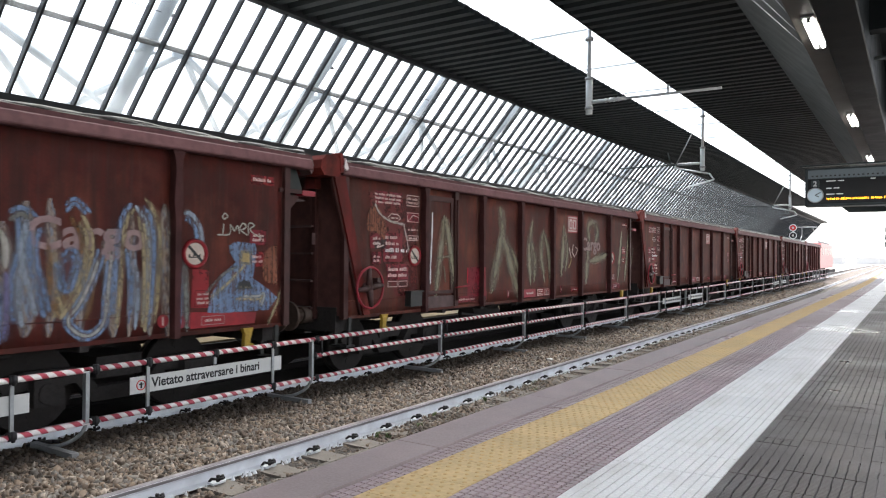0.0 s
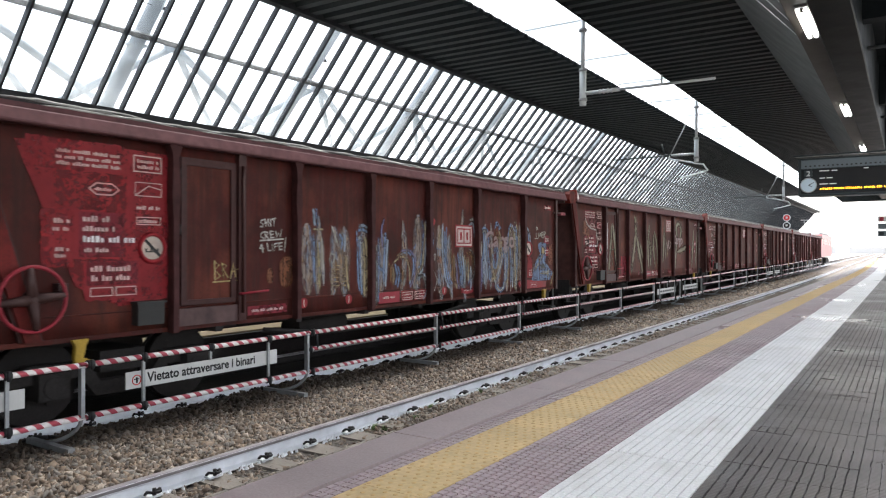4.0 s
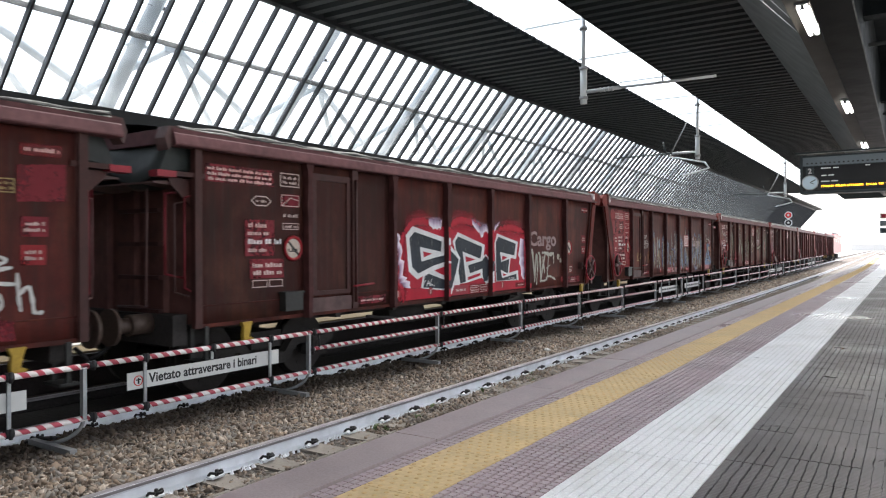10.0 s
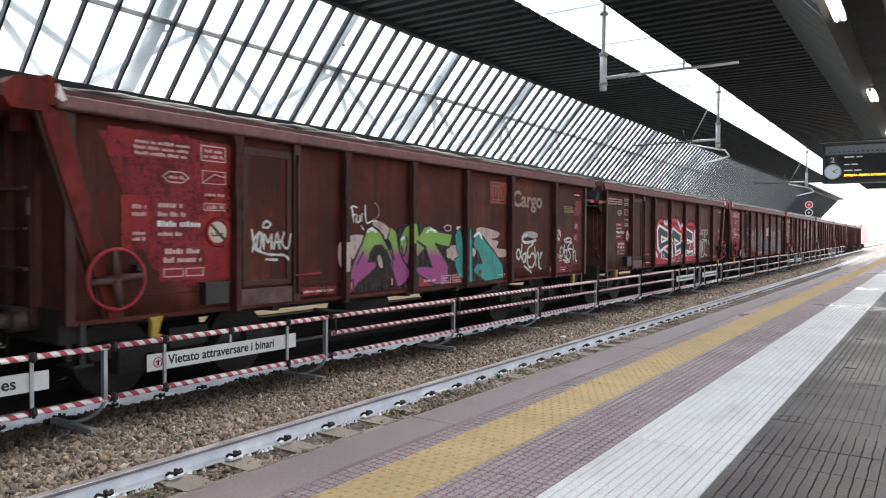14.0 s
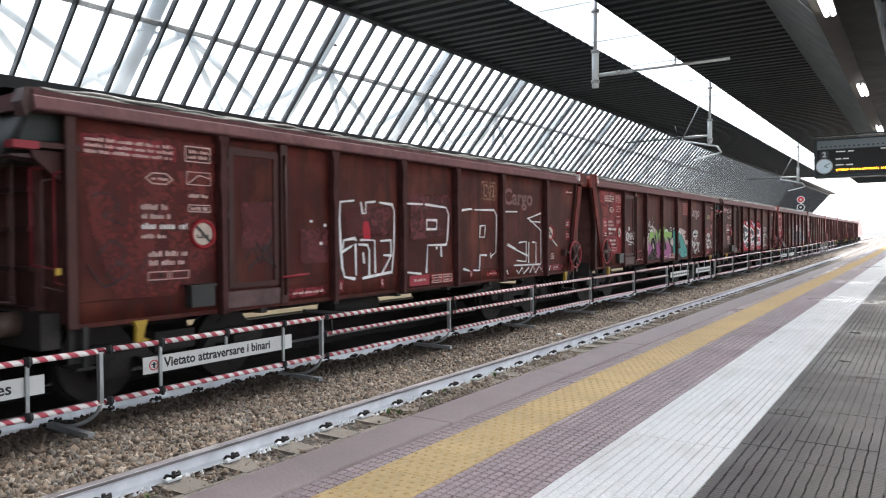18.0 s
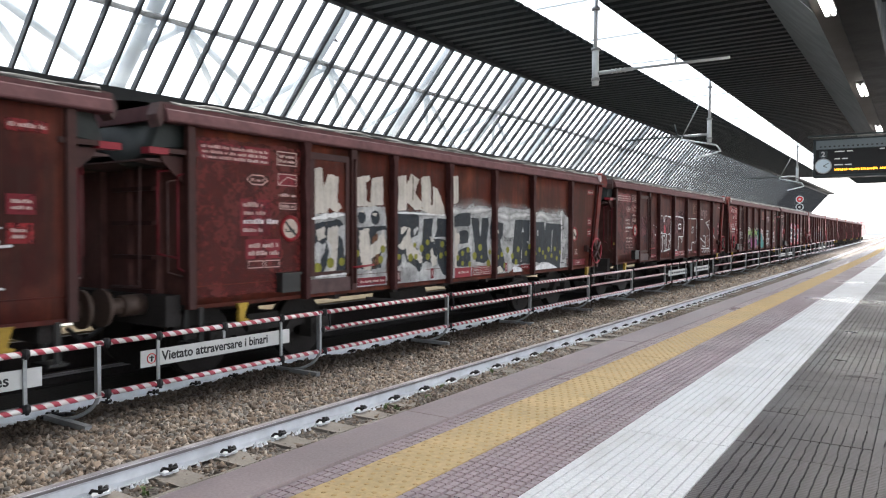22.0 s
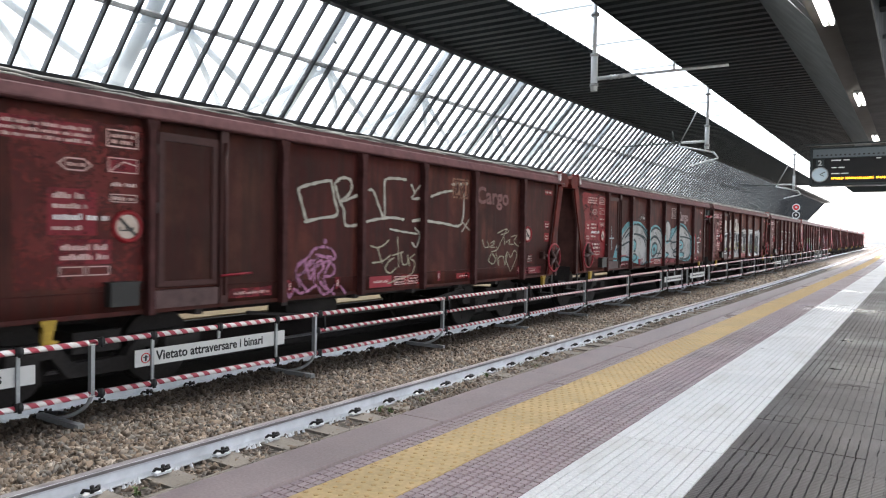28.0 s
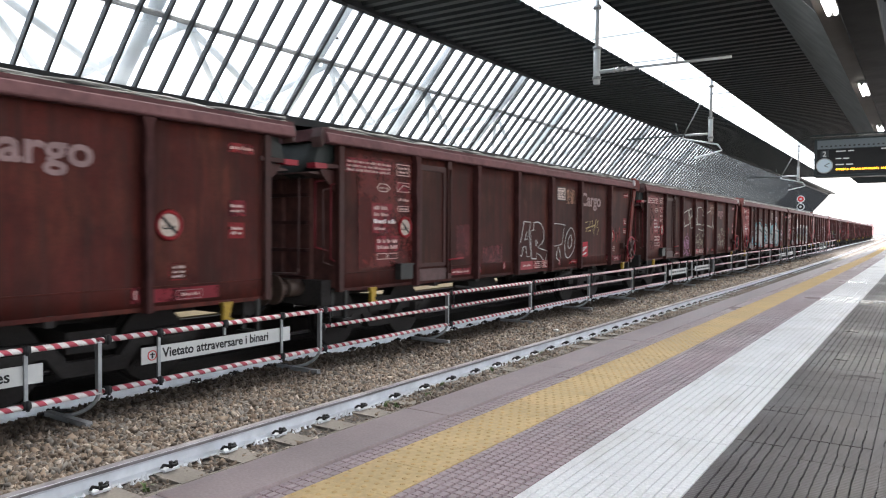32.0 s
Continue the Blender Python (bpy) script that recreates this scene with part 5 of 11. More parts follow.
    for x in np.linspace(-1.38, 1.38, 13):
        droop = 0.02 * math.sin(x * 5.1)
        edge = 1.0 if abs(x) < 1.3 else 0.9
        rows.append([b.verts.new((x, yb + dy * pe * edge, TOP + dz + droop * k)) for k, (dy, dz) in enumerate(((-0.2, 0.26), (0.05, 0.25), (0.2, 0.21), (0.3, 0.06), (0.39, -0.13), (0.47, -0.33), (0.46, -0.37), (0.0, -0.33), (-0.2, -0.2)))])
    for a, c in zip(rows, rows[1:]):
        for k in range(8):
            b.faces.new((a[k], a[k + 1], c[k + 1], c[k])).smooth = True
    b.faces.new(rows[0])
    b.faces.new(rows[-1][::-1])
    hood = part("end_hood", b, "tarp", w, "dark green-grey tarpaulin hood")
    b = bmesh.new()
    tube(b, [(x, yb + 0.19 * pe, TOP + 0.225 + 0.015 * math.sin(x * 7)) for x in np.linspace(-1.38, 1.42, 18)], 0.022, 8)
    part("rolled_edge", b, "tarpedge", hood, "dirty white rolled edge of the hood")
    b = bmesh.new()
    prism(b, [(yb, TOP - 0.37), (yb + 0.5 * pe, TOP - 0.41), (yb + 0.5 * pe, TOP - 0.43), (yb, TOP - 0.46)], -1.35, SIDE - 0.12)
    part("end_shelf", b, "scuffed", w)
    b = bmesh.new()
    box(b, SIDE - 0.1, SIDE + 0.03, min(yb - 0.12 * pe, yb + 0.34 * pe), max(yb - 0.12 * pe, yb + 0.34 * pe), TOP - 0.345, TOP - 0.29)
    soften(b, 0.01)
    arm = part("end_bracket", b, "post", w)
    b = bmesh.new()
    box(b, SIDE - 0.12, SIDE + 0.04, min(yb + 0.3 * pe, yb + 0.55 * pe), max(yb + 0.3 * pe, yb + 0.55 * pe), TOP - 0.365, TOP - 0.29)
    soften(b, 0.012)
    part("bracket_tip", b, "redpaint", arm, "faded red bracket tip")
    b = bmesh.new()
    prism(b, [(yb, TOP - 0.36), (yb + 0.34 * pe, TOP - 0.36), (yb + 0.3 * pe, TOP - 0.44), (yb + 0.1 * pe, TOP - 0.62), (yb, TOP - 0.7)], SIDE - 0.1, SIDE - 0.07)
    part("gusset", b, "post", arm)
    for dx, dy, lo, hi, r, mat in ((0.06, 0.12, 0.45, 0.55, 0.011, "railred"), (0.14, 0.2, 0.4, 0.62, 0.01, "scuffed"), (0.24, 0.26, 0.62, 0.5, 0.013, "railred")):
        b = bmesh.new()
        bend(b, [(SIDE - dx, yb, TOP - hi), (SIDE - dx, yb + dy * pe, TOP - hi - 0.04), (SIDE - dx, yb + dy * pe, SILL + lo), (SIDE - dx, yb, SILL + lo - 0.06)], r)
        part("grab_rail", b, mat, w, "red grab rail" if mat == "railred" else "")
    b = bmesh.new()
    bend(b, [(0.95, yb + 0.3 * pe, TOP - 0.42), (0.95, yb + 0.32 * pe, SILL + 0.3), (0.9, yb + 0.28 * pe, SILL + 0.22), (0.3, yb + 0.28 * pe, SILL + 0.2)], 0.016)
    part("hoop", b, "scuffed", w)
    for k in range(4):
        b = bmesh.new()
        z = SILL + 0.12 + k * 0.42
        box(b, 0.1, 0.95, min(yb + 0.08 * pe, yb + 0.15 * pe), max(yb + 0.08 * pe, yb + 0.15 * pe), z, z + 0.05)
        part("ladder_rung", b, "post", w)
    # strutted end: pressed leaning strut, hand wheel, rail, ladder
    se = -pe
    ys = front if se > 0 else rear
    t0, t1, l0, l1 = (6.54, 6.84, 6.03, 6.28) if se > 0 else (-6.68, -6.37, -5.97, -5.74)
    for o0, o1, dx in ((0.0, 0.0, 0.05), (0.035, -0.035, 0.085)):
        b = bmesh.new()
        prism(b, [(t0 + o0, TOP + 0.02), (t1 + o1, TOP + 0.02), (l1 + o1, SILL), (l0 + o0, SILL)], SIDE, SIDE + dx)
        soften(b, 0.012)
        part("end_strut" if dx > 0.06 else "strut_flange", b, "redbrown" if dx > 0.06 else "post", w, "leaning pressed-steel end strut" if dx > 0.06 else "")
    hw_y, hw_z = (6.13, 0.77 - RAIL) if se > 0 else (-5.91, 0.8 - RAIL)
    b = bmesh.new()
    ring(b, (SIDE + 0.19, hw_y, hw_z), "x", 0.315, 0.02, 32, 8)
    hand = part("hand_wheel", b, "redpaint", w, "faded red brake hand wheel")
    for k in range(4):
        a = math.pi / 2 * k + (0.75 if se > 0 else 0.1)
        b = bmesh.new()
        rod(b, (SIDE + 0.17, hw_y, hw_z), (SIDE + 0.19, hw_y + 0.305 * math.cos(a), hw_z + 0.305 * math.sin(a)), 0.06, 8, 0.032)
        part("spoke", b, "spoke", hand)
    b = bmesh.new()
    rod(b, (SIDE, hw_y, hw_z), (SIDE + 0.2, hw_y, hw_z), 0.075, 12)
    rod(b, (SIDE + 0.2, hw_y, hw_z), (SIDE + 0.23, hw_y, hw_z), 0.03, 6)
    part("hub", b, "spoke", hand)
    b = bmesh.new()
    rod(b, (SIDE + 0.05, hw_y - 0.3 * se, hw_z + 0.05), (SIDE + 0.16, hw_y - 0.3 * se, hw_z + 0.05), 0.03, 8)
    box(b, SIDE, SIDE + 0.1, hw_y - 0.34 * se - 0.05, hw_y - 0.34 * se + 0.05, hw_z - 0.02, hw_z + 0.14)
    soften(b, 0.008)
    part("brake_pawl", b, "spoke", w)
    for dx, dy, r, mat, hi in ((0.0, 0.12, 0.014, "railred", TOP - 0.75), (0.16, 0.2, 0.016, "redpaint", TOP - 1.0)) if se > 0 else ():
        b = bmesh.new()
        bend(b, [(SIDE - dx, ys, hi + 0.03), (SIDE - dx, ys + dy * se, hi), (SIDE - dx, ys + dy * se, SILL + 0.45), (SIDE - dx, ys, SILL + 0.4)], r)
        part("grab_rail", b, mat, w, "thin red grab rail")
    b = bmesh.new()
    for x in (0.05, 1.0):
        box(b, x - 0.035, x + 0.035, min(ys + 0.1 * se, ys + 0.16 * se), max(ys + 0.1 * se, ys + 0.16 * se), SILL - 0.05, TOP - 0.02)
    part("ladder_post", b, "post", w)
    for z in (0.5, 0.92, 1.34, 1.76):
        b = bmesh.new()
        box(b, 0.05, 1.0, min(ys + 0.1 * se, ys + 0.2 * se), max(ys + 0.1 * se, ys + 0.2 * se), z - RAIL - 0.03, z - RAIL)
        part("ladder_step", b, "scuffed", w)
    b = bmesh.new()
    box(b, 0.985, 1.04, min(ys + 0.162 * se, ys + 0.17 * se), max(ys + 0.162 * se, ys + 0.17 * se), 1.46 - RAIL, 1.64 - RAIL)
    soften(b, 0.006)
    part("label_plate", b, "cargo", w, "small pale plate on the ladder")
    # hanging foot steps at both ends
    for y, s in ((front, 1), (rear, -1)):
        b = bmesh.new()
        box(b, SIDE - 0.3, SIDE - 0.26, y - 0.14 * s - 0.03, y - 0.14 * s + 0.03, SILL - 0.45, SILL)
        box(b, SIDE - 0.02, SIDE + 0.02, y - 0.14 * s - 0.03, y - 0.14 * s + 0.03, SILL - 0.45, SILL - 0.03)
        box(b, SIDE - 0.3, SIDE + 0.03, y - 0.14 * s - 0.1, y - 0.14 * s + 0.1, SILL - 0.48, SILL - 0.45)
        part("foot_step", b, "boxgrey", w, "grey hanging foot step")
    # door with frame and hinges
    dz0, dz1 = 0.62 - RAIL, 2.38 - RAIL
    b = bmesh.new()
    for y0, y1, z0, z1 in ((-4.14, -4.06, dz0, dz1), (-3.4, -3.32, dz0, dz1), (-4.06, -3.4, dz1 - 0.09, dz1), (-4.06, -3.4, dz0, dz0 + 0.06)):
        box(b, SIDE, SIDE + 0.045, y0, y1, z0, z1)
    soften(b, 0.006)
    part("door_frame", b, "post", w)
    b = bmesh.new()
    box(b, SIDE - 0.01, SIDE + 0.022, -4.06, -3.4, dz0 + 0.06, dz1 - 0.09)
    soften(b, 0.008)
    door = part("door", b, "brown", w)
    for z in (dz1 - 0.2, dz0 + 0.9):
        b = bmesh.new()
        rod(b, (SIDE + 0.05, -4.17, z - 0.06), (SIDE + 0.05, -4.17, z + 0.06), 0.022, 8)
        part("hinge", b, "under", door)
    b = bmesh.new()
    box(b, SIDE, SIDE + 0.075, -3.3, -3.18, SILL, TOP)
    rod(b, (SIDE + 0.09, -3.24, SILL + 0.1), (SIDE + 0.09, -3.24, TOP - 0.15), 0.02)
    soften(b, 0.008)
    part("door_post", b, "post", w)
    b = bmesh.new()
    rod(b, (SIDE + 0.1, -3.3, 0.72 - RAIL), (SIDE + 0.1, -2.82, 0.74 - RAIL), 0.016)
    part("latch_lever", b, "redpaint", w, "red latch lever")
    b = bmesh.new()
    box(b, SIDE + 0.003, SIDE + 0.05, -4.18, -3.3, SILL, 0.58 - RAIL)
    soften(b, 0.01)
    part("door_sill", b, "scuffed", w, "scuffed plate under the door")
    b = bmesh.new()
    box(b, SIDE - 0.02, SIDE + 0.12, -4.75, -4.42, 0.44 - RAIL, 0.68 - RAIL)
    box(b, SIDE - 0.02, SIDE + 0.14, -4.77, -4.4, 0.68 - RAIL, 0.705 - RAIL)
    soften(b, 0.012)
    part("tool_box", b, "boxgrey", w, "grey tool box")
    for y in (5.9, -5.36):
        b = bmesh.new()
        prism(b, [(y - 0.085, 0.35 - RAIL), (y + 0.085, 0.35 - RAIL), (y + 0.06, 0.28 - RAIL), (y + 0.03, 0.16 - RAIL), (y + 0.1, 0.13 - RAIL), (y + 0.06, 0.09 - RAIL), (y - 0.05, 0.09 - RAIL), (y - 0.06, 0.16 - RAIL), (y - 0.05, 0.28 - RAIL)], SIDE - 0.01, SIDE + 0.05)
        soften(b, 0.01)
        part("tow_hook", b, "yellow", w, "yellow towing hook")
    # underframe
    b = bmesh.new()
    box(b, -0.35, 0.35, -6.3, 6.5, 0.75, 1.05)
    part("centre_sill", b, "under", w)
    for y in (-6.35, 6.3):
        b = bmesh.new()
        box(b, -1.35, 1.35, y, y + 0.2, 0.75, 1.12)
        part("headstock", b, "under", w)
    for y in (-3.6, -2.2, -0.7, 0.8, 2.3, 3.7):
        b = bmesh.new()
        box(b, -SIDE, SIDE, y, y + 0.1, 0.88, 1.0)
        part("cross_member", b, "under", w)
    b = bmesh.new()
    rod(b, (0.75, -1.6, 0.72), (0.75, -0.5, 0.72), 0.2, 14)
    part("air_tank", b, "under", w)
    b = bmesh.new()
    bend(b, [(1.25, -2.6, 0.8), (1.2, -1.2, 0.62), (1.2, 1.2, 0.62), (1.25, 2.8, 0.8)], 0.03)
    bend(b, [(1.3, -3.1, 0.92), (1.3, 3.1, 0.9)], 0.025)
    part("brake_rod", b, "under", w)
    for y, s in ((6.5, 1), (-6.35, -1)):
        for x in (-0.875, 0.875):
            b = bmesh.new()
            rod(b, (x, y, 1.0), (x, y + 0.28 * s, 1.0), 0.13, 16)
            rod(b, (x, y + 0.2 * s, 1.0), (x, y + 0.5 * s, 1.0), 0.095, 16)
            rod(b, (x, y + 0.48 * s, 1.0), (x, y + 0.53 * s, 1.0), 0.22, 24)
            part("buffer", b, "buffer", w)
        b = bmesh.new()
        bend(b, [(0, y, 0.98), (0, y + 0.3 * s, 0.95), (0, y + 0.55 * s, 0.82)], 0.05)
        part("coupling", b, "under", w)
        b = bmesh.new()
        bend(b, [(0.35, y, 0.9), (0.37, y + 0.2 * s, 0.7), (0.3, y + 0.42 * s, 0.55), (0.2, y + 0.55 * s, 0.72)], 0.028)
        part("brake_hose", b, "clamp", w)
    # bogies with turning wheelsets
    for yc in (-4.55, 4.45):
        b = bmesh.new()
        for x in (-1.0, 1.0):
            prism(b, [(yc - 1.35, 0.58), (yc - 1.1, 0.68), (yc - 0.5, 0.66), (yc - 0.3, 0.42), (yc + 0.3, 0.42), (yc + 0.5, 0.66), (yc + 1.1, 0.68), (yc + 1.35, 0.58), (yc + 1.3, 0.48), (yc + 0.55, 0.5), (yc + 0.36, 0.26), (yc - 0.36, 0.26), (yc - 0.55, 0.5), (yc - 1.3, 0.48)], x - 0.07, x + 0.07)
        box(b, -1.0, 1.0, yc - 0.28, yc + 0.28, 0.5, 0.74)
        bogie = part("bogie", b, "under", w, "sooty bogie")
        for dy in (-0.9, 0.9):
            for x in (-1.08, 1.08):
                b = bmesh.new()
                box(b, x - 0.12, x + 0.12, yc + dy - 0.16, yc + dy + 0.16, 0.32, 0.6)
                rod(b, (x - 0.14, yc + dy, 0.45), (x + 0.14, yc + dy, 0.45), 0.12, 14)
                soften(b, 0.01)
                part("axle_box", b, "under", bogie)
            b = bmesh.new()
            for x in (-1, 1):
                rod(b, (0.68 * x, 0, 0), (0.815 * x, 0, 0), HW, 32)
                rod(b, (0.65 * x, 0, 0), (0.69 * x, 0, 0), HW + 0.025, 32)
                rod(b, (0.8 * x, 0.0, 0.0), (0.85 * x, 0, 0), 0.16, 16)
                for k in range(4):
                    a = k * math.pi / 2
                    rod(b, (0.815 * x, 0.29 * math.cos(a), 0.29 * math.sin(a)), (0.822 * x, 0.29 * math.cos(a), 0.29 * math.sin(a)), 0.05, 10)
            rod(b, (-1.0, 0, 0), (1.0, 0, 0), 0.08, 12)
            part("wheelset", b, "wheel", bogie, at=pose(0, yc + dy, HW))
    return w


BASE = {True: wagon_base(True), False: wagon_base(False)}
STRUT_FRONT = {2: True, 4: True, 5: True, 7: True, 8: True}
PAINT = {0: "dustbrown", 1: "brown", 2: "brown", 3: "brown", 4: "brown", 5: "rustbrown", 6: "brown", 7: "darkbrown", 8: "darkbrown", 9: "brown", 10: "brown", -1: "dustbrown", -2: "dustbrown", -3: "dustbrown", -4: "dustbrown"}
LABEL = {0: "dusty brown freight wagon with faded pale graffiti", 1: "brown freight wagon with faded blue and white graffiti", 2: "brown freight wagon with black and white letters sprayed on red",
         3: "brown freight wagon with green, purple and turquoise graffiti", 4: "brown freight wagon with white outlined square letters", 5: "rusty freight wagon with white and black graffiti and yellow dots",
         6: "brown freight wagon with grey and turquoise bubble graffiti", 7: "brown freight wagon with white scrawls and a pink tag", 8: "brown freight wagon with thin white outlined letters"}
PITCH_W = 14.1
WAGONS = {}
used = {True: 0, False: 0}


def start_y(n):
    """Where wagon n's middle stands at the clip's start."""
    return 0.38 - PITCH_W * (n - 1)


for n in range(-4, 11):
    sf = STRUT_FRONT.get(n, False)
    m = pose(FAR, start_y(n), RAIL)
    if used[sf]:
        w = copy_thing(BASE[sf], m)
    else:
        w = BASE[sf]
        w.matrix_basis = m
        used[sf] = 1
    WAGONS[n] = w
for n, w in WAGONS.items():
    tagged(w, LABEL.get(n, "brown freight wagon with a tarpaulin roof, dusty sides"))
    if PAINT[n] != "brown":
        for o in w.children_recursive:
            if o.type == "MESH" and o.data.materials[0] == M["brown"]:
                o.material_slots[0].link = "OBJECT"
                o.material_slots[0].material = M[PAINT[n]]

# darker brown for rear sheets and doors of some wagons
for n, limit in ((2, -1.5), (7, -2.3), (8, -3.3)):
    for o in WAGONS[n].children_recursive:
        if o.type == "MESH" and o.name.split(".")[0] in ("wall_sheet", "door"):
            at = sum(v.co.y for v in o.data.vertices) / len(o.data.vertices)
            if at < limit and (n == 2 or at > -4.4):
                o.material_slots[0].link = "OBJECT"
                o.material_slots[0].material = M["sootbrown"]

# ---- lettering and graffiti on the wagon sides ----
def thin_out(t, color, keep, rough=0.6):
    """Paint that is gone where keep is 0, so that what lies below shows."""
    t.put(t.b, "Specular_IOR_Level", 0.2)
    t.end(color, rough)
    gone = t.n("BsdfTransparent")
    t.put(t.t.nodes["Material Output"], "Surface", t.n("MixShader", Fac=keep, i1=gone.outputs[0], i2=t.b.outputs[0]).outputs[0])
    return t.m


def spray_paint(name, color, worn, lo=0.45, soft=0.35, runs=True):
    """Sprayed paint with soft edges, worn off in flecks and runs."""
    t = Tree(name)
    v = t.coords((1, 1, 1), 9)
    a = t.noise(16, v, 6, 0.75)
    run = t.noise(1.0, t.coords((5, 22, 1.3) if runs else (2.2, 2.2, 1.7), 5), 5, 0.65)
    c = t.mix(t.ramp(t.noise(3, v, 4), 0.3, 0.75), color, tuple(0.72 * x for x in color))
    off = t.math("MULTIPLY", t.ramp(t.math("ADD", t.math("MULTIPLY", a, 0.45), t.math("MULTIPLY", run, 0.55)), lo, 0.64), worn)
    side = t.math("ABSOLUTE", t.n("SeparateXYZ", Vector=t.n("UVMap").outputs[0]).outputs[1])
    edge = t.ramp(t.math("ADD", t.math("SUBTRACT", 1.0, side), t.math("MULTIPLY", t.math("SUBTRACT", a, 0.5), 0.6)), 0.0, soft)
    return thin_out(t, c, t.math("MULTIPLY", edge, t.math("SUBTRACT", 1.0, off)))


def streak_paint(name, a, b, c, gone):
    """A broad brushed stroke: colours in streaks along it, ragged sides, much of it worn away."""
    t = Tree(name)
    uv = t.n("UVMap").outputs[0]
    r = t.math("MULTIPLY", t.n("ObjectInfo").outputs["Random"], 40.0)
    q = t.n("SeparateXYZ", Vector=uv)
    def lane(along, across, shift):
        p = t.n("CombineXYZ", X=t.math("MULTIPLY", q.outputs[0], along), Y=t.math("MULTIPLY", q.outputs[1], across), Z=t.math("ADD", r, shift))
        return t.noise(1.0, p.outputs[0], 4, 0.6)
    k1, k2, k3 = lane(0.4, 2.4, 0.0), lane(0.6, 3.4, 5.0), lane(0.9, 8.0, 9.0)
    col = t.mix(t.ramp(k1, 0.5, 0.58), a, b)
    col = t.mix(t.ramp(k2, 0.55, 0.63), col, c)
    col = t.mix(t.math("MULTIPLY", t.ramp(k3, 0.45, 0.7), 0.6), col, tuple(0.45 * x for x in a))
    side = t.math("SUBTRACT", 1.0, t.math("ABSOLUTE", q.outputs[1]))
    edge = t.ramp(t.math("ADD", side, t.math("MULTIPLY", t.math("SUBTRACT", k3, 0.5), 1.6)), 0.05, 0.5)
    fleck = t.noise(22, t.coords((1, 1, 0.5), 9), 5, 0.7)
    run = t.noise(1.0, t.coords((5, 14, 1.2), 5), 4, 0.6)
    left = t.math("SUBTRACT", 1.0, t.ramp(t.math("ADD", t.math("MULTIPLY", k3, 0.45), t.math("ADD", t.math("MULTIPLY", fleck, 0.3), t.math("MULTIPLY", run, 0.25))), gone, gone + 0.16))
    return thin_out(t, col, t.math("MULTIPLY", edge, left))


for key, color, worn in (("gorange", (0.16, 0.06, 0.03), 0.8),
                         ("gcream", (0.24, 0.2, 0.13), 1.0), ("gwhite", (0.78, 0.775, 0.77), 0.4), ("gred", (0.4, 0.011, 0.03), 0.12), ("gredmist", (0.4, 0.011, 0.03), 0.25), ("gred2", (0.21, 0.014, 0.018), 0.6), ("gnewred", (0.105, 0.0145, 0.0125), 0.6), ("gnewred3", (0.17, 0.013, 0.015), 0.5), ("gblack", (0.018, 0.02, 0.024), 0.1), ("gtag", (0.5, 0.47, 0.43), 0.8), ("gcream2", (0.48, 0.38, 0.35), 0.45), ("gteal", (0.05, 0.29, 0.26), 0.35), ("ggrey", (0.34, 0.33, 0.32), 0.75), ("ggrey3", (0.36, 0.36, 0.355), 0.45),
                         ("gcream3", (0.58, 0.53, 0.47), 0.3), ("gnavy", (0.025, 0.032, 0.042), 0.25), ("gyelgreen", (0.25, 0.24, 0.03), 0.45), ("gaqua", (0.13, 0.33, 0.365), 0.55), ("gaqua2", (0.5, 0.62, 0.65), 0.4),
                         ("gpale", (0.4, 0.38, 0.35), 0.65), ("gpink", (0.34, 0.15, 0.25), 0.75), ("gsplash", (0.4, 0.38, 0.37), 1.0), ("gshade", (0.028, 0.02, 0.02), 0.85), ("gochre2", (0.4, 0.3, 0.14), 0.6), ("gochre3", (0.14, 0.06, 0.03), 0.6)):
    M[key] = spray_paint("spray_" + key[1:], color, worn, 0.36 if worn > 0.91 else 0.45, 0.95 if key in ("gsplash", "gredmist") else 0.35, key not in ("gred2", "gnewred", "gnewred3", "gsplash", "ggrey3", "gaqua"))

t = Tree("spray_green_to_purple")
z = t.n("SeparateXYZ", Vector=t.n("TexCoord").outputs["Object"]).outputs[2]
h = t.math("ADD", z, t.math("MULTIPLY", t.noise(4, t.coords(), 3), 0.2))
M["gfadegreen"] = thin_out(t, t.mix(t.ramp(h, 1.62, 1.86), (0.25, 0.055, 0.17), t.mix(t.noise(5, t.coords(), 4), (0.12, 0.26, 0.045), (0.24, 0.36, 0.09))), t.ramp(t.noise(20, t.coords(), 5, 0.7), 0.2, 0.36))
t = Tree("dappled_white_and_grey_spray")
v = t.coords((1, 1, 1), 9)
big, mid, speck = t.noise(3.2, v, 4, 0.6), t.noise(9, v, 4, 0.65), t.noise(26, v, 3, 0.6)
c = t.mix(t.ramp(big, 0.36, 0.62), (0.5, 0.495, 0.49), (0.22, 0.22, 0.215))
c = t.mix(t.math("MULTIPLY", t.ramp(mid, 0.5, 0.7), 0.55), c, (0.2, 0.2, 0.205))
c = t.mix(t.math("MULTIPLY", t.ramp(speck, 0.62, 0.7), 0.85), c, (0.05, 0.05, 0.055))
M["gdapple"] = thin_out(t, c, t.math("SUBTRACT", 1.0, t.math("MULTIPLY", t.ramp(t.noise(1.0, t.coords((6, 18, 2), 5), 5, 0.7), 0.56, 0.7), 0.55)))
M["wash"] = streak_paint("faint_worn_pale_wash", (0.24, 0.19, 0.16), (0.15, 0.18, 0.24), (0.28, 0.17, 0.09), 0.46)

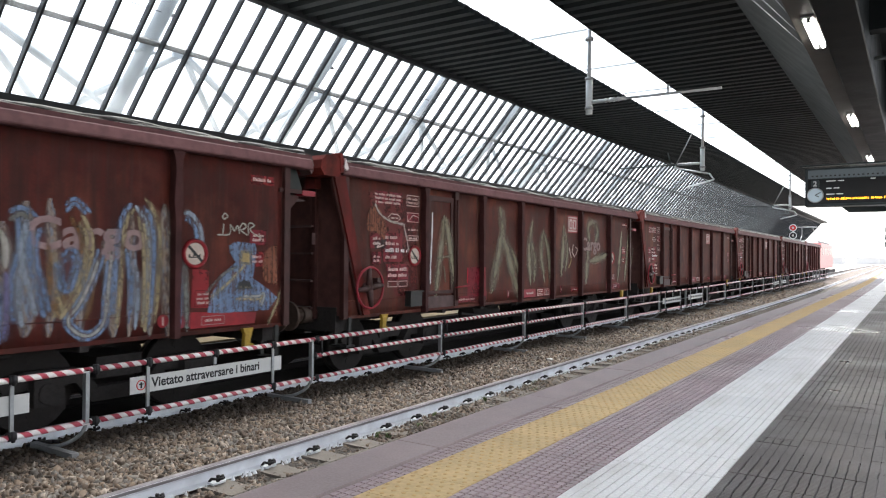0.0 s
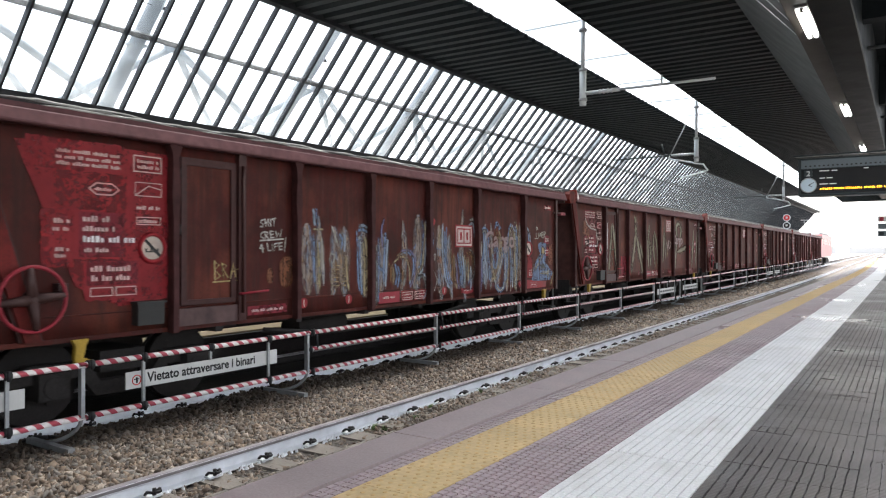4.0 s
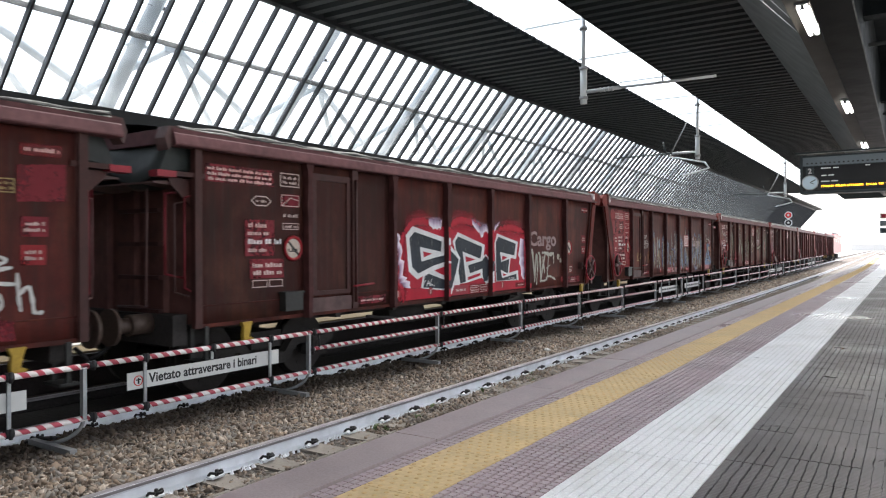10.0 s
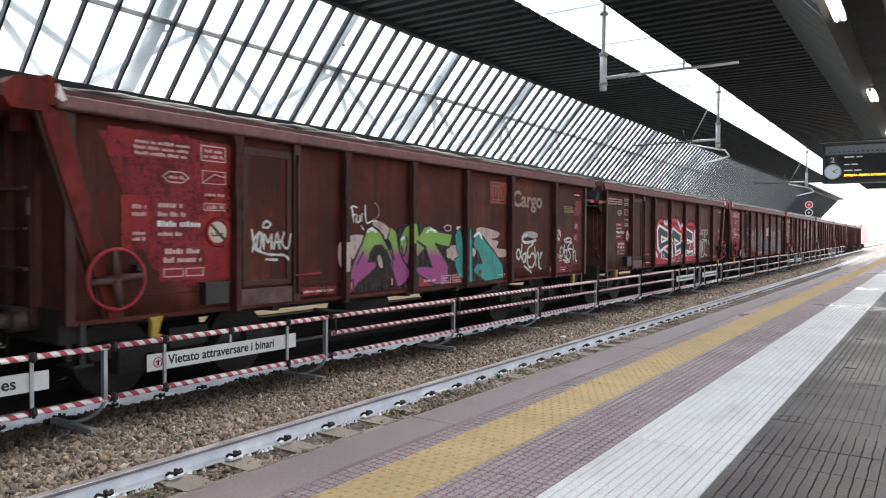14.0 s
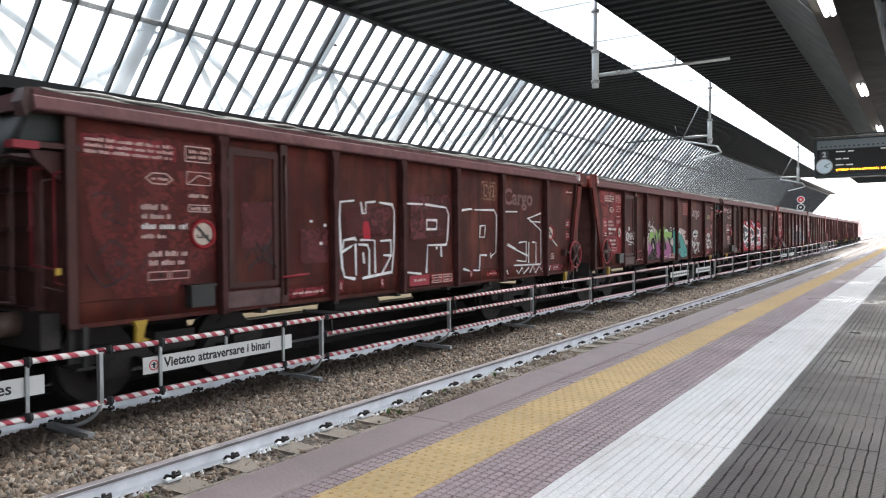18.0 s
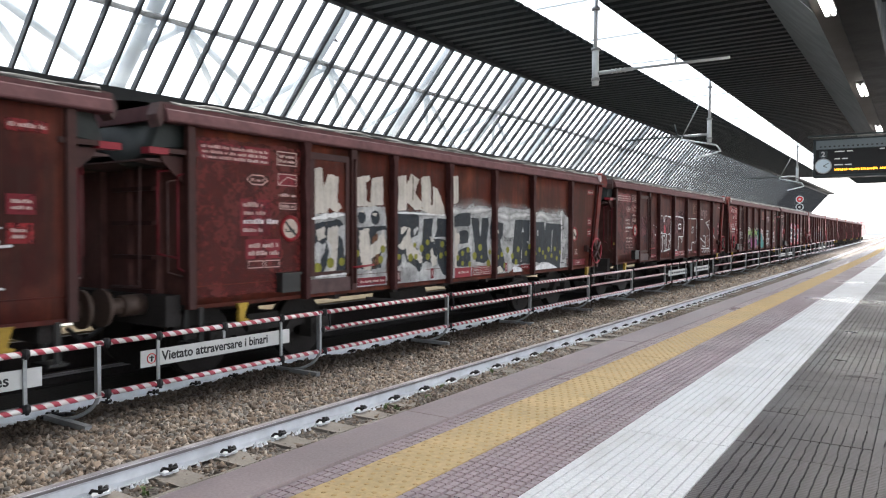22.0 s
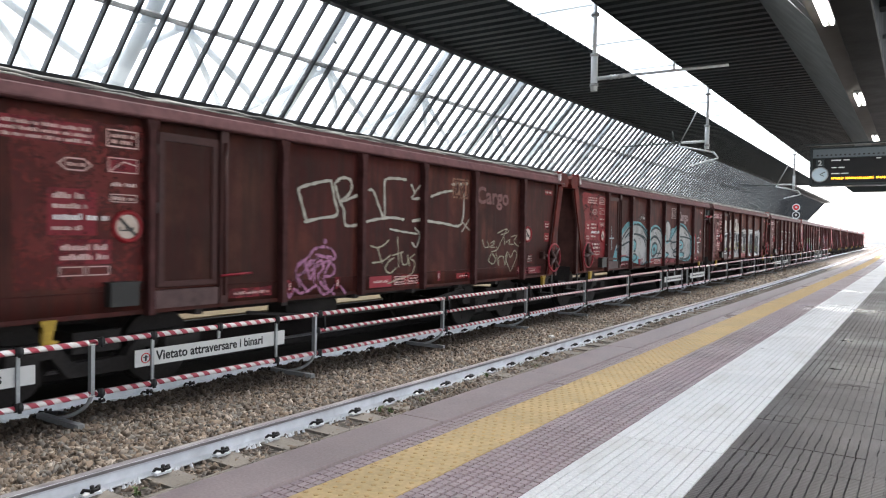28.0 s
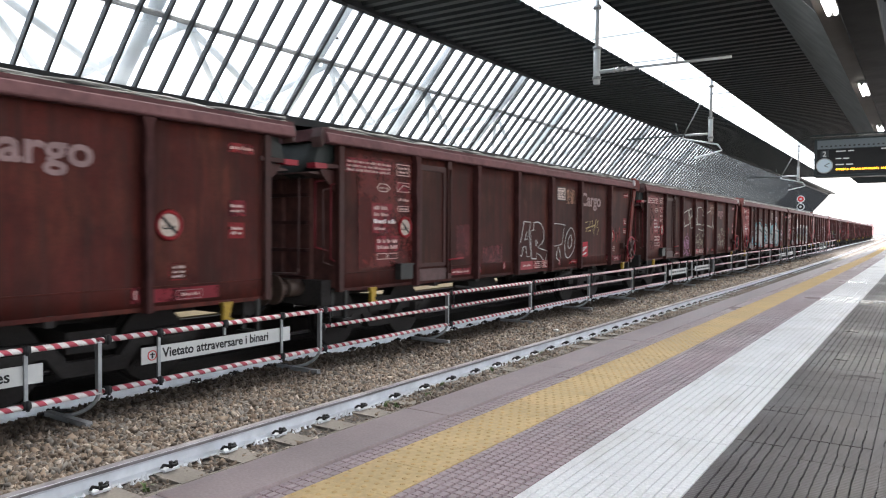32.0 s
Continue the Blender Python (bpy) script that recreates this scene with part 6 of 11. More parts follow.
for key, color, worn in (("lblue", (0.16, 0.22, 0.34), 0.85), ("lpale", (0.29, 0.33, 0.39), 0.85), ("lwhite", (0.42, 0.4, 0.36), 0.8), ("lcream", (0.34, 0.27, 0.16), 0.85), ("lochre", (0.18, 0.09, 0.036), 0.8), ("lviolet", (0.15, 0.13, 0.23), 0.7), ("lgrey", (0.17, 0.165, 0.15), 0.75),
                         ("gwhite2", (0.72, 0.72, 0.72), 0.12), ("gtag2", (0.44, 0.42, 0.36), 0.4), ("gorange2", (0.2, 0.07, 0.04), 0.75), ("gnavyline", (0.012, 0.028, 0.034), 0.1), ("gnavy2", (0.024, 0.03, 0.037), 0.3), ("gghost", (0.23, 0.2, 0.14), 0.6), ("grim", (0.62, 0.61, 0.6), 0.75), ("gplate", (0.17, 0.013, 0.022), 0.55), ("gochre4", (0.34, 0.31, 0.23), 0.5), ("gwhite3", (0.56, 0.55, 0.53), 0.35), ("gghost2", (0.4, 0.385, 0.37), 0.75), ("gbright", (0.23, 0.015, 0.02), 0.5), ("gworn", (0.24, 0.12, 0.08), 0.98), ("gfaintred", (0.1, 0.019, 0.022), 0.7), ("gscrib", (0.03, 0.022, 0.026), 0.6), ("gworn2", (0.4, 0.29, 0.27), 0.95)):
    M[key] = spray_paint("spray_" + key[1:] + ("_lane" if key[0] == "l" else ""), color, worn, 0.4 if key[0] == "l" else 0.45, 0.6 if key[0] == "l" else (0.95 if key in ("gghost", "grim") else 0.3), key not in ("gplate", "grim", "gghost", "gghost2", "gbright", "gfaintred"))

t = Tree("white_mist_with_a_torn_rim")
q = t.n("SeparateXYZ", Vector=t.n("UVMap").outputs[0])
h = t.math("ADD", q.outputs[1], t.math("MULTIPLY", t.math("SUBTRACT", t.noise(5, t.coords(), 4), 0.5), 0.5))
M["gflame"] = thin_out(t, t.mix(t.ramp(h, 0.05, 0.6), (0.7, 0.68, 0.72), (0.4, 0.3, 0.44)), t.math("SUBTRACT", 1.0, t.ramp(h, 0.35, 1.0)))

SMALL = {}
COAT = [0]


def coat(layer):
    """How far a mark lies off the sheet; no two in one plane."""
    COAT[0] += 1
    return SIDE + 0.004 + 0.0018 * layer + 0.00004 * (COAT[0] % 40)


def flat(n, colour, name="graffiti"):
    """An empty flat mesh to draw one mark in."""
    return bmesh.new(), (n, colour, name)


def dry(bm, what, kind=""):
    """Makes a drawn mark a part of its wagon."""
    n, colour, name = what
    for f in bm.faces:
        f.normal_update()
        if f.normal.x < 0:
            f.normal_flip()
    me = bpy.data.meshes.new(name)
    bm.to_mesh(me)
    bm.free()
    me.materials.append(M[colour])
    ob = new(name, me)
    ob.parent = WAGONS[n]
    tagged(ob, kind=kind)


def curve_through(pts, closed=False, steps=4):
    """A smooth line through a few corners."""
    n = len(pts)
    if n < 3:
        return pts
    get = (lambda i: pts[i % n]) if closed else (lambda i: pts[min(max(i, 0), n - 1)])
    res = []
    for i in range(n if closed else n - 1):
        p0, p1, p2, p3 = get(i - 1), get(i), get(i + 1), get(i + 2)
        for k in range(steps):
            t = k / steps
            res.append(tuple(0.5 * (2 * b + (c - a) * t + (2 * a - 5 * b + 4 * c - d) * t * t + (3 * b - a - 3 * c + d) * t ** 3) for a, b, c, d in zip(p0, p1, p2, p3)))
    if not closed:
        res.append(pts[-1])
    return res


def patch(n, colour, layer, outline, smooth=False, ragged=0.0):
    """A filled shape on the near side of wagon n: distances along it and heights over the platform. Posts in its way are painted too."""
    pts = curve_through(outline, True) if smooth else outline
    if ragged:
        # torn, chipped edges
        r = random.Random(int(abs(outline[0][0]) * 977 + abs(outline[0][1]) * 131))
        torn = []
        for (a0, c0), (a1, c1) in zip(pts, pts[1:] + pts[:1]):
            k = max(1, int(math.hypot(a1 - a0, c1 - c0) / 0.035))
            for i in range(k):
                torn.append((a0 + (a1 - a0) * i / k + r.uniform(-ragged, ragged), c0 + (c1 - c0) * i / k + r.uniform(-ragged, ragged)))
        pts = torn
    lo, hi = (-6.28 if n not in (2, 4, 5, 7, 8) else -6.08), 6.43
    pts = [(min(max(a, lo), hi), min(max(c, 0.4), 2.48)) for a, c in pts]
    bm, what = flat(n, colour)
    x = coat(layer)
    vs = [bm.verts.new((x, a, c - RAIL)) for a, c in pts]
    f = bm.faces.new(vs)
    f.normal_update()
    bmesh.ops.triangulate(bm, faces=[f])
    for s in STAKES if not ragged else ():
        cuts = []
        for (a0, c0), (a1, c1) in zip(pts, pts[1:] + pts[:1]):
            if (a0 - s) * (a1 - s) < 0:
                cuts.append(c0 + (c1 - c0) * (s - a0) / (a1 - a0))
        cuts.sort()
        for c0, c1 in zip(cuts[::2], cuts[1::2]):
            if c1 - c0 > 0.03:
                xs = SIDE + 0.1085 + 0.0012 * layer
                own, of = flat(n, colour)
                own.faces.new([own.verts.new((xs, s + d, c - RAIL)) for d, c in ((-0.036, c0), (0.036, c0), (0.036, c1), (-0.036, c1))])
                dry(own, of)
    # the door stands proud of the sheet and carries its share
    on_door = clip(clip(pts, -4.06, 1), -3.4, -1)
    if len(on_door) > 2:
        own, of = flat(n, colour)
        f = own.faces.new([own.verts.new((x + 0.024, a, c - RAIL)) for a, c in on_door])
        f.normal_update()
        bmesh.ops.triangulate(own, faces=[f])
        dry(own, of)
    dry(bm, what)


def clip(pts, at, side):
    """The part of an outline beyond (side 1) or before (side -1) a place along the wagon."""
    res = []
    for (a0, c0), (a1, c1) in zip(pts, pts[1:] + pts[:1]):
        i0, i1 = (a0 - at) * side >= 0, (a1 - at) * side >= 0
        if i0:
            res.append((a0, c0))
        if i0 != i1:
            res.append((at, c0 + (c1 - c0) * (at - a0) / (a1 - a0)))
    return res


def spray(n, colour, layer, width, pts, smooth=True):
    """A sprayed line of even width with round ends."""
    if smooth and len(pts) > 2:
        pts = curve_through(pts)
    if width < 0.1:
        # short rounded ends
        for i, j in ((0, 1), (-1, -2)):
            (a0, c0), (a1, c1) = pts[i], pts[j]
            l = math.hypot(a0 - a1, c0 - c1) or 1.0
            tip = (a0 + (a0 - a1) / l * width * 0.4, c0 + (c0 - c1) / l * width * 0.4)
            pts = [tip] + list(pts) if i == 0 else list(pts) + [tip]
    bm, what = flat(n, colour)
    on = [a for a, c in pts if -4.14 < a < -3.32]
    x = coat(layer) + ((0.024 if all(-4.06 < a < -3.4 for a in on) else 0.047) if on else 0)
    left, right, run = [], [], 0.0
    uv = bm.loops.layers.uv.new("UVMap")
    reach = {}
    k = len(pts)
    for i, (a, c) in enumerate(pts):
        a0, c0 = pts[max(i - 1, 0)]
        a1, c1 = pts[min(i + 1, k - 1)]
        dx, dz = a1 - a0, c1 - c0
        l = math.hypot(dx, dz) or 1.0
        w = width * 0.5 * (0.9 + (0.25 if width < 0.15 and colour[0] == "g" and colour != "gnavyline" else 0.04) * math.sin(i * 1.7 + a * 9))
        run += l / 2
        if width < 0.1 and i in (0, k - 1):
            w *= 0.45
        if width >= 0.1:
            w *= min(1.0, 0.3 + 0.3 * min(i, k - 1 - i))
        left.append(bm.verts.new((x, a - dz / l * w, c + dx / l * w - RAIL)))
        right.append(bm.verts.new((x, a + dz / l * w, c - dx / l * w - RAIL)))
        reach[left[-1]], reach[right[-1]] = (run * 8, 1.0), (run * 8, -1.0)
    for i in range(k - 1):
        f = bm.faces.new((left[i], left[i + 1], right[i + 1], right[i]))
        for lp in f.loops:
            lp[uv].uv = reach[lp.vert]
    dry(bm, what)


LANES = {"b": "lblue", "p": "lpale", "w": "lwhite", "c": "lcream", "o": "lochre", "v": "lviolet", "g": "lgrey"}


def brush(n, code, width, pts):
    """A sweep of a broad brush: lanes of several colours side by side."""
    pts = curve_through(pts, steps=5)
    k, turn = len(code), len(pts) - 1
    for i, c in enumerate(code):
        off = width * ((i + 0.5) / k - 0.5)
        lane = []
        for j, (a, z) in enumerate(pts):
            (a0, z0), (a1, z1) = pts[max(j - 1, 0)], pts[min(j + 1, turn)]
            l = math.hypot(a1 - a0, z1 - z0) or 1.0
            lane.append((a - (z1 - z0) / l * off, z + (a1 - a0) / l * off))
        cut = (i * 2) % 3 if turn > 6 else 0
        spray(n, LANES[c], 2 + i % 3, width / k * 1.45, lane[cut:turn + 1 - ((i + 1) % 2 if turn > 6 else 0)], False)


def flame(n, tips, back):
    """A tongue of white mist with a sharp torn rim that fades away behind."""
    rim = [back[-1] if math.dist(tips[-1], back[-1]) < math.dist(tips[-1], back[0]) else back[0]]
    order = back[::-1] if rim[0] == back[-1] else back
    bm, what = flat(n, "gflame")
    x = coat(3)
    uv = bm.loops.layers.uv.new("UVMap")
    length = len(tips)
    rows = []
    for i, (a, c) in enumerate(tips):
        u = (1 - i / (length - 1)) * (len(order) - 1)
        j = min(int(u), len(order) - 2)
        f = u - j
        p, q = order[j], order[j + 1]
        far = (p[0] + (q[0] - p[0]) * f, p[1] + (q[1] - p[1]) * f)
        rows.append((bm.verts.new((x, a, c - RAIL)), bm.verts.new((x, far[0], far[1] - RAIL))))
    reach = {}
    for i, (v, w) in enumerate(rows):
        reach[v], reach[w] = (i * 0.3, 0.0), (i * 0.3, 1.0)
    for (v0, w0), (v1, w1) in zip(rows, rows[1:]):
        f = bm.faces.new((v0, v1, w1, w0))
        for lp in f.loops:
            lp[uv].uv = reach[lp.vert]
    dry(bm, what)


def dot(n, colour, layer, a, c, r):
    bm, what = flat(n, colour)
    x = coat(layer) + (0.024 if -4.1 < a < -3.36 else 0)
    bm.faces.new([bm.verts.new((x, a + r * math.cos(q * math.pi / 10) * (1 + 0.06 * math.sin(q)), c + r * math.sin(q * math.pi / 10) - RAIL)) for q in range(20)])
    dry(bm, what)


def quad(bm, layer, a0, a1, c0, c1):
    x = coat(layer)
    bm.faces.new([bm.verts.new((x, a, c - RAIL)) for a, c in ((a0, c0), (a1, c0), (a1, c1), (a0, c1))])


def plate(n, colour, layer, a0, a1, c0, c1):
    """A painted panel."""
    bm, what = flat(n, colour, "painted_panel")
    quad(bm, layer, a0, a1, c0, c1)
    dry(bm, what)


def bars(n, a0, a1, c0, c1, rows, colour="letter", layer=3, seed=0):
    """Lines of small lettering, too small to read, as short bars."""
    r = random.Random(seed * 31 + n * 7 + int(a0 * 100))
    h = (c1 - c0) / rows
    bm = SMALL.setdefault((n, colour), bmesh.new())
    for k in range(rows):
        a = a0 + r.uniform(0, 0.02)
        while a < a1 - 0.012:
            # a word: bars as wide as letters, some tall
            for q in range(r.randint(2, 7)):
                w = min(h * r.uniform(0.22, 0.42), a1 - a)
                if w < 0.006:
                    break
                lo = c0 + (k + 0.17) * h
                quad(bm, layer, a, a + w, lo, lo + h * r.choice((0.44, 0.48, 0.62)))
                a += w + h * 0.13
            a += h * 0.4


def outline_box(n, a0, a1, c0, c1, t=0.014, colour="letter", layer=3):
    """A thin painted frame."""
    bm, what = flat(n, colour, "painted_frame")
    x = coat(layer)
    ring_o = [bm.verts.new((x, a, c - RAIL)) for a, c in ((a0, c0), (a1, c0), (a1, c1), (a0, c1))]
    ring_i = [bm.verts.new((x, a, c - RAIL)) for a, c in ((a0 + t, c0 + t), (a1 - t, c0 + t), (a1 - t, c1 - t), (a0 + t, c1 - t))]
    for q in range(4):
        bm.faces.new((ring_o[q], ring_o[(q + 1) % 4], ring_i[(q + 1) % 4], ring_i[q]))
    dry(bm, what)


def no_hump_sign(n, a, c, r=0.17):
    """A round white sign with a red rim and a bar across it."""
    x = SIDE + 0.012
    w = WAGONS[n]
    b = bmesh.new()
    rod(b, (x, a, c - RAIL), (x + 0.003, a, c - RAIL), r, 28)
    p = part("round_sign", b, "signcream", w, "round white sign with a red rim")
    b = bmesh.new()
    ring(b, (x + 0.003, a, c - RAIL), "x", r - 0.012, 0.026, 28, 4)
    part("rim", b, "label", p)
    b = bmesh.new()
    prism(b, [(a - 0.1, c + 0.12 - RAIL), (a - 0.125, c + 0.095 - RAIL), (a + 0.1, c - 0.12 - RAIL), (a + 0.125, c - 0.095 - RAIL)], x + 0.004, x + 0.006)
    part("slash", b, "black", p)
    b = bmesh.new()
    prism(b, [(a - 0.09, c - 0.05 - RAIL), (a + 0.07, c - 0.05 - RAIL), (a + 0.07, c - 0.035 - RAIL), (a - 0.09, c - 0.035 - RAIL)], x + 0.003, x + 0.0045)
    for d, h in ((-0.085, 0.03), (0.065, 0.03), (-0.02, 0.055)):
        prism(b, [(a + d - 0.012, c - 0.035 - RAIL), (a + d + 0.012, c - 0.035 - RAIL), (a + d + 0.012, c - 0.035 + h - RAIL), (a + d - 0.012, c - 0.035 + h - RAIL)], x + 0.003, x + 0.0045)
    part("symbol", b, "boxgrey", p)


def emblem(n, a, c, colour="letter", k=1.0):
    """The railway's square emblem as a plain framed shape."""
    back = "label" if n != 8 else "boxgrey"
    if n in (4, 6, 7):
        # almost worn off
        back, colour = PAINT[n], "gworn2" if n == 6 else "gworn"
    else:
        plate(n, back, 2, a - 0.03 * k, a + 0.6 * k, c - 0.03 * k, c + 0.4 * k)
    outline_box(n, a, a + 0.57 * k, c, c + 0.37 * k, 0.035 * k, colour, 4)
    for d in (0.07, 0.3):
        plate(n, colour, 4, a + d * k, a + (d + 0.19) * k, c + 0.06 * k, c + 0.31 * k)
        plate(n, back, 6, a + (d + 0.06) * k, a + (d + 0.13) * k, c + 0.11 * k, c + 0.26 * k)


CARGO_Z = {1: 1.34, 2: 1.35, 0: 1.5}
for n, w in WAGONS.items():
    near = n >= 0
    strut_rear = not STRUT_FRONT.get(n, False)
    # rear sheet: headings, codes and limits in bars
    plate(n, "gplate", 1, -5.98 if not strut_rear else -5.6, -4.86, 2.13, 2.35)
    bars(n, -5.95 if not strut_rear else -5.6, -4.9, 2.14, 2.33, 3)
    outline_box(n, -4.74, -4.38, 2.15, 2.34)
    bars(n, -4.7, -4.42, 2.18, 2.31, 2, seed=1)
    # volume sign: a flat hexagon
    for (a0, c0), (a1, c1) in (((-5.25, 1.93), (-5.17, 1.99)), ((-5.17, 1.99), (-4.99, 1.99)), ((-4.99, 1.99), (-4.91, 1.93)), ((-4.91, 1.93), (-4.99, 1.87)), ((-4.99, 1.87), (-5.17, 1.87)), ((-5.17, 1.87), (-5.25, 1.93))):
        spray(n, "letter", 3, 0.016, [(a0, c0), (a1, c1)], False)
    for a0, c0, a1, c1 in ((-4.71, 1.89, -4.55, 2.0), (-4.55, 2.0, -4.4, 1.97)):
        spray(n, "letter", 4, 0.014, [(a0, c0), (a1, c1)], False)
    bars(n, -5.19, -4.97, 1.9, 1.96, 1, seed=2)
    if n != 4:
        plate(n, "gplate", 1, -4.73, -4.37, 1.87, 2.05)
    outline_box(n, -4.72, -4.38, 1.88, 2.04, 0.01)
    bars(n, -4.7, -4.4, 1.72, 1.79, 1, seed=3)
    outline_box(n, -4.7, -4.39, 1.56, 1.65, 0.01)
    bars(n, -4.67, -4.42, 1.57, 1.64, 1, seed=4)
    if n != 4:
        plate(n, "gplate", 1, -5.36, -4.85, 1.2, 1.68)
    bars(n, -5.32, -4.98, 1.56, 1.66, 1, seed=5)
    bars(n, -5.32, -4.95, 1.46, 1.55, 1, seed=6)
    bars(n, -5.32, -4.72, 1.34, 1.45, 1, "gwhite", 4, seed=7)
    bars(n, -5.32, -5.0, 1.24, 1.32, 1, seed=8)
    if n != 4:
        plate(n, "gplate", 2, -5.28, -4.68, 0.9, 1.16)
    bars(n, -5.24, -4.72, 0.93, 1.13, 2, seed=9)
    outline_box(n, -5.24, -4.98, 0.78, 0.88, 0.012)
    outline_box(n, -4.95, -4.7, 0.78, 0.88, 0.012)
    if near:
        no_hump_sign(n, -4.5, 1.3)
        no_hump_sign(n, 5.1 if n != 8 else 5.02, {5: 1.2, 8: 1.12}.get(n, 1.3), 0.17)
    if strut_rear:
        plate(n, "gplate", 1, -5.7, -5.42, 1.42, 1.66)
        plate(n, "gplate", 1, -5.66, -5.42, 1.15, 1.36)
        bars(n, -5.64, -5.46, 1.46, 1.62, 2, seed=10)
        bars(n, -5.62, -5.46, 1.19, 1.32, 2, seed=11)
    # front sheet
    plate(n, "gred2", 1, 5.95, 6.35, 2.22, 2.34)
    bars(n, 5.97, 6.33, 2.25, 2.32, 1, seed=12)
    plate(n, "gplate", 1, 5.95, 6.22, 1.42, 1.62)
    plate(n, "gred2", 1, 5.95, 6.2, 1.14, 1.34)
    bars(n, 5.98, 6.18, 1.46, 1.58, 2, seed=13)
    bars(n, 5.98, 6.16, 1.18, 1.3, 2, seed=14)
    plate(n, "gplate", 1, 4.88, 5.8, 0.42, 0.57)
    outline_box(n, 5.2, 5.55, 0.43, 0.54, 0.008, "cargo")
    bars(n, 5.25, 5.5, 0.46, 0.52, 1, seed=15)
    outline_box(n, 5.1, 5.34, 0.66, 0.86, 0.01, "gred2")
    bars(n, 5.13, 5.31, 0.68, 0.84, 3, "letter", 2, seed=16)
    # middle sheets: red plates along the sill
    plate(n, "redpaint", 2, -0.35, 0.22, 0.4, 0.58)
    plate(n, "gred2", 2, 0.26, 1.0, 0.4, 0.58)
    bars(n, -0.25, 0.12, 0.46, 0.53, 1, "letter", 4, seed=17)
    outline_box(n, 0.3, 0.6, 0.42, 0.56, 0.012, "letter", 4)
    bars(n, 0.33, 0.57, 0.44, 0.54, 2, "letter", 4, seed=18)
    outline_box(n, 0.66, 0.95, 0.42, 0.56, 0.012, "letter", 4)
    bars(n, 0.69, 0.92, 0.44, 0.54, 2, "letter", 4, seed=19)
    plate(n, "gplate", 2, -3.1, -2.4, 0.42, 0.54)
    bars(n, -3.05, -2.45, 0.45, 0.51, 1, "letter", 4, seed=20)
    plate(n, "gred2", 2, 2.2, 2.68, 0.44, 0.54)
    bars(n, 2.3, 2.6, 0.47, 0.51, 1, "letter", 4, seed=21)
    for a in (-2.12, 1.55, -1.15, 4.62):
        if n in (1, 2):
            dot(n, "label", 7, a + 0.045, 0.52, 0.075)
        else:
            plate(n, "gplate", 7, a, a + 0.1, 0.43, 0.61)
        plate(n, "letter", 9, a + 0.035, a + 0.055, 0.47, 0.57)
    z = CARGO_Z.get(n, 1.9)
    if near and n != 5:
        lettering("wagon_lettering", "Cargo", 0.46, "cargo" if n not in (4, 7) else "cargofaint", w, pose(SIDE + 0.0055, 3.13 if n == 1 else 2.9, z - RAIL, 90, 0, 90), 0.012, {2: 1.26, 3: 1.17}.get(n, 1.14))
    if n not in (2, 5):
        emblem(n, 1.5 if n == 8 else 2.02, {1: 1.36, 8: 2.0}.get(n, 1.95), "gochre3" if n in (3, 7) else ("gred2" if n == 4 else ("cargo" if n == 6 else "letter")), 0.74 if n == 8 else 1.0)
    if n in (5, 7, 8):
        lo, rear_at = (0.45, -6.05) if n == 5 else (0.66, -5.72)
        patch(n, "gnewred", 0, [(rear_at, 2.4), (-4.31, 2.4), (-4.31, lo), (rear_at + 0.06, lo)], ragged=0.025)
    if n in (1, 3, 6):
        # most of the sheet is newer red, touched up round the lettering
        for a0, a1, c0, c1 in ((-5.9, -4.85, 2.1, 2.42), (-4.82, -4.3, 0.75, 2.36), (-5.42, -4.9, 1.18, 1.7), (-5.75, -5.42, 1.1, 1.7), (-5.3, -4.7, 0.74, 1.15)):
            patch(n, "gbright", 1, [(a0, c0), (a1, c0), (a1, c1), (a0, c1)], ragged=0.01)
        patch(n, "gnewred3" if n != 1 else "gred2", 0, [(-6.0, 2.36), (-5.2, 2.4), (-4.31, 2.38), (-4.31, 0.72), (-4.9, 0.66), (-5.4, 0.9), (-5.6, 1.4)])


# wagon with faded blue, ochre and white loops
spray(1, "wash", 0, 0.310102, [(2.93, 1.59), (2.91, 1.08), (2.89, 0.49)])
spray(1, "wash", 0, 0.321794, [(3.15, 1.8), (3.17, 1.07), (3.15, 0.47)])
spray(1, "wash", 0, 0.232838, [(3.38, 1.84), (3.42, 1.07), (3.37, 0.45)])
spray(1, "wash", 0, 0.243165, [(3.68, 1.58), (3.72, 1.06), (3.68, 0.42)])
spray(1, "wash", 0, 0.301768, [(4.01, 1.56), (4.03, 1.06), (4.07, 0.39)])
spray(1, "wash", 0, 0.152413, [(4.28, 1.74), (4.28, 1.05), (4.25, 0.38)])
spray(1, "wash", 0, 0.187666, [(4.51, 1.81), (4.48, 1.05), (4.51, 0.36)])
spray(1, "wash", 0, 0.290722, [(4.68, 1.87), (4.74, 1.05), (4.74, 0.34)])
spray(1, "wash", 0, 0.426515, [(-2, 1.66), (-2, 1.16), (-1.99, 0.63)])
spray(1, "wash", 0, 0.227332, [(-1.76, 1.77), (-1.75, 1.16), (-1.8, 0.61)])
spray(1, "wash", 0, 0.3816, [(-1.41, 1.63), (-1.38, 1.15), (-1.46, 0.59)])
spray(1, "wash", 0, 0.403379, [(-1.2, 1.64), (-1.2, 1.15), (-1.2, 0.57)])
spray(1, "wash", 0, 0.363697, [(-0.74, 1.62), (-0.74, 1.14), (-0.71, 0.53)])
spray(1, "wash", 0, 0.373814, [(-0.24, 1.53), (-0.23, 1.13), (-0.3, 0.5)])
spray(1, "wash", 0, 0.243988, [(0.32, 1.78), (0.37, 1.12), (0.24, 0.46)])
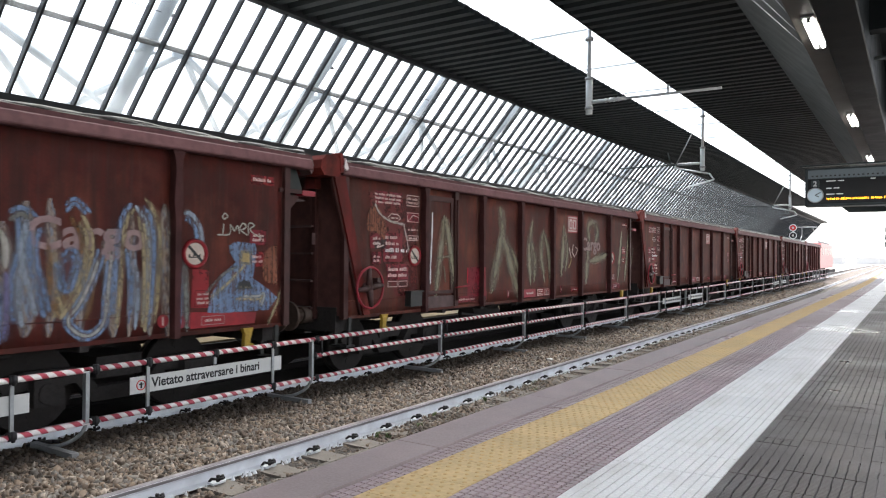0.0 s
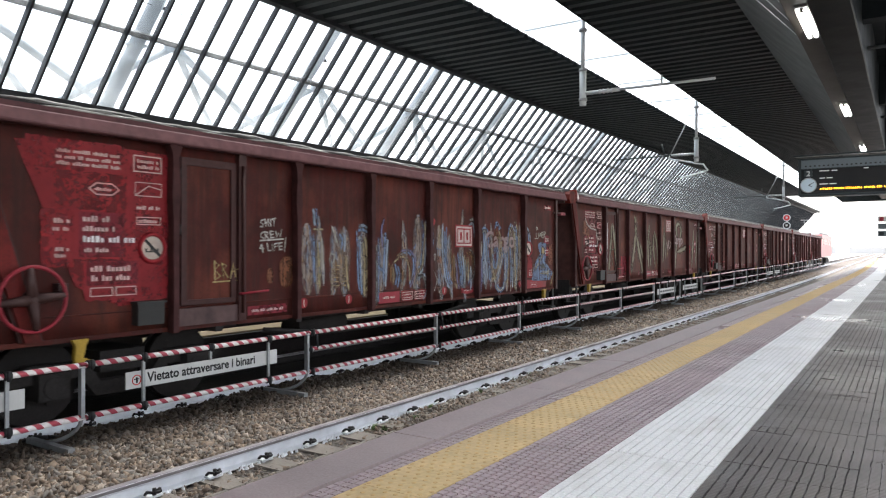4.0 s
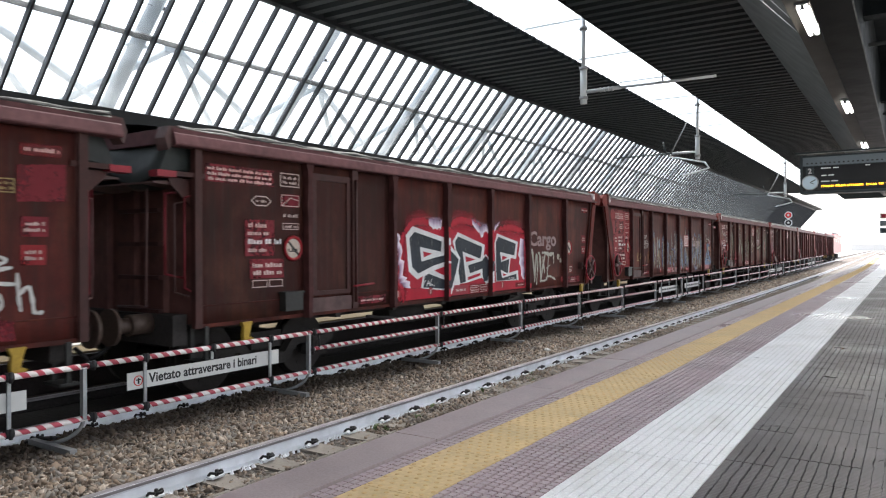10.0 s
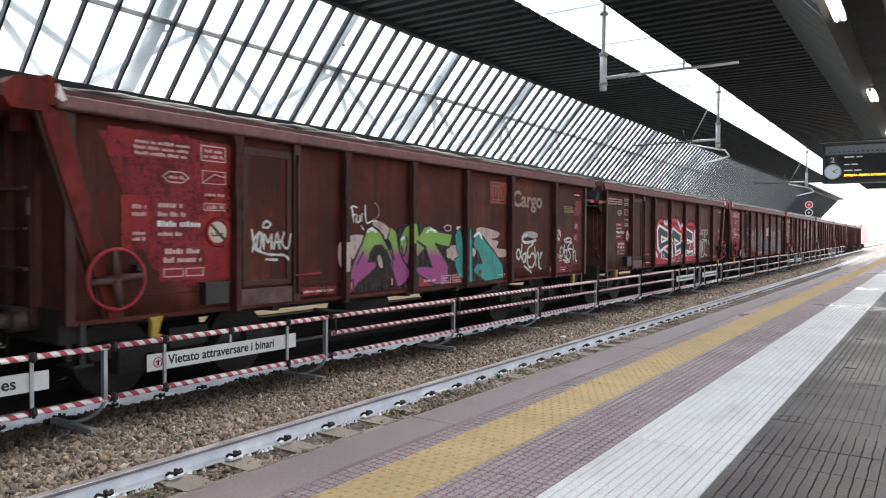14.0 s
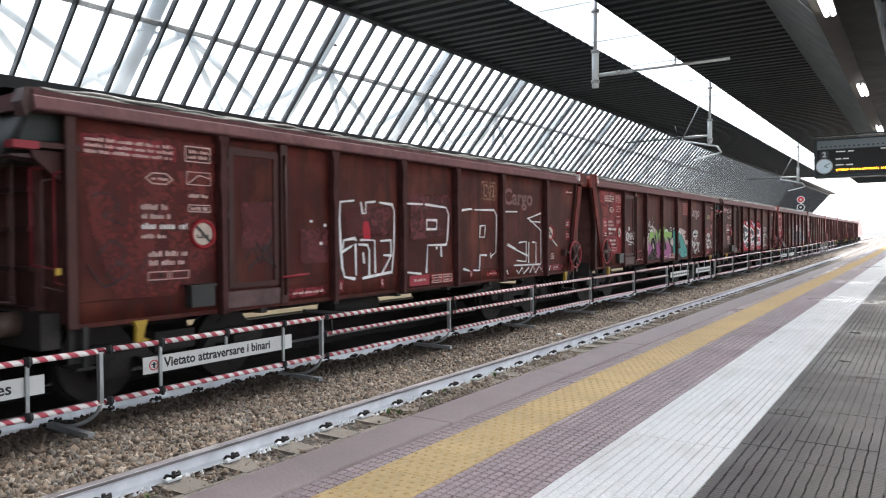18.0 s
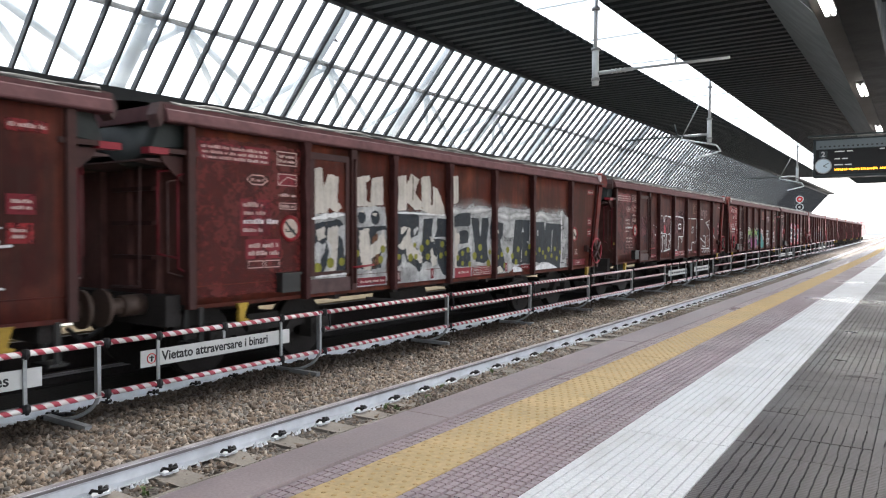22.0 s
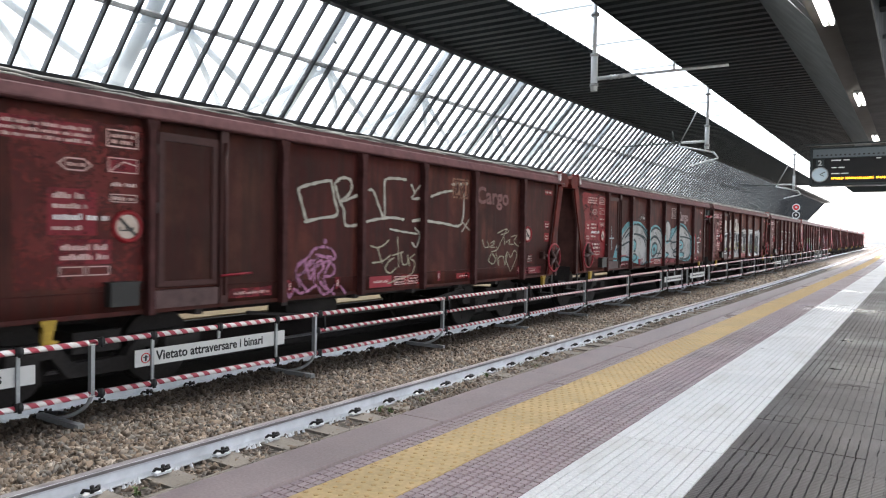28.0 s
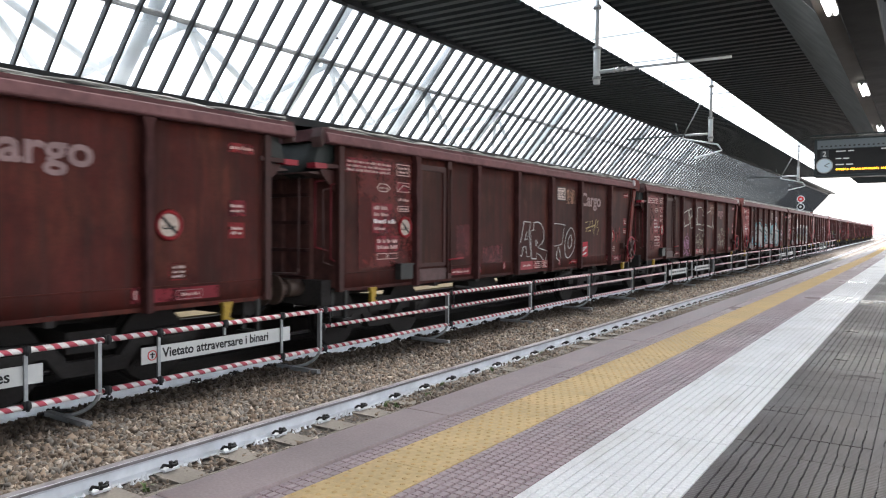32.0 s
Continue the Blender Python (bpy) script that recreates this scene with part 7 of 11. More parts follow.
spray(1, "wash", 0, 0.430988, [(0.77, 1.9), (0.74, 1.12), (0.69, 0.42)])
spray(1, "wash", 0, 0.432121, [(1.44, 1.73), (1.49, 1.11), (1.51, 0.36)])
spray(1, "wash", 0, 0.323931, [(1.8, 1.56), (1.73, 1.1), (1.88, 0.34)])
spray(1, "wash", 0, 0.270322, [(2.28, 2.06), (2.22, 1.1), (2.37, 0.3)])
patch(1, "gorange", 1, [(-2.52, 1.13), (-2.31, 1.16), (-2.29, 0.82), (-2.5, 0.79)], True)
patch(1, "gorange", 1, [(-2.75, 1.01), (-2.66, 1.01), (-2.66, 0.84), (-2.75, 0.85)], True)
# dusty wagon with pale ghost letters
spray(0, "gghost", 1, 0.351, [(-3.59, 2.06), (-3.66, 1.65), (-3.78, 1.13), (-3.88, 0.57)])
spray(0, "gghost", 1, 0.351, [(-3.57, 2.02), (-3.46, 1.55), (-3.32, 1.02), (-3.2, 0.6)])
spray(0, "gghost", 1, 0.2457, [(-3.85, 1.26), (-3.33, 1.32)])
spray(0, "gghost", 1, 0.2808, [(-3.61, 1.13), (-3.55, 0.82)])
spray(0, "gghost", 1, 0.5265, [(-1.46, 2.36), (-1.38, 2.07), (-1.35, 1.71)])
spray(0, "gghost", 1, 0.5265, [(-1.35, 1.83), (-1.56, 1.24), (-1.83, 0.55)])
spray(0, "gghost", 1, 0.5265, [(-1.35, 1.89), (-1.07, 1.3), (-0.75, 0.75), (-0.48, 0.37)])
spray(0, "gghost", 1, 0.351, [(-0.94, 1.48), (-0.68, 1.12), (-0.41, 0.74)])
spray(0, "gghost", 1, 0.4212, [(0.08, 2.11), (-0.11, 1.49), (-0.04, 0.67)])
spray(0, "gghost", 1, 0.4212, [(-0, 1.69), (0.18, 1.24), (0.12, 0.73)])
spray(0, "gghost", 1, 0.4563, [(0.64, 1.93), (0.5, 1.44), (0.69, 0.71)])
spray(0, "gghost", 1, 0.4212, [(0.67, 1.88), (0.92, 1.38), (1, 0.71)])
spray(0, "gghost", 1, 0.4563, [(1.79, 2.11), (1.73, 1.52), (1.61, 0.83)])
spray(0, "gghost", 1, 0.3159, [(1.86, 1.94), (2, 1.52), (1.87, 0.96)])
spray(0, "gghost", 1, 0.4563, [(3.44, 1.67), (3.35, 2.11), (3.71, 2.25), (4, 2.02), (3.8, 1.7)])
spray(0, "gghost", 1, 0.5265, [(3.44, 1.77), (3.29, 1.25), (3.18, 0.58)])
spray(0, "gghost", 1, 0.4212, [(3.45, 1.22), (4.14, 1.28), (4.87, 1.41)])
spray(0, "gghost", 1, 0.4563, [(5.92, 2.08), (5.74, 1.25), (5.56, 0.59)])
spray(0, "gghost", 1, 0.4563, [(6.52, 2.02), (6.33, 1.25), (6.14, 0.58)])
spray(0, "gghost", 1, 0.351, [(6.94, 1.6), (6.64, 0.74)])
patch(0, "gghost", 1, [(-3.84, 0.54), (-3.28, 0.56), (-3.27, 0.33), (-3.84, 0.3)])
spray(0, "gwhite2", 3, 0.045, [(-4.03, 2.06), (-4.04, 1.64), (-4.07, 1.24), (-4.08, 0.82)])
spray(0, "gochre2", 3, 0.05, [(2.18, 1.39), (2.22, 1.22), (2.08, 1.05)])
spray(0, "letter", 3, 0.05, [(2.11, 1.53), (2.22, 1.3)], False)
spray(0, "letter", 3, 0.05, [(2.35, 1.62), (2.28, 1.44), (2.43, 1.32)], False)
spray(0, "letter", 3, 0.05, [(2.5, 1.56), (2.64, 1.51), (2.5, 1.36)], False)
spray(0, "gorange2", 2, 0.2, [(-1.73, 1.64), (-1.7, 1.35)])
patch(0, "gorange2", 2, [(-5.74, 2.02), (-5.52, 2.09), (-5.31, 1.83), (-5.33, 1.56), (-5.57, 1.69), (-5.77, 1.7)], True)
spray(0, "gpale", 3, 0.05, [(-5.58, 2.12), (-5.46, 1.98), (-5.19, 1.87), (-4.8, 1.83)])
spray(0, "gpale", 3, 0.05, [(-4.82, 1.83), (-4.72, 1.57), (-4.65, 1.33)])
patch(0, "gshade", 2, [(-5.6, 1.54), (-5.3, 1.57), (-5.3, 1.42), (-5.59, 1.4)])
spray(0, "letter", 3, 0.025, [(-5.57, 1.5), (-5.45, 1.49), (-5.54, 1.43), (-5.36, 1.47)])
patch(0, "gnewred", 0, [(-5.75, 2.31), (-4.48, 2.26), (-4.4, 0.64), (-5.02, 0.62), (-5.33, 1.14), (-5.63, 1.77)])
patch(0, "gred", 1, [(-2.76, 1.08), (-2.18, 1.06), (-2.18, 0.79), (-2.76, 0.78)], ragged=0.006)
patch(0, "gplate", 1, [(-2.71, 1.09), (-2.16, 1.09), (-2.15, 0.52), (-2.74, 0.51)])
# wagon with three black letters edged in white on red
patch(2, "gred", 1, [(-2.04, 0.4), (-2.06, 0.69), (-2, 1.06), (-2, 1.29), (-1.96, 1.52), (-1.67, 1.67), (-1.05, 1.69), (-0.56, 1.69), (-0.03, 1.77), (0.71, 1.65), (1.44, 1.67), (2.64, 1.61), (2.76, 0.32), (1.1, 0.35), (-0.56, 0.33)])
spray(2, "gredmist", 1, 0.5, [(-1.92, 0.37), (-1.98, 0.83), (-1.98, 1.29), (-1.87, 1.56)])
spray(2, "gredmist", 1, 0.5, [(-1.87, 1.6), (-1.51, 1.77), (-0.93, 1.72)])
spray(2, "gredmist", 1, 0.5, [(-0.5, 1.72), (-0.03, 1.83), (0.71, 1.74)])
spray(2, "gredmist", 1, 0.5, [(1.44, 1.71), (2.06, 1.73), (2.64, 1.63)])
spray(2, "gredmist", 1, 0.5, [(2.64, 1.51), (2.7, 0.97), (2.72, 0.38)])
spray(1, "gtag", 3, 0.028, [(-2.83, 1.68), (-2.87, 1.67), (-2.88, 1.64), (-2.83, 1.62), (-2.84, 1.59), (-2.88, 1.59)], False)
spray(1, "gtag", 3, 0.028, [(-2.8, 1.69), (-2.79, 1.6)], False)
spray(1, "gtag", 3, 0.028, [(-2.75, 1.69), (-2.74, 1.6)], False)
spray(1, "gtag", 3, 0.028, [(-2.8, 1.64), (-2.74, 1.65)], False)
spray(1, "gtag", 3, 0.028, [(-2.71, 1.69), (-2.7, 1.6)], False)
spray(1, "gtag", 3, 0.028, [(-2.68, 1.69), (-2.61, 1.71)], False)
spray(1, "gtag", 3, 0.028, [(-2.64, 1.69), (-2.64, 1.61)], False)
spray(1, "gtag", 3, 0.028, [(-2.82, 1.52), (-2.87, 1.5), (-2.88, 1.46), (-2.82, 1.43)], False)
spray(1, "gtag", 3, 0.028, [(-2.8, 1.52), (-2.79, 1.43)], False)
spray(1, "gtag", 3, 0.028, [(-2.8, 1.52), (-2.75, 1.51), (-2.75, 1.48), (-2.79, 1.48), (-2.74, 1.43)], False)
spray(1, "gtag", 3, 0.028, [(-2.71, 1.53), (-2.7, 1.44)], False)
spray(1, "gtag", 3, 0.028, [(-2.71, 1.53), (-2.65, 1.53)], False)
spray(1, "gtag", 3, 0.028, [(-2.7, 1.48), (-2.66, 1.49)], False)
spray(1, "gtag", 3, 0.028, [(-2.7, 1.44), (-2.64, 1.45)], False)
spray(1, "gtag", 3, 0.028, [(-2.61, 1.53), (-2.59, 1.45), (-2.56, 1.51), (-2.53, 1.45), (-2.5, 1.55)], False)
spray(1, "gtag", 3, 0.028, [(-2.86, 1.35), (-2.89, 1.3), (-2.82, 1.3)], False)
spray(1, "gtag", 3, 0.028, [(-2.85, 1.34), (-2.84, 1.25)], False)
spray(1, "gtag", 3, 0.028, [(-2.76, 1.36), (-2.75, 1.27), (-2.7, 1.27)], False)
spray(1, "gtag", 3, 0.028, [(-2.67, 1.36), (-2.66, 1.27)], False)
spray(1, "gtag", 3, 0.028, [(-2.63, 1.36), (-2.63, 1.27)], False)
spray(1, "gtag", 3, 0.028, [(-2.63, 1.36), (-2.57, 1.37)], False)
spray(1, "gtag", 3, 0.028, [(-2.63, 1.32), (-2.59, 1.33)], False)
spray(1, "gtag", 3, 0.028, [(-2.55, 1.37), (-2.54, 1.28)], False)
spray(1, "gtag", 3, 0.028, [(-2.55, 1.37), (-2.49, 1.38)], False)
spray(1, "gtag", 3, 0.028, [(-2.54, 1.33), (-2.5, 1.33)], False)
spray(1, "gtag", 3, 0.028, [(-2.54, 1.28), (-2.49, 1.29)], False)
spray(1, "gtag", 3, 0.028, [(-2.42, 1.44), (-2.44, 1.31)], False)
spray(1, "gtag", 3, 0.028, [(-2.45, 1.28), (-2.44, 1.26)], False)
spray(1, "gtag", 3, 0.028, [(-2.9, 1.4), (-2.47, 1.43)], False)
spray(1, "gochre2", 2, 0.03, [(-3.65, 1.14), (-3.64, 0.91)], False)
spray(1, "gochre2", 2, 0.03, [(-3.65, 1.13), (-3.58, 1.09), (-3.64, 1.03), (-3.56, 0.95), (-3.64, 0.91)], False)
spray(1, "gochre2", 2, 0.03, [(-3.53, 1.11), (-3.51, 0.93)], False)
spray(1, "gochre2", 2, 0.03, [(-3.53, 1.1), (-3.46, 1.08), (-3.51, 1.03), (-3.44, 0.93)], False)
spray(1, "gochre2", 2, 0.03, [(-3.42, 0.92), (-3.37, 1.12), (-3.34, 0.94)], False)
spray(1, "gochre2", 2, 0.03, [(-3.41, 1), (-3.35, 1.01)], False)
spray(1, "gochre2", 2, 0.03, [(-3.31, 1.13), (-3.31, 0.94)], False)
spray(1, "gochre2", 2, 0.03, [(-3.24, 1.14), (-3.24, 0.96)], False)
spray(1, "gochre2", 2, 0.03, [(-3.31, 1.03), (-3.24, 1.05)], False)
spray(1, "gochre2", 2, 0.03, [(-3.67, 0.88), (-3.23, 0.89)], False)
# three black letters edged in white on red
patch(2, "gwhite2", 3, [(-1.84, 1.52), (-1.64, 1.68), (-0.58, 1.48), (-0.63, 1.16), (-0.59, 1.02), (-0.97, 0.9), (-1.27, 0.82), (-1.51, 0.75), (-1.76, 0.9)])
patch(2, "gnavy", 4, [(-1.74, 1.47), (-1.58, 1.58), (-0.72, 1.42), (-0.75, 1.23), (-1.06, 1.27), (-1.43, 1.32), (-1.38, 1.07), (-0.99, 1.12), (-0.62, 1.18), (-0.62, 1.04), (-0.99, 0.98), (-1.48, 0.85), (-1.66, 0.97)])
patch(2, "gwhite2", 5, [(-1.43, 1.32), (-1.02, 1.26), (-0.75, 1.21), (-0.66, 1.16), (-0.99, 1.12), (-1.37, 1.06)])
patch(2, "gred", 6, [(-1.34, 1.24), (-1.04, 1.2), (-1.31, 1.13)])
patch(2, "gwhite2", 2, [(-1.32, 0.84), (-0.6, 1.03), (-0.59, 0.51), (-1.39, 0.59)])
patch(2, "gred", 4, [(-0.98, 0.89), (-0.62, 0.96), (-0.62, 0.78)])
patch(2, "gnavy", 4, [(-1.28, 0.8), (-1.16, 0.84), (-0.59, 0.7), (-0.59, 0.54), (-1.32, 0.6)])
patch(2, "gwhite2", 3, [(-0.6, 1.33), (-0.44, 1.36), (-0.08, 1.11), (-0.16, 0.84), (-0.1, 0.59), (-0.3, 0.59), (-0.39, 0.43), (-0.56, 0.38), (-0.59, 0.91)])
patch(2, "gnavy", 4, [(-0.59, 1.23), (-0.42, 1.26), (-0.14, 1.08), (-0.24, 0.83), (-0.36, 0.59), (-0.43, 0.49), (-0.56, 0.42), (-0.59, 0.91)])
patch(2, "gwhite2", 5, [(-0.56, 1.02), (-0.46, 1.05), (-0.5, 0.73), (-0.57, 0.72)])
patch(2, "gwhite2", 3, [(-0.35, 1.42), (-0.17, 1.6), (0.87, 1.36), (0.78, 1.01), (1.12, 1.01), (1.14, 0.6), (0.91, 0.57), (0.75, 0.7), (0.14, 0.62), (-0.16, 0.61), (-0.16, 1.1), (-0.26, 1.24)])
patch(2, "gnavy", 4, [(-0.27, 1.41), (-0.16, 1.52), (0.76, 1.32), (0.69, 1.08), (0.01, 1.23), (0.13, 0.64), (-0.08, 0.62), (-0.15, 0.86), (-0.08, 1.11), (-0.23, 1.26)])
patch(2, "gred", 5, [(0.1, 1.14), (0.5, 1.07), (0.13, 1.02)])
patch(2, "gnavy", 4, [(0.2, 0.96), (0.76, 1.04), (0.8, 1.11), (0.9, 1.13), (1.12, 0.98), (1.04, 0.8), (0.98, 0.64), (0.83, 0.61), (0.77, 0.72), (0.76, 0.88), (0.28, 0.8)])
patch(2, "gred", 4, [(0.19, 0.73), (0.7, 0.8), (0.67, 0.74), (0.19, 0.67)])
spray(2, "gwhite2", 5, 0.05, [(0.78, 1.1), (0.9, 1.16), (1.07, 1.04)], False)
spray(2, "gwhite2", 5, 0.05, [(1.17, 1.1), (1.26, 1.02), (1.18, 0.67)], False)
patch(2, "gwhite2", 3, [(1.27, 1.4), (1.38, 1.6), (2.32, 1.43), (2.24, 1.05), (1.98, 1.08), (1.9, 0.76), (2.32, 0.81), (2.35, 0.59), (1.33, 0.6)])
patch(2, "gnavy", 4, [(1.32, 1.41), (1.43, 1.53), (2.22, 1.39), (2.15, 1.13), (1.5, 1.21), (1.56, 1), (1.92, 1.06), (1.84, 0.75), (1.52, 0.84), (1.6, 0.66), (2.24, 0.73), (2.26, 0.6), (1.34, 0.61)])
patch(2, "gred", 5, [(1.59, 1.13), (1.84, 1.1), (1.6, 1.03)])
patch(2, "gred", 5, [(1.62, 0.76), (1.81, 0.72), (1.63, 0.7)])
patch(2, "gred", 4, [(2.03, 1.04), (2.36, 1.01), (2.32, 0.82), (1.95, 0.78)])
spray(2, "gwhite", 7, 0.028, [(-1.29, 0.69), (-1.26, 0.72)], False)
spray(2, "gwhite", 7, 0.028, [(-1.22, 0.63), (-1.16, 0.73), (-1.12, 0.63)], False)
spray(2, "gwhite", 7, 0.028, [(-1.21, 0.66), (-1.13, 0.67)], False)
spray(2, "gwhite", 7, 0.028, [(-1.08, 0.73), (-1.1, 0.63), (-1.04, 0.64)], False)
spray(2, "gwhite", 7, 0.028, [(-1, 0.62), (-0.98, 0.61)], False)
spray(2, "gwhite", 7, 0.025, [(1.76, 0.61), (1.78, 0.61)], False)
spray(2, "gwhite", 7, 0.025, [(1.86, 0.61), (1.9, 0.67), (1.95, 0.6)], False)
spray(2, "gwhite", 7, 0.025, [(1.99, 0.6), (2.01, 0.66), (2.09, 0.63), (2.01, 0.6)], False)
spray(2, "gwhite", 7, 0.025, [(2.11, 0.66), (2.11, 0.6), (2.21, 0.61)], False)
flame(2, [(-2.07, 1.55), (-2.01, 1.51), (-2, 1.45), (-2.03, 1.41), (-1.96, 1.32), (-1.94, 1.25), (-1.99, 1.11), (-1.89, 1.08), (-1.9, 1.03), (-1.94, 0.83), (-1.8, 0.79), (-1.85, 0.75), (-1.72, 0.72), (-1.73, 0.65), (-1.7, 0.6)], [(-2.1, 1.54), (-2.1, 1.26), (-2.09, 0.97), (-2.07, 0.72), (-1.98, 0.64)])
flame(2, [(-1.14, 1.73), (-1.12, 1.7), (-1.05, 1.68), (-1, 1.63), (-0.93, 1.66), (-0.88, 1.63), (-0.8, 1.67), (-0.76, 1.63), (-0.73, 1.72), (-0.71, 1.8)], [(-1.14, 1.86), (-0.93, 1.89), (-0.73, 1.86)])
flame(2, [(-0.59, 1.63), (-0.52, 1.58), (-0.46, 1.58), (-0.42, 1.67)], [(-0.6, 1.8), (-0.51, 1.83), (-0.42, 1.8)])
flame(2, [(0.39, 1.76), (0.47, 1.7), (0.56, 1.64), (0.67, 1.59), (0.72, 1.5), (0.79, 1.52), (0.82, 1.6), (0.92, 1.64), (0.99, 1.59), (1.05, 1.68)], [(0.35, 1.89), (0.62, 1.86), (1.05, 1.79)])
flame(2, [(1.14, 1.53), (1.24, 1.5), (1.27, 1.63), (1.36, 1.72), (1.47, 1.81)], [(1.13, 1.84), (1.3, 1.83), (1.53, 1.89)])
flame(2, [(2.44, 1.51), (2.4, 1.32), (2.33, 1.12), (2.41, 1.08), (2.38, 0.96), (2.46, 0.87), (2.47, 0.71), (2.56, 0.6)], [(2.67, 1.48), (2.69, 1.04), (2.7, 0.6)])
# worn cream tag under it
spray(2, "gtag2", 3, 0.12, [(2.96, 1.22), (3.04, 1.19), (3.16, 0.59)])
spray(2, "gtag2", 3, 0.05, [(2.96, 1.21), (2.94, 0.98)])
spray(2, "gtag2", 3, 0.08, [(3.15, 0.53), (3.24, 1.12)])
spray(2, "gtag2", 3, 0.06, [(3.26, 1.15), (3.32, 0.96), (3.25, 0.46)])
spray(2, "gtag2", 3, 0.1, [(3.34, 1.18), (3.44, 1.09), (3.46, 0.51)])
spray(2, "gtag2", 3, 0.06, [(3.46, 0.51), (3.6, 0.95), (3.72, 1.15)])
spray(2, "gtag2", 3, 0.06, [(3.58, 1.08), (3.6, 0.85), (3.49, 0.57)])
spray(2, "gtag2", 3, 0.07, [(3.57, 1.18), (3.72, 1.16), (3.64, 0.95), (3.68, 0.72)])
spray(2, "gtag2", 3, 0.12, [(3.64, 1.2), (3.95, 1.14), (4.2, 1.17)])
spray(2, "gtag2", 3, 0.05, [(4.18, 1.17), (4.2, 0.93)])
spray(2, "gtag2", 3, 0.06, [(3.91, 1.11), (3.81, 0.55)])
spray(2, "gtag2", 3, 0.1, [(3.79, 0.81), (4.01, 0.89)])
spray(2, "gtag2", 3, 0.06, [(3.45, 0.53), (3.73, 0.53), (3.81, 0.61), (4.03, 0.61), (4.28, 0.53)])
dot(2, "gtag2", 3, 4.46, 1.08, 0.075)
dot(2, "gtag2", 3, 4.6, 0.99, 0.06)
# loops of blue, cream and ochre lines, half worn away
brush(1, "cv", 0.14, [(1.96, 1.22), (1.99, 0.99), (2.03, 0.69), (2.1, 0.51)])
brush(1, "bbp", 0.22, [(2.15, 1.25), (2.21, 1.01), (2.26, 0.78), (2.22, 0.53)])
brush(1, "cg", 0.1, [(2.34, 1.15), (2.34, 0.89), (2.33, 0.61)])
brush(1, "oc", 0.16, [(2.41, 1.22), (2.44, 0.95), (2.42, 0.66)])
brush(1, "bp", 0.2, [(2.48, 1.03), (2.54, 0.77), (2.5, 0.51)])
brush(1, "oog", 0.14, [(2.45, 1.26), (2.63, 1.16), (2.66, 0.88), (2.58, 0.72)])
brush(1, "pg", 0.16, [(2.48, 1.8), (2.62, 1.84), (2.73, 1.72), (2.75, 1.47)])
brush(1, "bbv", 0.2, [(2.9, 1.12), (2.91, 0.75), (2.9, 0.44)])
brush(1, "gw", 0.16, [(2.84, 1.58), (2.92, 1.36), (2.92, 1.14)])
brush(1, "bp", 0.13, [(3.1, 1.63), (3.12, 1.36), (3.05, 0.99), (3.08, 0.6)])
brush(1, "gb", 0.12, [(3, 1.65), (3.1, 1.7), (3.21, 1.64)])
brush(1, "pbb", 0.2, [(3.22, 1.56), (3.17, 1.3), (3.24, 0.98), (3.32, 0.68)])
brush(1, "oc", 0.12, [(3.39, 1.36), (3.41, 1.11), (3.43, 0.85), (3.5, 0.67)])
brush(1, "occ", 0.17, [(3.65, 1.67), (3.76, 1.43), (3.71, 1.1), (3.56, 0.81), (3.44, 0.67)])
brush(1, "bb", 0.12, [(3.49, 1.22), (3.6, 1.3), (3.65, 1.19), (3.57, 0.94), (3.49, 0.99), (3.47, 1.17)])
brush(1, "bwb", 0.12, [(3.92, 1.31), (3.82, 1.03), (3.69, 0.77), (3.57, 0.61), (3.65, 0.48), (3.8, 0.43), (3.95, 0.55), (3.99, 0.83), (4.03, 1.25)])
brush(1, "o", 0.05, [(3.87, 1.1), (3.81, 0.74), (3.75, 0.6)])
brush(1, "cb", 0.13, [(4.07, 0.52), (4.11, 0.96), (4.14, 1.44), (4.19, 1.7), (4.27, 1.8)])
brush(1, "bp", 0.16, [(4.24, 1.36), (4.31, 0.95), (4.28, 0.45)])
brush(1, "pbc", 0.22, [(4.36, 1.88), (4.48, 1.73), (4.55, 1.45), (4.53, 0.95), (4.48, 0.44)])
brush(1, "cc", 0.1, [(4.37, 1.7), (4.44, 1.38), (4.45, 0.81), (4.42, 0.44)])
brush(1, "bb", 0.1, [(3.53, 1.75), (3.63, 1.83), (3.76, 1.72)])
brush(1, "bp", 0.14, [(4.94, 1.72), (5.01, 1.75), (5.14, 1.6), (5.18, 1.29)])
brush(1, "bg", 0.18, [(4.9, 1.56), (4.93, 0.94), (4.95, 0.36)])
brush(1, "g", 0.1, [(4.81, 1.38), (4.84, 0.79), (4.86, 0.39)])
patch(1, "lblue", 2, [(5.61, 1.41), (5.71, 1.46), (6.06, 1.44), (6.04, 1.15), (6, 0.99), (6.25, 0.85), (6.45, 0.72), (6.28, 0.56), (5.5, 0.56), (5.29, 0.58), (5.34, 0.8), (5.56, 1.08), (5.72, 1.2), (5.62, 1.31)])
brush(1, "c", 0.05, [(5.34, 0.77), (5.61, 0.94), (5.89, 1.18)])
brush(1, "g", 0.04, [(5.28, 0.84), (5.53, 1.05), (5.77, 1.15)])
brush(1, "cw", 0.08, [(5.75, 0.75), (6.09, 0.73), (6.18, 0.77), (6.14, 0.65)])
brush(1, "c", 0.05, [(6.28, 0.39), (6.45, 0.69), (6.47, 0.8)])
patch(1, "gcream", 4, [(5.79, 1.35), (5.98, 1.35), (5.98, 1.16), (5.77, 1.17)])
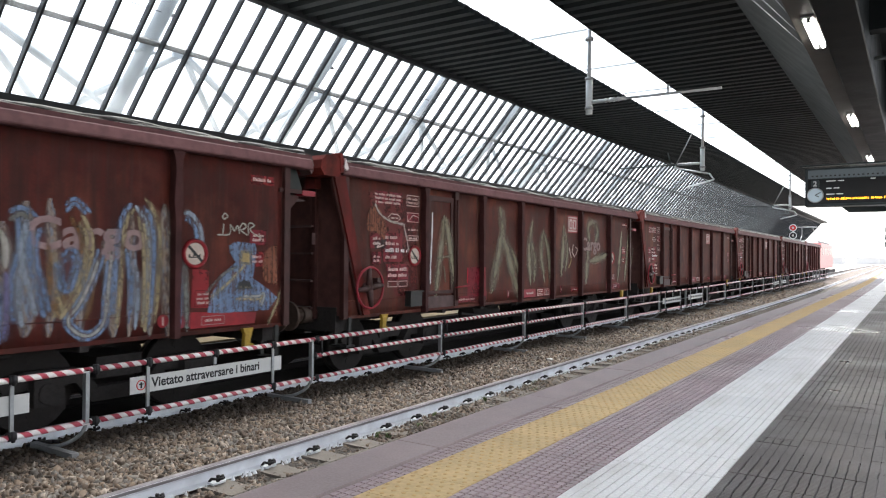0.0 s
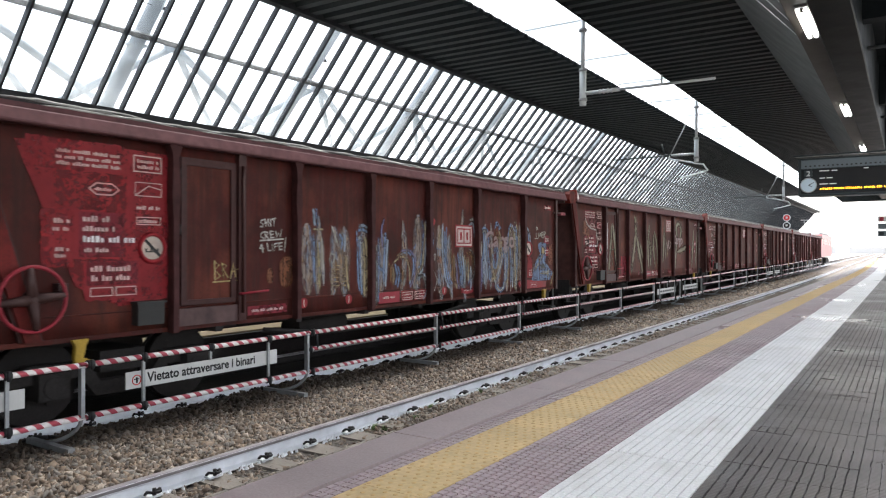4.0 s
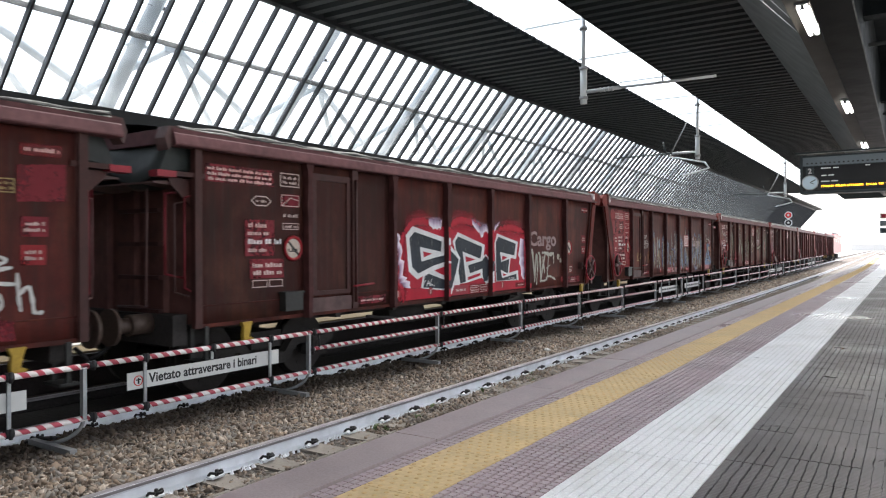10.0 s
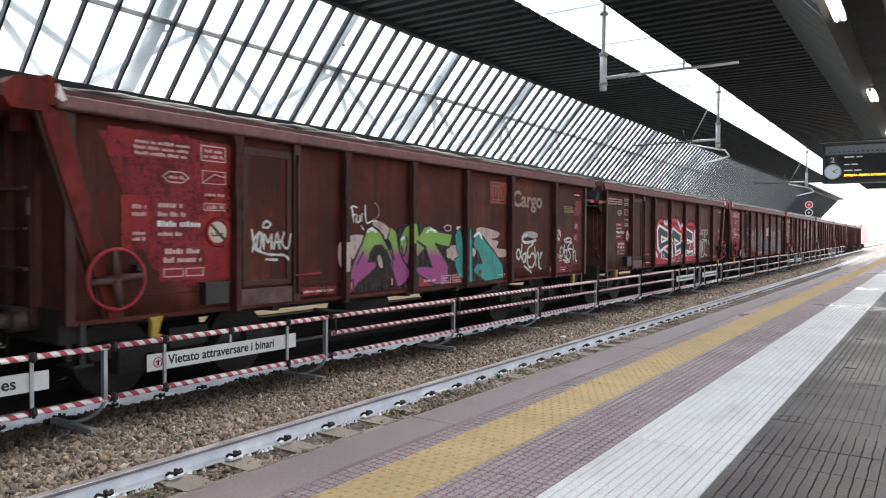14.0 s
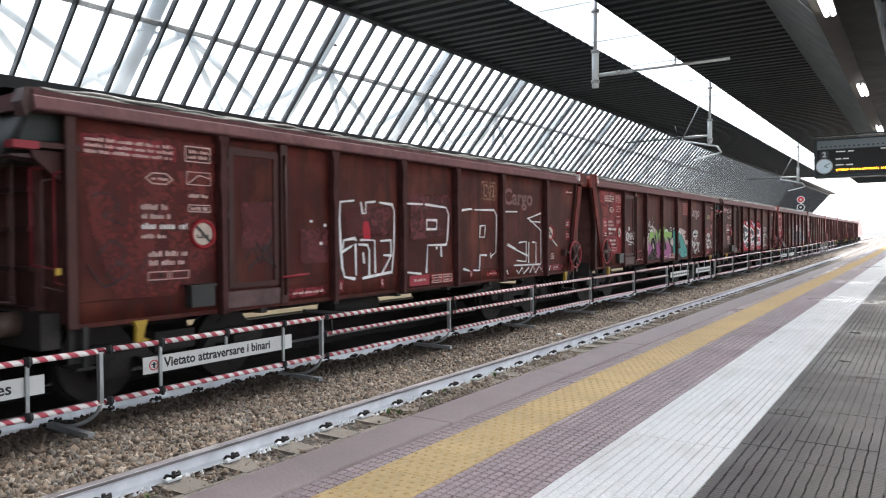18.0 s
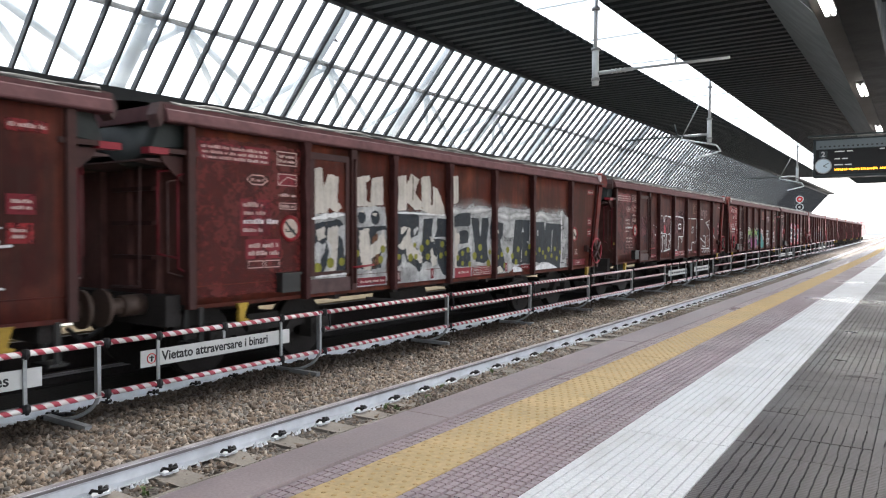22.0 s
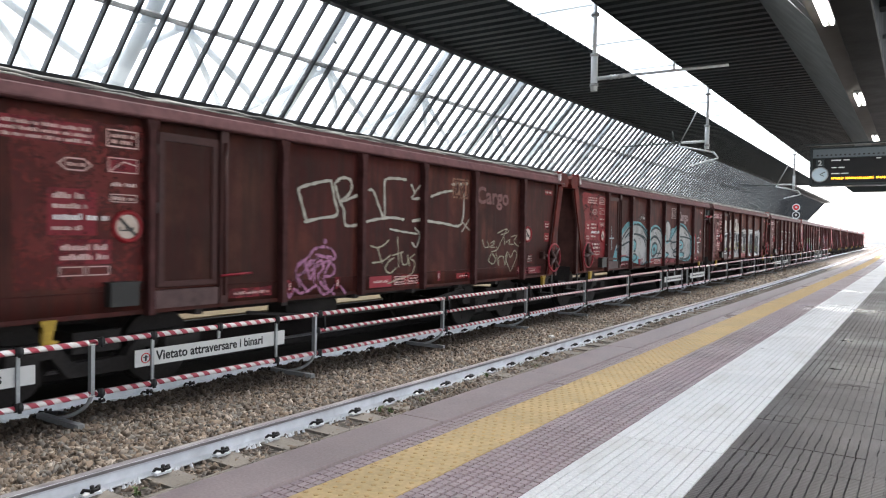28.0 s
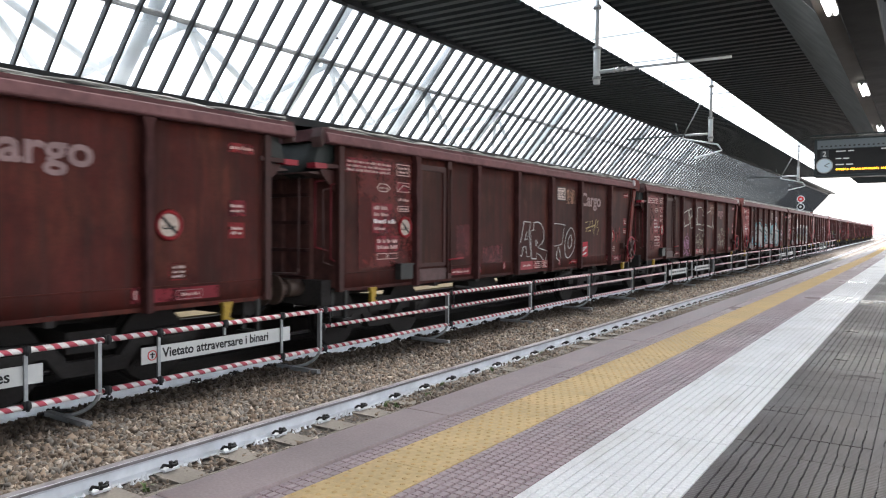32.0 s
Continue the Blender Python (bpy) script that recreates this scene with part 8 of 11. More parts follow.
patch(1, "gochre2", 5, [(5.83, 1.32), (5.93, 1.31), (5.94, 1.19), (5.82, 1.2)])
patch(1, "black", 4, [(5.72, 0.85), (5.77, 0.93), (5.85, 0.97), (5.94, 0.94), (6.01, 0.85)])
spray(1, "gcream", 6, 0.03, [(5.78, 0.88), (5.94, 0.87)])
spray(1, "gtag2", 3, 0.022, [(5.52, 1.67), (5.51, 1.54)])
spray(1, "gtag2", 3, 0.022, [(5.43, 1.54), (5.61, 1.55), (5.63, 1.67), (5.69, 1.59), (5.74, 1.67), (5.77, 1.57)])
spray(1, "gtag2", 3, 0.022, [(5.8, 1.61), (5.88, 1.65), (5.83, 1.7), (5.78, 1.62), (5.89, 1.55)])
spray(1, "gtag2", 3, 0.022, [(5.92, 1.55), (5.92, 1.7), (6.02, 1.68), (5.94, 1.62), (6.1, 1.53), (6.17, 1.55)])
spray(1, "gtag2", 3, 0.022, [(6.1, 1.57), (6.13, 1.5)])
spray(1, "gtag2", 3, 0.022, [(5.5, 1.77), (5.54, 1.81), (5.58, 1.77), (5.52, 1.74), (5.5, 1.77)])
patch(1, "gred2", 1, [(5.07, 1.12), (5.31, 1.1), (5.3, 0.64), (5.05, 0.65)])
patch(1, "label", 1, [(5.05, 0.6), (6.07, 0.54), (6.04, 0.38), (5.05, 0.4)])
patch(1, "gorange2", 1, [(6.22, 1.35), (6.56, 1.4), (6.6, 0.98), (6.41, 0.9), (6.18, 0.99)], True)
patch(1, "gorange2", 1, [(6.45, 0.77), (6.6, 0.81), (6.58, 0.49), (6.41, 0.46)], True)
spray(1, "label", 4, 0.06, [(2.29, 0.46), (2.44, 0.45), (2.61, 0.47)])
brush(1, "pb", 0.12, [(-1.84, 1.85), (-1.82, 1.67)])
brush(1, "c", 0.04, [(-1.86, 1.58), (-1.69, 1.58)])
brush(1, "bcw", 0.26, [(-1.79, 1.52), (-1.77, 1.12), (-1.74, 0.68)])
brush(1, "v", 0.07, [(-1.71, 1.09), (-1.66, 0.95), (-1.67, 0.75)])
brush(1, "o", 0.08, [(-1.76, 0.9), (-1.71, 0.7)])
brush(1, "w", 0.04, [(-1.47, 1.62), (-1.41, 1.51), (-1.36, 1.38)])
brush(1, "w", 0.03, [(-1.5, 1.22), (-1.41, 1.2), (-1.46, 1.08), (-1.53, 1.12), (-1.5, 1.22)])
brush(1, "bp", 0.13, [(-1.26, 1.52), (-1.21, 1.44), (-1.23, 1.29)])
brush(1, "oc", 0.12, [(-1.2, 1.29), (-1.17, 0.93), (-1.13, 0.68)])
brush(1, "o", 0.1, [(-1.38, 1.12), (-1.35, 0.88), (-1.37, 0.68)])
brush(1, "bp", 0.13, [(-0.86, 1.62), (-0.74, 1.63), (-0.63, 1.59)])
brush(1, "wcc", 0.2, [(-0.77, 1.48), (-0.72, 1.1), (-0.72, 0.59)])
brush(1, "bb", 0.11, [(-0.87, 1.55), (-0.86, 1.11), (-0.81, 0.59)])
brush(1, "og", 0.12, [(-0.62, 1.42), (-0.61, 1.04), (-0.61, 0.58)])
brush(1, "wgb", 0.14, [(-0.41, 1.55), (-0.41, 0.9), (-0.41, 0.4)])
brush(1, "v", 0.06, [(-0.22, 1.77), (-0.28, 1.59), (-0.24, 1.29)])
brush(1, "bp", 0.13, [(-0.14, 1.53), (-0.17, 1.23), (-0.21, 0.71)])
brush(1, "b", 0.06, [(-0.33, 0.98), (-0.21, 0.92), (-0.15, 0.81)])
brush(1, "oc", 0.14, [(-0.05, 1.09), (0.01, 0.89), (-0.02, 0.7)])
brush(1, "bb", 0.12, [(0.13, 1.02), (0.18, 0.85), (0.13, 0.69)])
brush(1, "co", 0.1, [(0.07, 1.1), (0.29, 1.19), (0.5, 1.02), (0.53, 0.65)])
brush(1, "bv", 0.1, [(0.17, 1.21), (0.48, 1.25), (0.65, 1.08), (0.6, 0.79), (0.51, 0.67)])
brush(1, "og", 0.16, [(0.3, 1.01), (0.34, 0.84), (0.29, 0.67)])
brush(1, "bcp", 0.17, [(0.95, 1.79), (0.98, 1.59), (0.94, 1.3), (0.88, 1), (0.79, 0.92)])
brush(1, "gp", 0.12, [(0.8, 0.86), (0.97, 0.79), (1.02, 0.61), (0.92, 0.44)])
brush(1, "g", 0.07, [(0.75, 0.86), (0.69, 0.68), (0.7, 0.51)])
brush(1, "b", 0.03, [(0.69, 1.37), (0.6, 1.25), (0.5, 1.18)])
brush(1, "b", 0.09, [(1.22, 1.75), (1.22, 1.52), (1.23, 1.28)])
brush(1, "c", 0.06, [(1.42, 1.49), (1.48, 1.59), (1.56, 1.52), (1.52, 1.38), (1.43, 1.39), (1.42, 1.49)])
brush(1, "b", 0.09, [(1.36, 1.3), (1.54, 1.27)])
brush(1, "pbb", 0.18, [(1.62, 1.73), (1.6, 1.3), (1.69, 0.82), (1.83, 0.59)])
brush(1, "oo", 0.16, [(1.85, 1.38), (1.92, 0.89), (1.89, 0.56)])
brush(1, "c", 0.05, [(2.03, 1.05), (2.05, 0.81), (2.08, 0.58)])
brush(1, "w", 0.025, [(1.26, 1.18), (1.3, 1.2), (1.28, 1.07)])
brush(1, "w", 0.025, [(1.27, 0.9), (1.36, 0.74), (1.32, 0.61), (1.27, 0.53)])
spray(1, "lcream", 4, 0.03, [(-1.47, 1.05), (-1.32, 1.04), (-1.15, 1.05)])
spray(1, "lcream", 4, 0.03, [(-1.51, 0.99), (-1.32, 0.98), (-1.19, 0.99)])
spray(1, "lcream", 4, 0.03, [(-1.49, 0.93), (-1.32, 0.92), (-1.15, 0.92)])
spray(1, "lcream", 4, 0.03, [(-1.47, 0.87), (-1.32, 0.86), (-1.19, 0.87)])
spray(1, "lcream", 4, 0.03, [(-1.49, 0.81), (-1.32, 0.8), (-1.13, 0.8)])
spray(1, "lcream", 4, 0.03, [(-1.47, 0.75), (-1.32, 0.74), (-1.17, 0.74)])
spray(1, "lcream", 5, 0.03, [(-1.82, 1.52), (-1.73, 1.52)])
spray(1, "lcream", 5, 0.03, [(-1.82, 1.4), (-1.73, 1.41)])
spray(1, "lcream", 5, 0.03, [(-1.82, 1.29), (-1.73, 1.3)])
spray(1, "lcream", 5, 0.03, [(-1.82, 1.17), (-1.73, 1.17)])
spray(1, "lcream", 5, 0.03, [(-1.82, 1.04), (-1.73, 1.04)])
spray(1, "lcream", 5, 0.03, [(-1.82, 0.91), (-1.73, 0.91)])
spray(1, "lcream", 5, 0.03, [(-1.82, 0.79), (-1.73, 0.79)])
dot(1, "label", 3, 1.246, 1.791, 0.06)
dot(1, "gorange2", 2, 1.432, 1.103, 0.07)
# dark outlines of the bubble letters
spray(6, "gnavyline", 6, 0.069, [(-1.63, 1.67), (-1.43, 1.67), (-1.11, 1.57), (-0.83, 1.39), (-0.56, 1.25)])
spray(6, "gnavyline", 6, 0.057, [(-1.64, 1.37), (-1.33, 1.35), (-1, 1.29), (-0.71, 1.18), (-0.56, 1.15)])
spray(6, "gnavyline", 6, 0.057, [(-0.62, 1.12), (-0.55, 1), (-0.58, 0.82), (-0.64, 0.73)])
spray(6, "gnavyline", 6, 0.092, [(-0.52, 1.3), (-0.32, 1.44), (-0.05, 1.54), (0.24, 1.59), (0.55, 1.56), (0.83, 1.46), (0.94, 1.37)])
spray(6, "gnavyline", 6, 0.069, [(-0.41, 1.03), (-0.26, 1.21), (-0.02, 1.3), (0.16, 1.32), (0.46, 1.27), (0.7, 1.13), (0.82, 0.98)])
spray(6, "gnavyline", 6, 0.057, [(-0.26, 1.18), (0.02, 1.27), (0.24, 1.28), (0.5, 1.2), (0.74, 1.06)])
spray(6, "gnavyline", 6, 0.1, [(-0.16, 0.92), (-0.02, 1.05), (0.2, 1.09), (0.4, 1.04), (0.44, 0.9), (0.3, 0.74), (0.08, 0.66), (-0.06, 0.66), (-0.15, 0.74), (-0.16, 0.92)])
spray(6, "gnavyline", 6, 0.057, [(-0.08, 0.63), (0.15, 0.71), (0.46, 0.75), (0.82, 0.74)])
spray(6, "gnavyline", 6, 0.057, [(0.42, 0.6), (0.66, 0.76), (0.99, 0.99)])
spray(6, "gnavyline", 6, 0.069, [(-0.36, 0.32), (-0.14, 0.45), (0.38, 0.57), (0.94, 0.6)])
spray(6, "gnavyline", 6, 0.057, [(1.02, 1.34), (1.14, 1.23), (1.18, 1.12)])
spray(6, "gnavyline", 6, 0.069, [(1.06, 1.02), (1.31, 1.12), (1.64, 1.16), (1.99, 1.15), (2.3, 1.09)])
spray(6, "gnavyline", 6, 0.057, [(1.94, 1.17), (2.31, 1.42), (2.67, 1.63), (2.78, 1.72)])
spray(6, "gnavyline", 6, 0.057, [(2.01, 1.11), (2, 1), (2.19, 0.88), (2.41, 0.83), (2.66, 0.9)])
spray(6, "gnavyline", 6, 0.069, [(2.01, 1.04), (2.2, 1.11), (2.62, 1.12)])
spray(6, "gnavyline", 6, 0.069, [(2.7, 1.27), (3, 1.31), (3.63, 1.31), (4.34, 1.26), (4.64, 1.2)])
spray(6, "gnavyline", 6, 0.092, [(2.7, 1.63), (3.12, 1.73), (3.64, 1.66), (4.19, 1.49), (4.57, 1.24), (4.61, 0.84), (4.41, 0.57), (3.9, 0.49), (3.24, 0.5)])
spray(6, "gnavyline", 6, 0.08, [(2.92, 1.04), (3.06, 1.17), (3.37, 1.19), (3.59, 1.06), (3.56, 0.89), (3.3, 0.82), (3.02, 0.87), (2.92, 1.04)])
spray(6, "gnavyline", 6, 0.069, [(2.7, 1.31), (2.94, 1.41), (3.09, 1.43), (3.14, 1.37), (2.94, 1.32)])
spray(6, "gnavyline", 6, 0.069, [(2.97, 0.72), (3.37, 0.76), (3.7, 0.69), (3.71, 0.62), (3.5, 0.53), (2.99, 0.56)])
spray(6, "gnavyline", 6, 0.092, [(2.3, 0.75), (2.52, 0.78), (2.89, 0.76)])
spray(6, "gnavyline", 6, 0.069, [(2.32, 0.72), (2.43, 0.62), (2.87, 0.58)])
spray(6, "gnavyline", 6, 0.069, [(1.05, 0.68), (1.39, 0.76), (1.68, 0.74), (1.73, 0.7), (1.58, 0.62), (1.21, 0.57)])
spray(6, "gnavyline", 4, 0.02, [(-0.32, 0.95), (-0.27, 0.95)])
spray(6, "gnavyline", 4, 0.02, [(-0.45, 0.97), (-0.41, 0.92)])
spray(6, "gnavyline", 4, 0.02, [(-0.28, 0.79), (-0.2, 0.79)])
spray(6, "gnavyline", 4, 0.02, [(-1.36, 1.22), (-1.34, 1.22)])
spray(6, "gnavyline", 4, 0.02, [(-1.44, 1.26), (-1.39, 1.23)])
spray(6, "gnavyline", 4, 0.02, [(0.16, 1.46), (0.46, 1.4)])
spray(6, "gnavyline", 4, 0.02, [(0.16, 1.42), (0.5, 1.35)])
spray(6, "gnavyline", 4, 0.02, [(3.64, 1.48), (4.05, 1.4)])
spray(6, "gnavyline", 4, 0.02, [(3.7, 1.44), (4.12, 1.35)])
spray(6, "gnavyline", 4, 0.02, [(4.19, 1.03), (4.22, 0.76)])
spray(6, "gnavyline", 4, 0.02, [(3.91, 1.13), (3.88, 0.68)])
spray(6, "gnavyline", 4, 0.02, [(3.77, 1.09), (3.76, 0.71)])
patch(6, "gbright", 7, [(-0.52, 0.57), (1.05, 0.56), (1.05, 0.35), (-0.52, 0.38)])
patch(6, "gplate", 7, [(1.08, 0.52), (2.63, 0.54), (2.63, 0.4), (1.07, 0.38)])
patch(6, "gred2", 1, [(4.99, 1.1), (5.5, 1.11), (5.5, 0.65), (4.99, 0.65)])
patch(6, "gred2", 1, [(4.88, 0.5), (5.82, 0.56), (5.82, 0.42), (4.88, 0.35)])
patch(6, "gplate", 8, [(-1.49, 0.6), (-1.23, 0.6), (-1.23, 0.4), (-1.49, 0.4)])
# wagon with green, purple and turquoise letters
patch(3, "gcream2", 1, [(-2.12, 1.24), (-1.8, 1.27), (-1.76, 1.15), (-2.04, 0.91)], True)
patch(3, "gcream2", 1, [(-1.58, 1.47), (-1.4, 1.49), (-1.17, 1.39), (-1.12, 1.28), (-1.45, 1.32)], True)
patch(3, "gcream2", 1, [(-2.33, 1.16), (-2.12, 1.1), (-2.09, 0.75), (-2.24, 0.72), (-2.35, 0.93)], True)
patch(3, "gcream2", 1, [(0.47, 1.02), (0.88, 1.1), (0.95, 0.81), (0.67, 0.83)], True)
patch(3, "gcream2", 1, [(1.5, 1.42), (2.31, 1.35), (2.27, 1.24), (2, 1.21), (2.31, 1.16), (2.26, 1.03), (2.62, 0.99), (2.54, 0.84), (1.74, 0.96)], True)
spray(3, "gwhite", 3, 0.035, [(-2.11, 1.67), (-2.04, 1.71), (-1.95, 1.69)])
spray(3, "gwhite", 3, 0.035, [(-2.06, 1.67), (-2.02, 1.47)])
spray(3, "gwhite", 3, 0.035, [(-2.05, 1.57), (-1.98, 1.59)])
spray(3, "gwhite", 3, 0.035, [(-1.94, 1.57), (-1.97, 1.48), (-1.89, 1.48), (-1.88, 1.57)])
spray(3, "gwhite", 3, 0.035, [(-1.83, 1.6), (-1.84, 1.49)])
spray(3, "gwhite", 3, 0.035, [(-1.76, 1.73), (-1.73, 1.47), (-1.58, 1.5), (-1.47, 1.49)])
spray(3, "gwhite", 3, 0.035, [(-1.84, 1.41), (-1.8, 1.36)])
spray(3, "ggrey", 3, 0.025, [(-1.58, 1.5), (-1.43, 1.59), (-1.45, 1.72), (-1.53, 1.78)])
spray(3, "gwhite3", 2, 0.06, [(3.32, 1.09), (3.3, 0.97), (3.26, 0.86), (3.19, 0.79), (3.11, 0.81), (3.08, 0.9), (3.12, 0.98), (3.2, 0.98), (3.26, 0.88), (3.34, 0.77)])
spray(3, "gwhite3", 2, 0.06, [(3.48, 0.9), (3.38, 0.88), (3.35, 0.78), (3.42, 0.71), (3.49, 0.81), (3.51, 0.93), (3.48, 0.73)])
spray(3, "gwhite3", 2, 0.06, [(3.83, 1.1), (3.7, 1.05), (3.6, 1), (3.57, 0.88), (3.66, 0.8), (3.75, 0.89), (3.86, 0.88), (3.93, 0.76), (3.83, 0.61), (3.67, 0.6), (3.58, 0.69), (3.56, 0.81)])
spray(3, "gwhite3", 2, 0.06, [(3.9, 1.04), (3.93, 0.85), (3.97, 0.63)])
spray(3, "gwhite3", 2, 0.06, [(3.95, 0.76), (4.03, 0.91), (4.09, 0.86), (4.1, 0.69), (4.14, 0.57), (4.22, 0.55)])
spray(3, "gwhite3", 2, 0.06, [(4.2, 0.89), (4.17, 0.78)])
spray(3, "gwhite3", 2, 0.06, [(4.25, 0.9), (4.21, 0.85)])
spray(3, "gwhite3", 2, 0.05, [(3.43, 0.63), (3.61, 0.56)])
spray(3, "gwhite3", 2, 0.06, [(3.55, 0.56), (3.66, 0.53), (3.76, 0.48)])
patch(3, "gghost2", 2, [(3.34, 1.2), (3.33, 1.28), (3.4, 1.34), (3.55, 1.37), (3.8, 1.37), (4, 1.34), (4.05, 1.28), (3.96, 1.23), (3.8, 1.22), (3.61, 1.25), (3.43, 1.22)], True)
spray(3, "gwhite3", 3, 0.085, [(3.35, 1.16), (3.33, 1.23), (3.39, 1.28), (3.55, 1.3)])
spray(3, "gwhite3", 3, 0.085, [(3.34, 1.18), (3.43, 1.14), (3.67, 1.14), (3.93, 1.18)])
patch(3, "gshade", 4, [(3.4, 1.21), (3.55, 1.24), (3.8, 1.23), (3.9, 1.21), (3.74, 1.18), (3.49, 1.18)], True)
spray(3, "gwhite3", 2, 0.05, [(5.57, 1.19), (5.42, 1.2), (5.44, 1.15), (5.64, 1.13), (5.81, 1.18), (5.74, 1.23), (5.5, 1.22)])
spray(3, "gwhite3", 2, 0.05, [(5.28, 1.03), (5.2, 0.96), (5.21, 0.82), (5.32, 0.82), (5.39, 0.92), (5.33, 1.01)])
spray(3, "gwhite3", 2, 0.05, [(5.44, 1.06), (5.44, 0.92), (5.49, 0.76), (5.57, 0.84), (5.55, 0.95), (5.44, 0.92)])
spray(3, "gwhite3", 2, 0.05, [(5.86, 1.12), (5.72, 1.09), (5.62, 0.98), (5.71, 0.91), (5.78, 0.79), (5.71, 0.7), (5.55, 0.76)])
spray(3, "gwhite3", 2, 0.05, [(5.92, 1.05), (5.93, 0.86), (5.95, 0.71)])
spray(3, "gwhite3", 2, 0.05, [(5.94, 0.86), (6.02, 0.93), (6.06, 0.82), (6.08, 0.68), (6.15, 0.67)])
spray(3, "gwhite3", 2, 0.05, [(5.64, 0.98), (5.88, 0.96)])
spray(3, "gwhite3", 2, 0.045, [(5.35, 0.71), (5.55, 0.7), (5.73, 0.65)])
spray(3, "gwhite3", 2, 0.05, [(5.44, 0.67), (5.59, 0.64)])
outline_box(3, 5.39, 5.9, 1.84, 1.98, 0.012, "gochre2", 3)
bars(3, 5.42, 5.88, 1.86, 1.96, 2, "gochre2", 3, seed=40)
patch(3, "gplate", 1, [(5.92, 2.12), (6.4, 2.16), (6.4, 1.78), (5.92, 1.76)], ragged=0.006)
patch(3, "gplate", 1, [(4.88, 0.93), (5.25, 0.94), (5.5, 0.7), (5.9, 0.6), (5.9, 0.42), (4.86, 0.43)], ragged=0.008)
bars(3, 4.98, 5.2, 0.76, 0.88, 2, "letter", 2, seed=41)
spray(3, "gwhite3", 2, 0.042, [(-3.99, 1.33), (-3.96, 1.17), (-3.98, 1.06)])
spray(3, "gwhite3", 2, 0.042, [(-3.87, 1.31), (-3.96, 1.18), (-3.87, 1.06)])
spray(3, "gwhite3", 2, 0.042, [(-3.92, 1.24), (-3.83, 1.3), (-3.85, 1.1), (-3.92, 1.08), (-3.89, 1.24)])
spray(3, "gwhite3", 2, 0.042, [(-3.79, 1.09), (-3.79, 1.28), (-3.72, 1.17), (-3.66, 1.28), (-3.66, 1.09)])
spray(3, "gwhite3", 2, 0.042, [(-3.62, 1.09), (-3.56, 1.3), (-3.52, 1.09)])
spray(3, "gwhite3", 2, 0.042, [(-3.62, 1.17), (-3.5, 1.18)])
spray(3, "gwhite3", 2, 0.042, [(-3.46, 1.3), (-3.5, 1.17), (-3.4, 1.09), (-3.34, 1.28)])
spray(3, "gwhite3", 2, 0.042, [(-3.99, 1.1), (-3.75, 1.02), (-3.46, 1), (-3.38, 0.94)])
spray(3, "gwhite3", 2, 0.042, [(-3.79, 1.42), (-3.76, 1.45), (-3.68, 1.42), (-3.72, 1.37), (-3.8, 1.37), (-3.79, 1.42)])
spray(3, "gwhite3", 2, 0.042, [(-3.75, 0.95), (-3.56, 0.94)])
patch(3, "gshade", 1, [(-2.13, 0.39), (-2.11, 0.8), (-1.73, 1.33), (-1.26, 1.27), (-0.55, 1.52), (0.7, 1.3), (1.18, 1.47), (1.98, 1.08), (2.64, 0.59), (2.56, 0.36), (0.69, 0.36), (-0.56, 0.35)])
patch(3, "gfadegreen", 3, [(-1.61, 1.43), (-1.73, 1.35), (-1.84, 1.14), (-2.02, 0.89), (-2.09, 0.73), (-2.1, 0.4), (-1.92, 0.53), (-1.66, 0.67), (-1.49, 0.78), (-1.5, 0.86), (-1.69, 0.86), (-1.64, 1), (-1.54, 1.1), (-1.38, 1.12), (-1.22, 0.99), (-1.05, 0.74), (-1.09, 0.92), (-1.24, 1.13), (-1.4, 1.33)])
spray(3, "gblack", 4, 0.04, [(-1.61, 1.43), (-1.73, 1.35), (-1.84, 1.14), (-2.02, 0.89), (-2.09, 0.73), (-2.1, 0.4), (-1.92, 0.53), (-1.66, 0.67), (-1.49, 0.78), (-1.5, 0.86), (-1.69, 0.86), (-1.64, 1), (-1.54, 1.1), (-1.38, 1.12), (-1.22, 0.99), (-1.05, 0.74), (-1.09, 0.92), (-1.24, 1.13), (-1.4, 1.33), (-1.61, 1.43)], False)
patch(3, "gfadegreen", 3, [(-1.13, 1.42), (-0.99, 1.33), (-0.94, 1.12), (-0.9, 0.98), (-0.7, 0.76), (-0.59, 0.64), (-0.75, 0.49), (-0.94, 0.42), (-1.05, 0.64), (-1.16, 0.85), (-1.24, 1.05), (-1.11, 1.04), (-1.04, 0.88), (-1.13, 1.13), (-1.21, 1.23)])
spray(3, "gblack", 4, 0.04, [(-1.13, 1.42), (-0.99, 1.33), (-0.94, 1.12), (-0.9, 0.98), (-0.7, 0.76), (-0.59, 0.64), (-0.75, 0.49), (-0.94, 0.42), (-1.05, 0.64), (-1.16, 0.85), (-1.24, 1.05), (-1.11, 1.04), (-1.04, 0.88), (-1.13, 1.13), (-1.21, 1.23), (-1.13, 1.42)], False)
patch(3, "gfadegreen", 3, [(-0.76, 1.41), (-0.56, 1.48), (-0.59, 1.19), (-0.67, 0.79), (-0.78, 0.83), (-0.9, 1.02), (-0.9, 1.21)])
spray(3, "gblack", 4, 0.04, [(-0.76, 1.41), (-0.56, 1.48), (-0.59, 1.19), (-0.67, 0.79), (-0.78, 0.83), (-0.9, 1.02), (-0.9, 1.21), (-0.76, 1.41)], False)
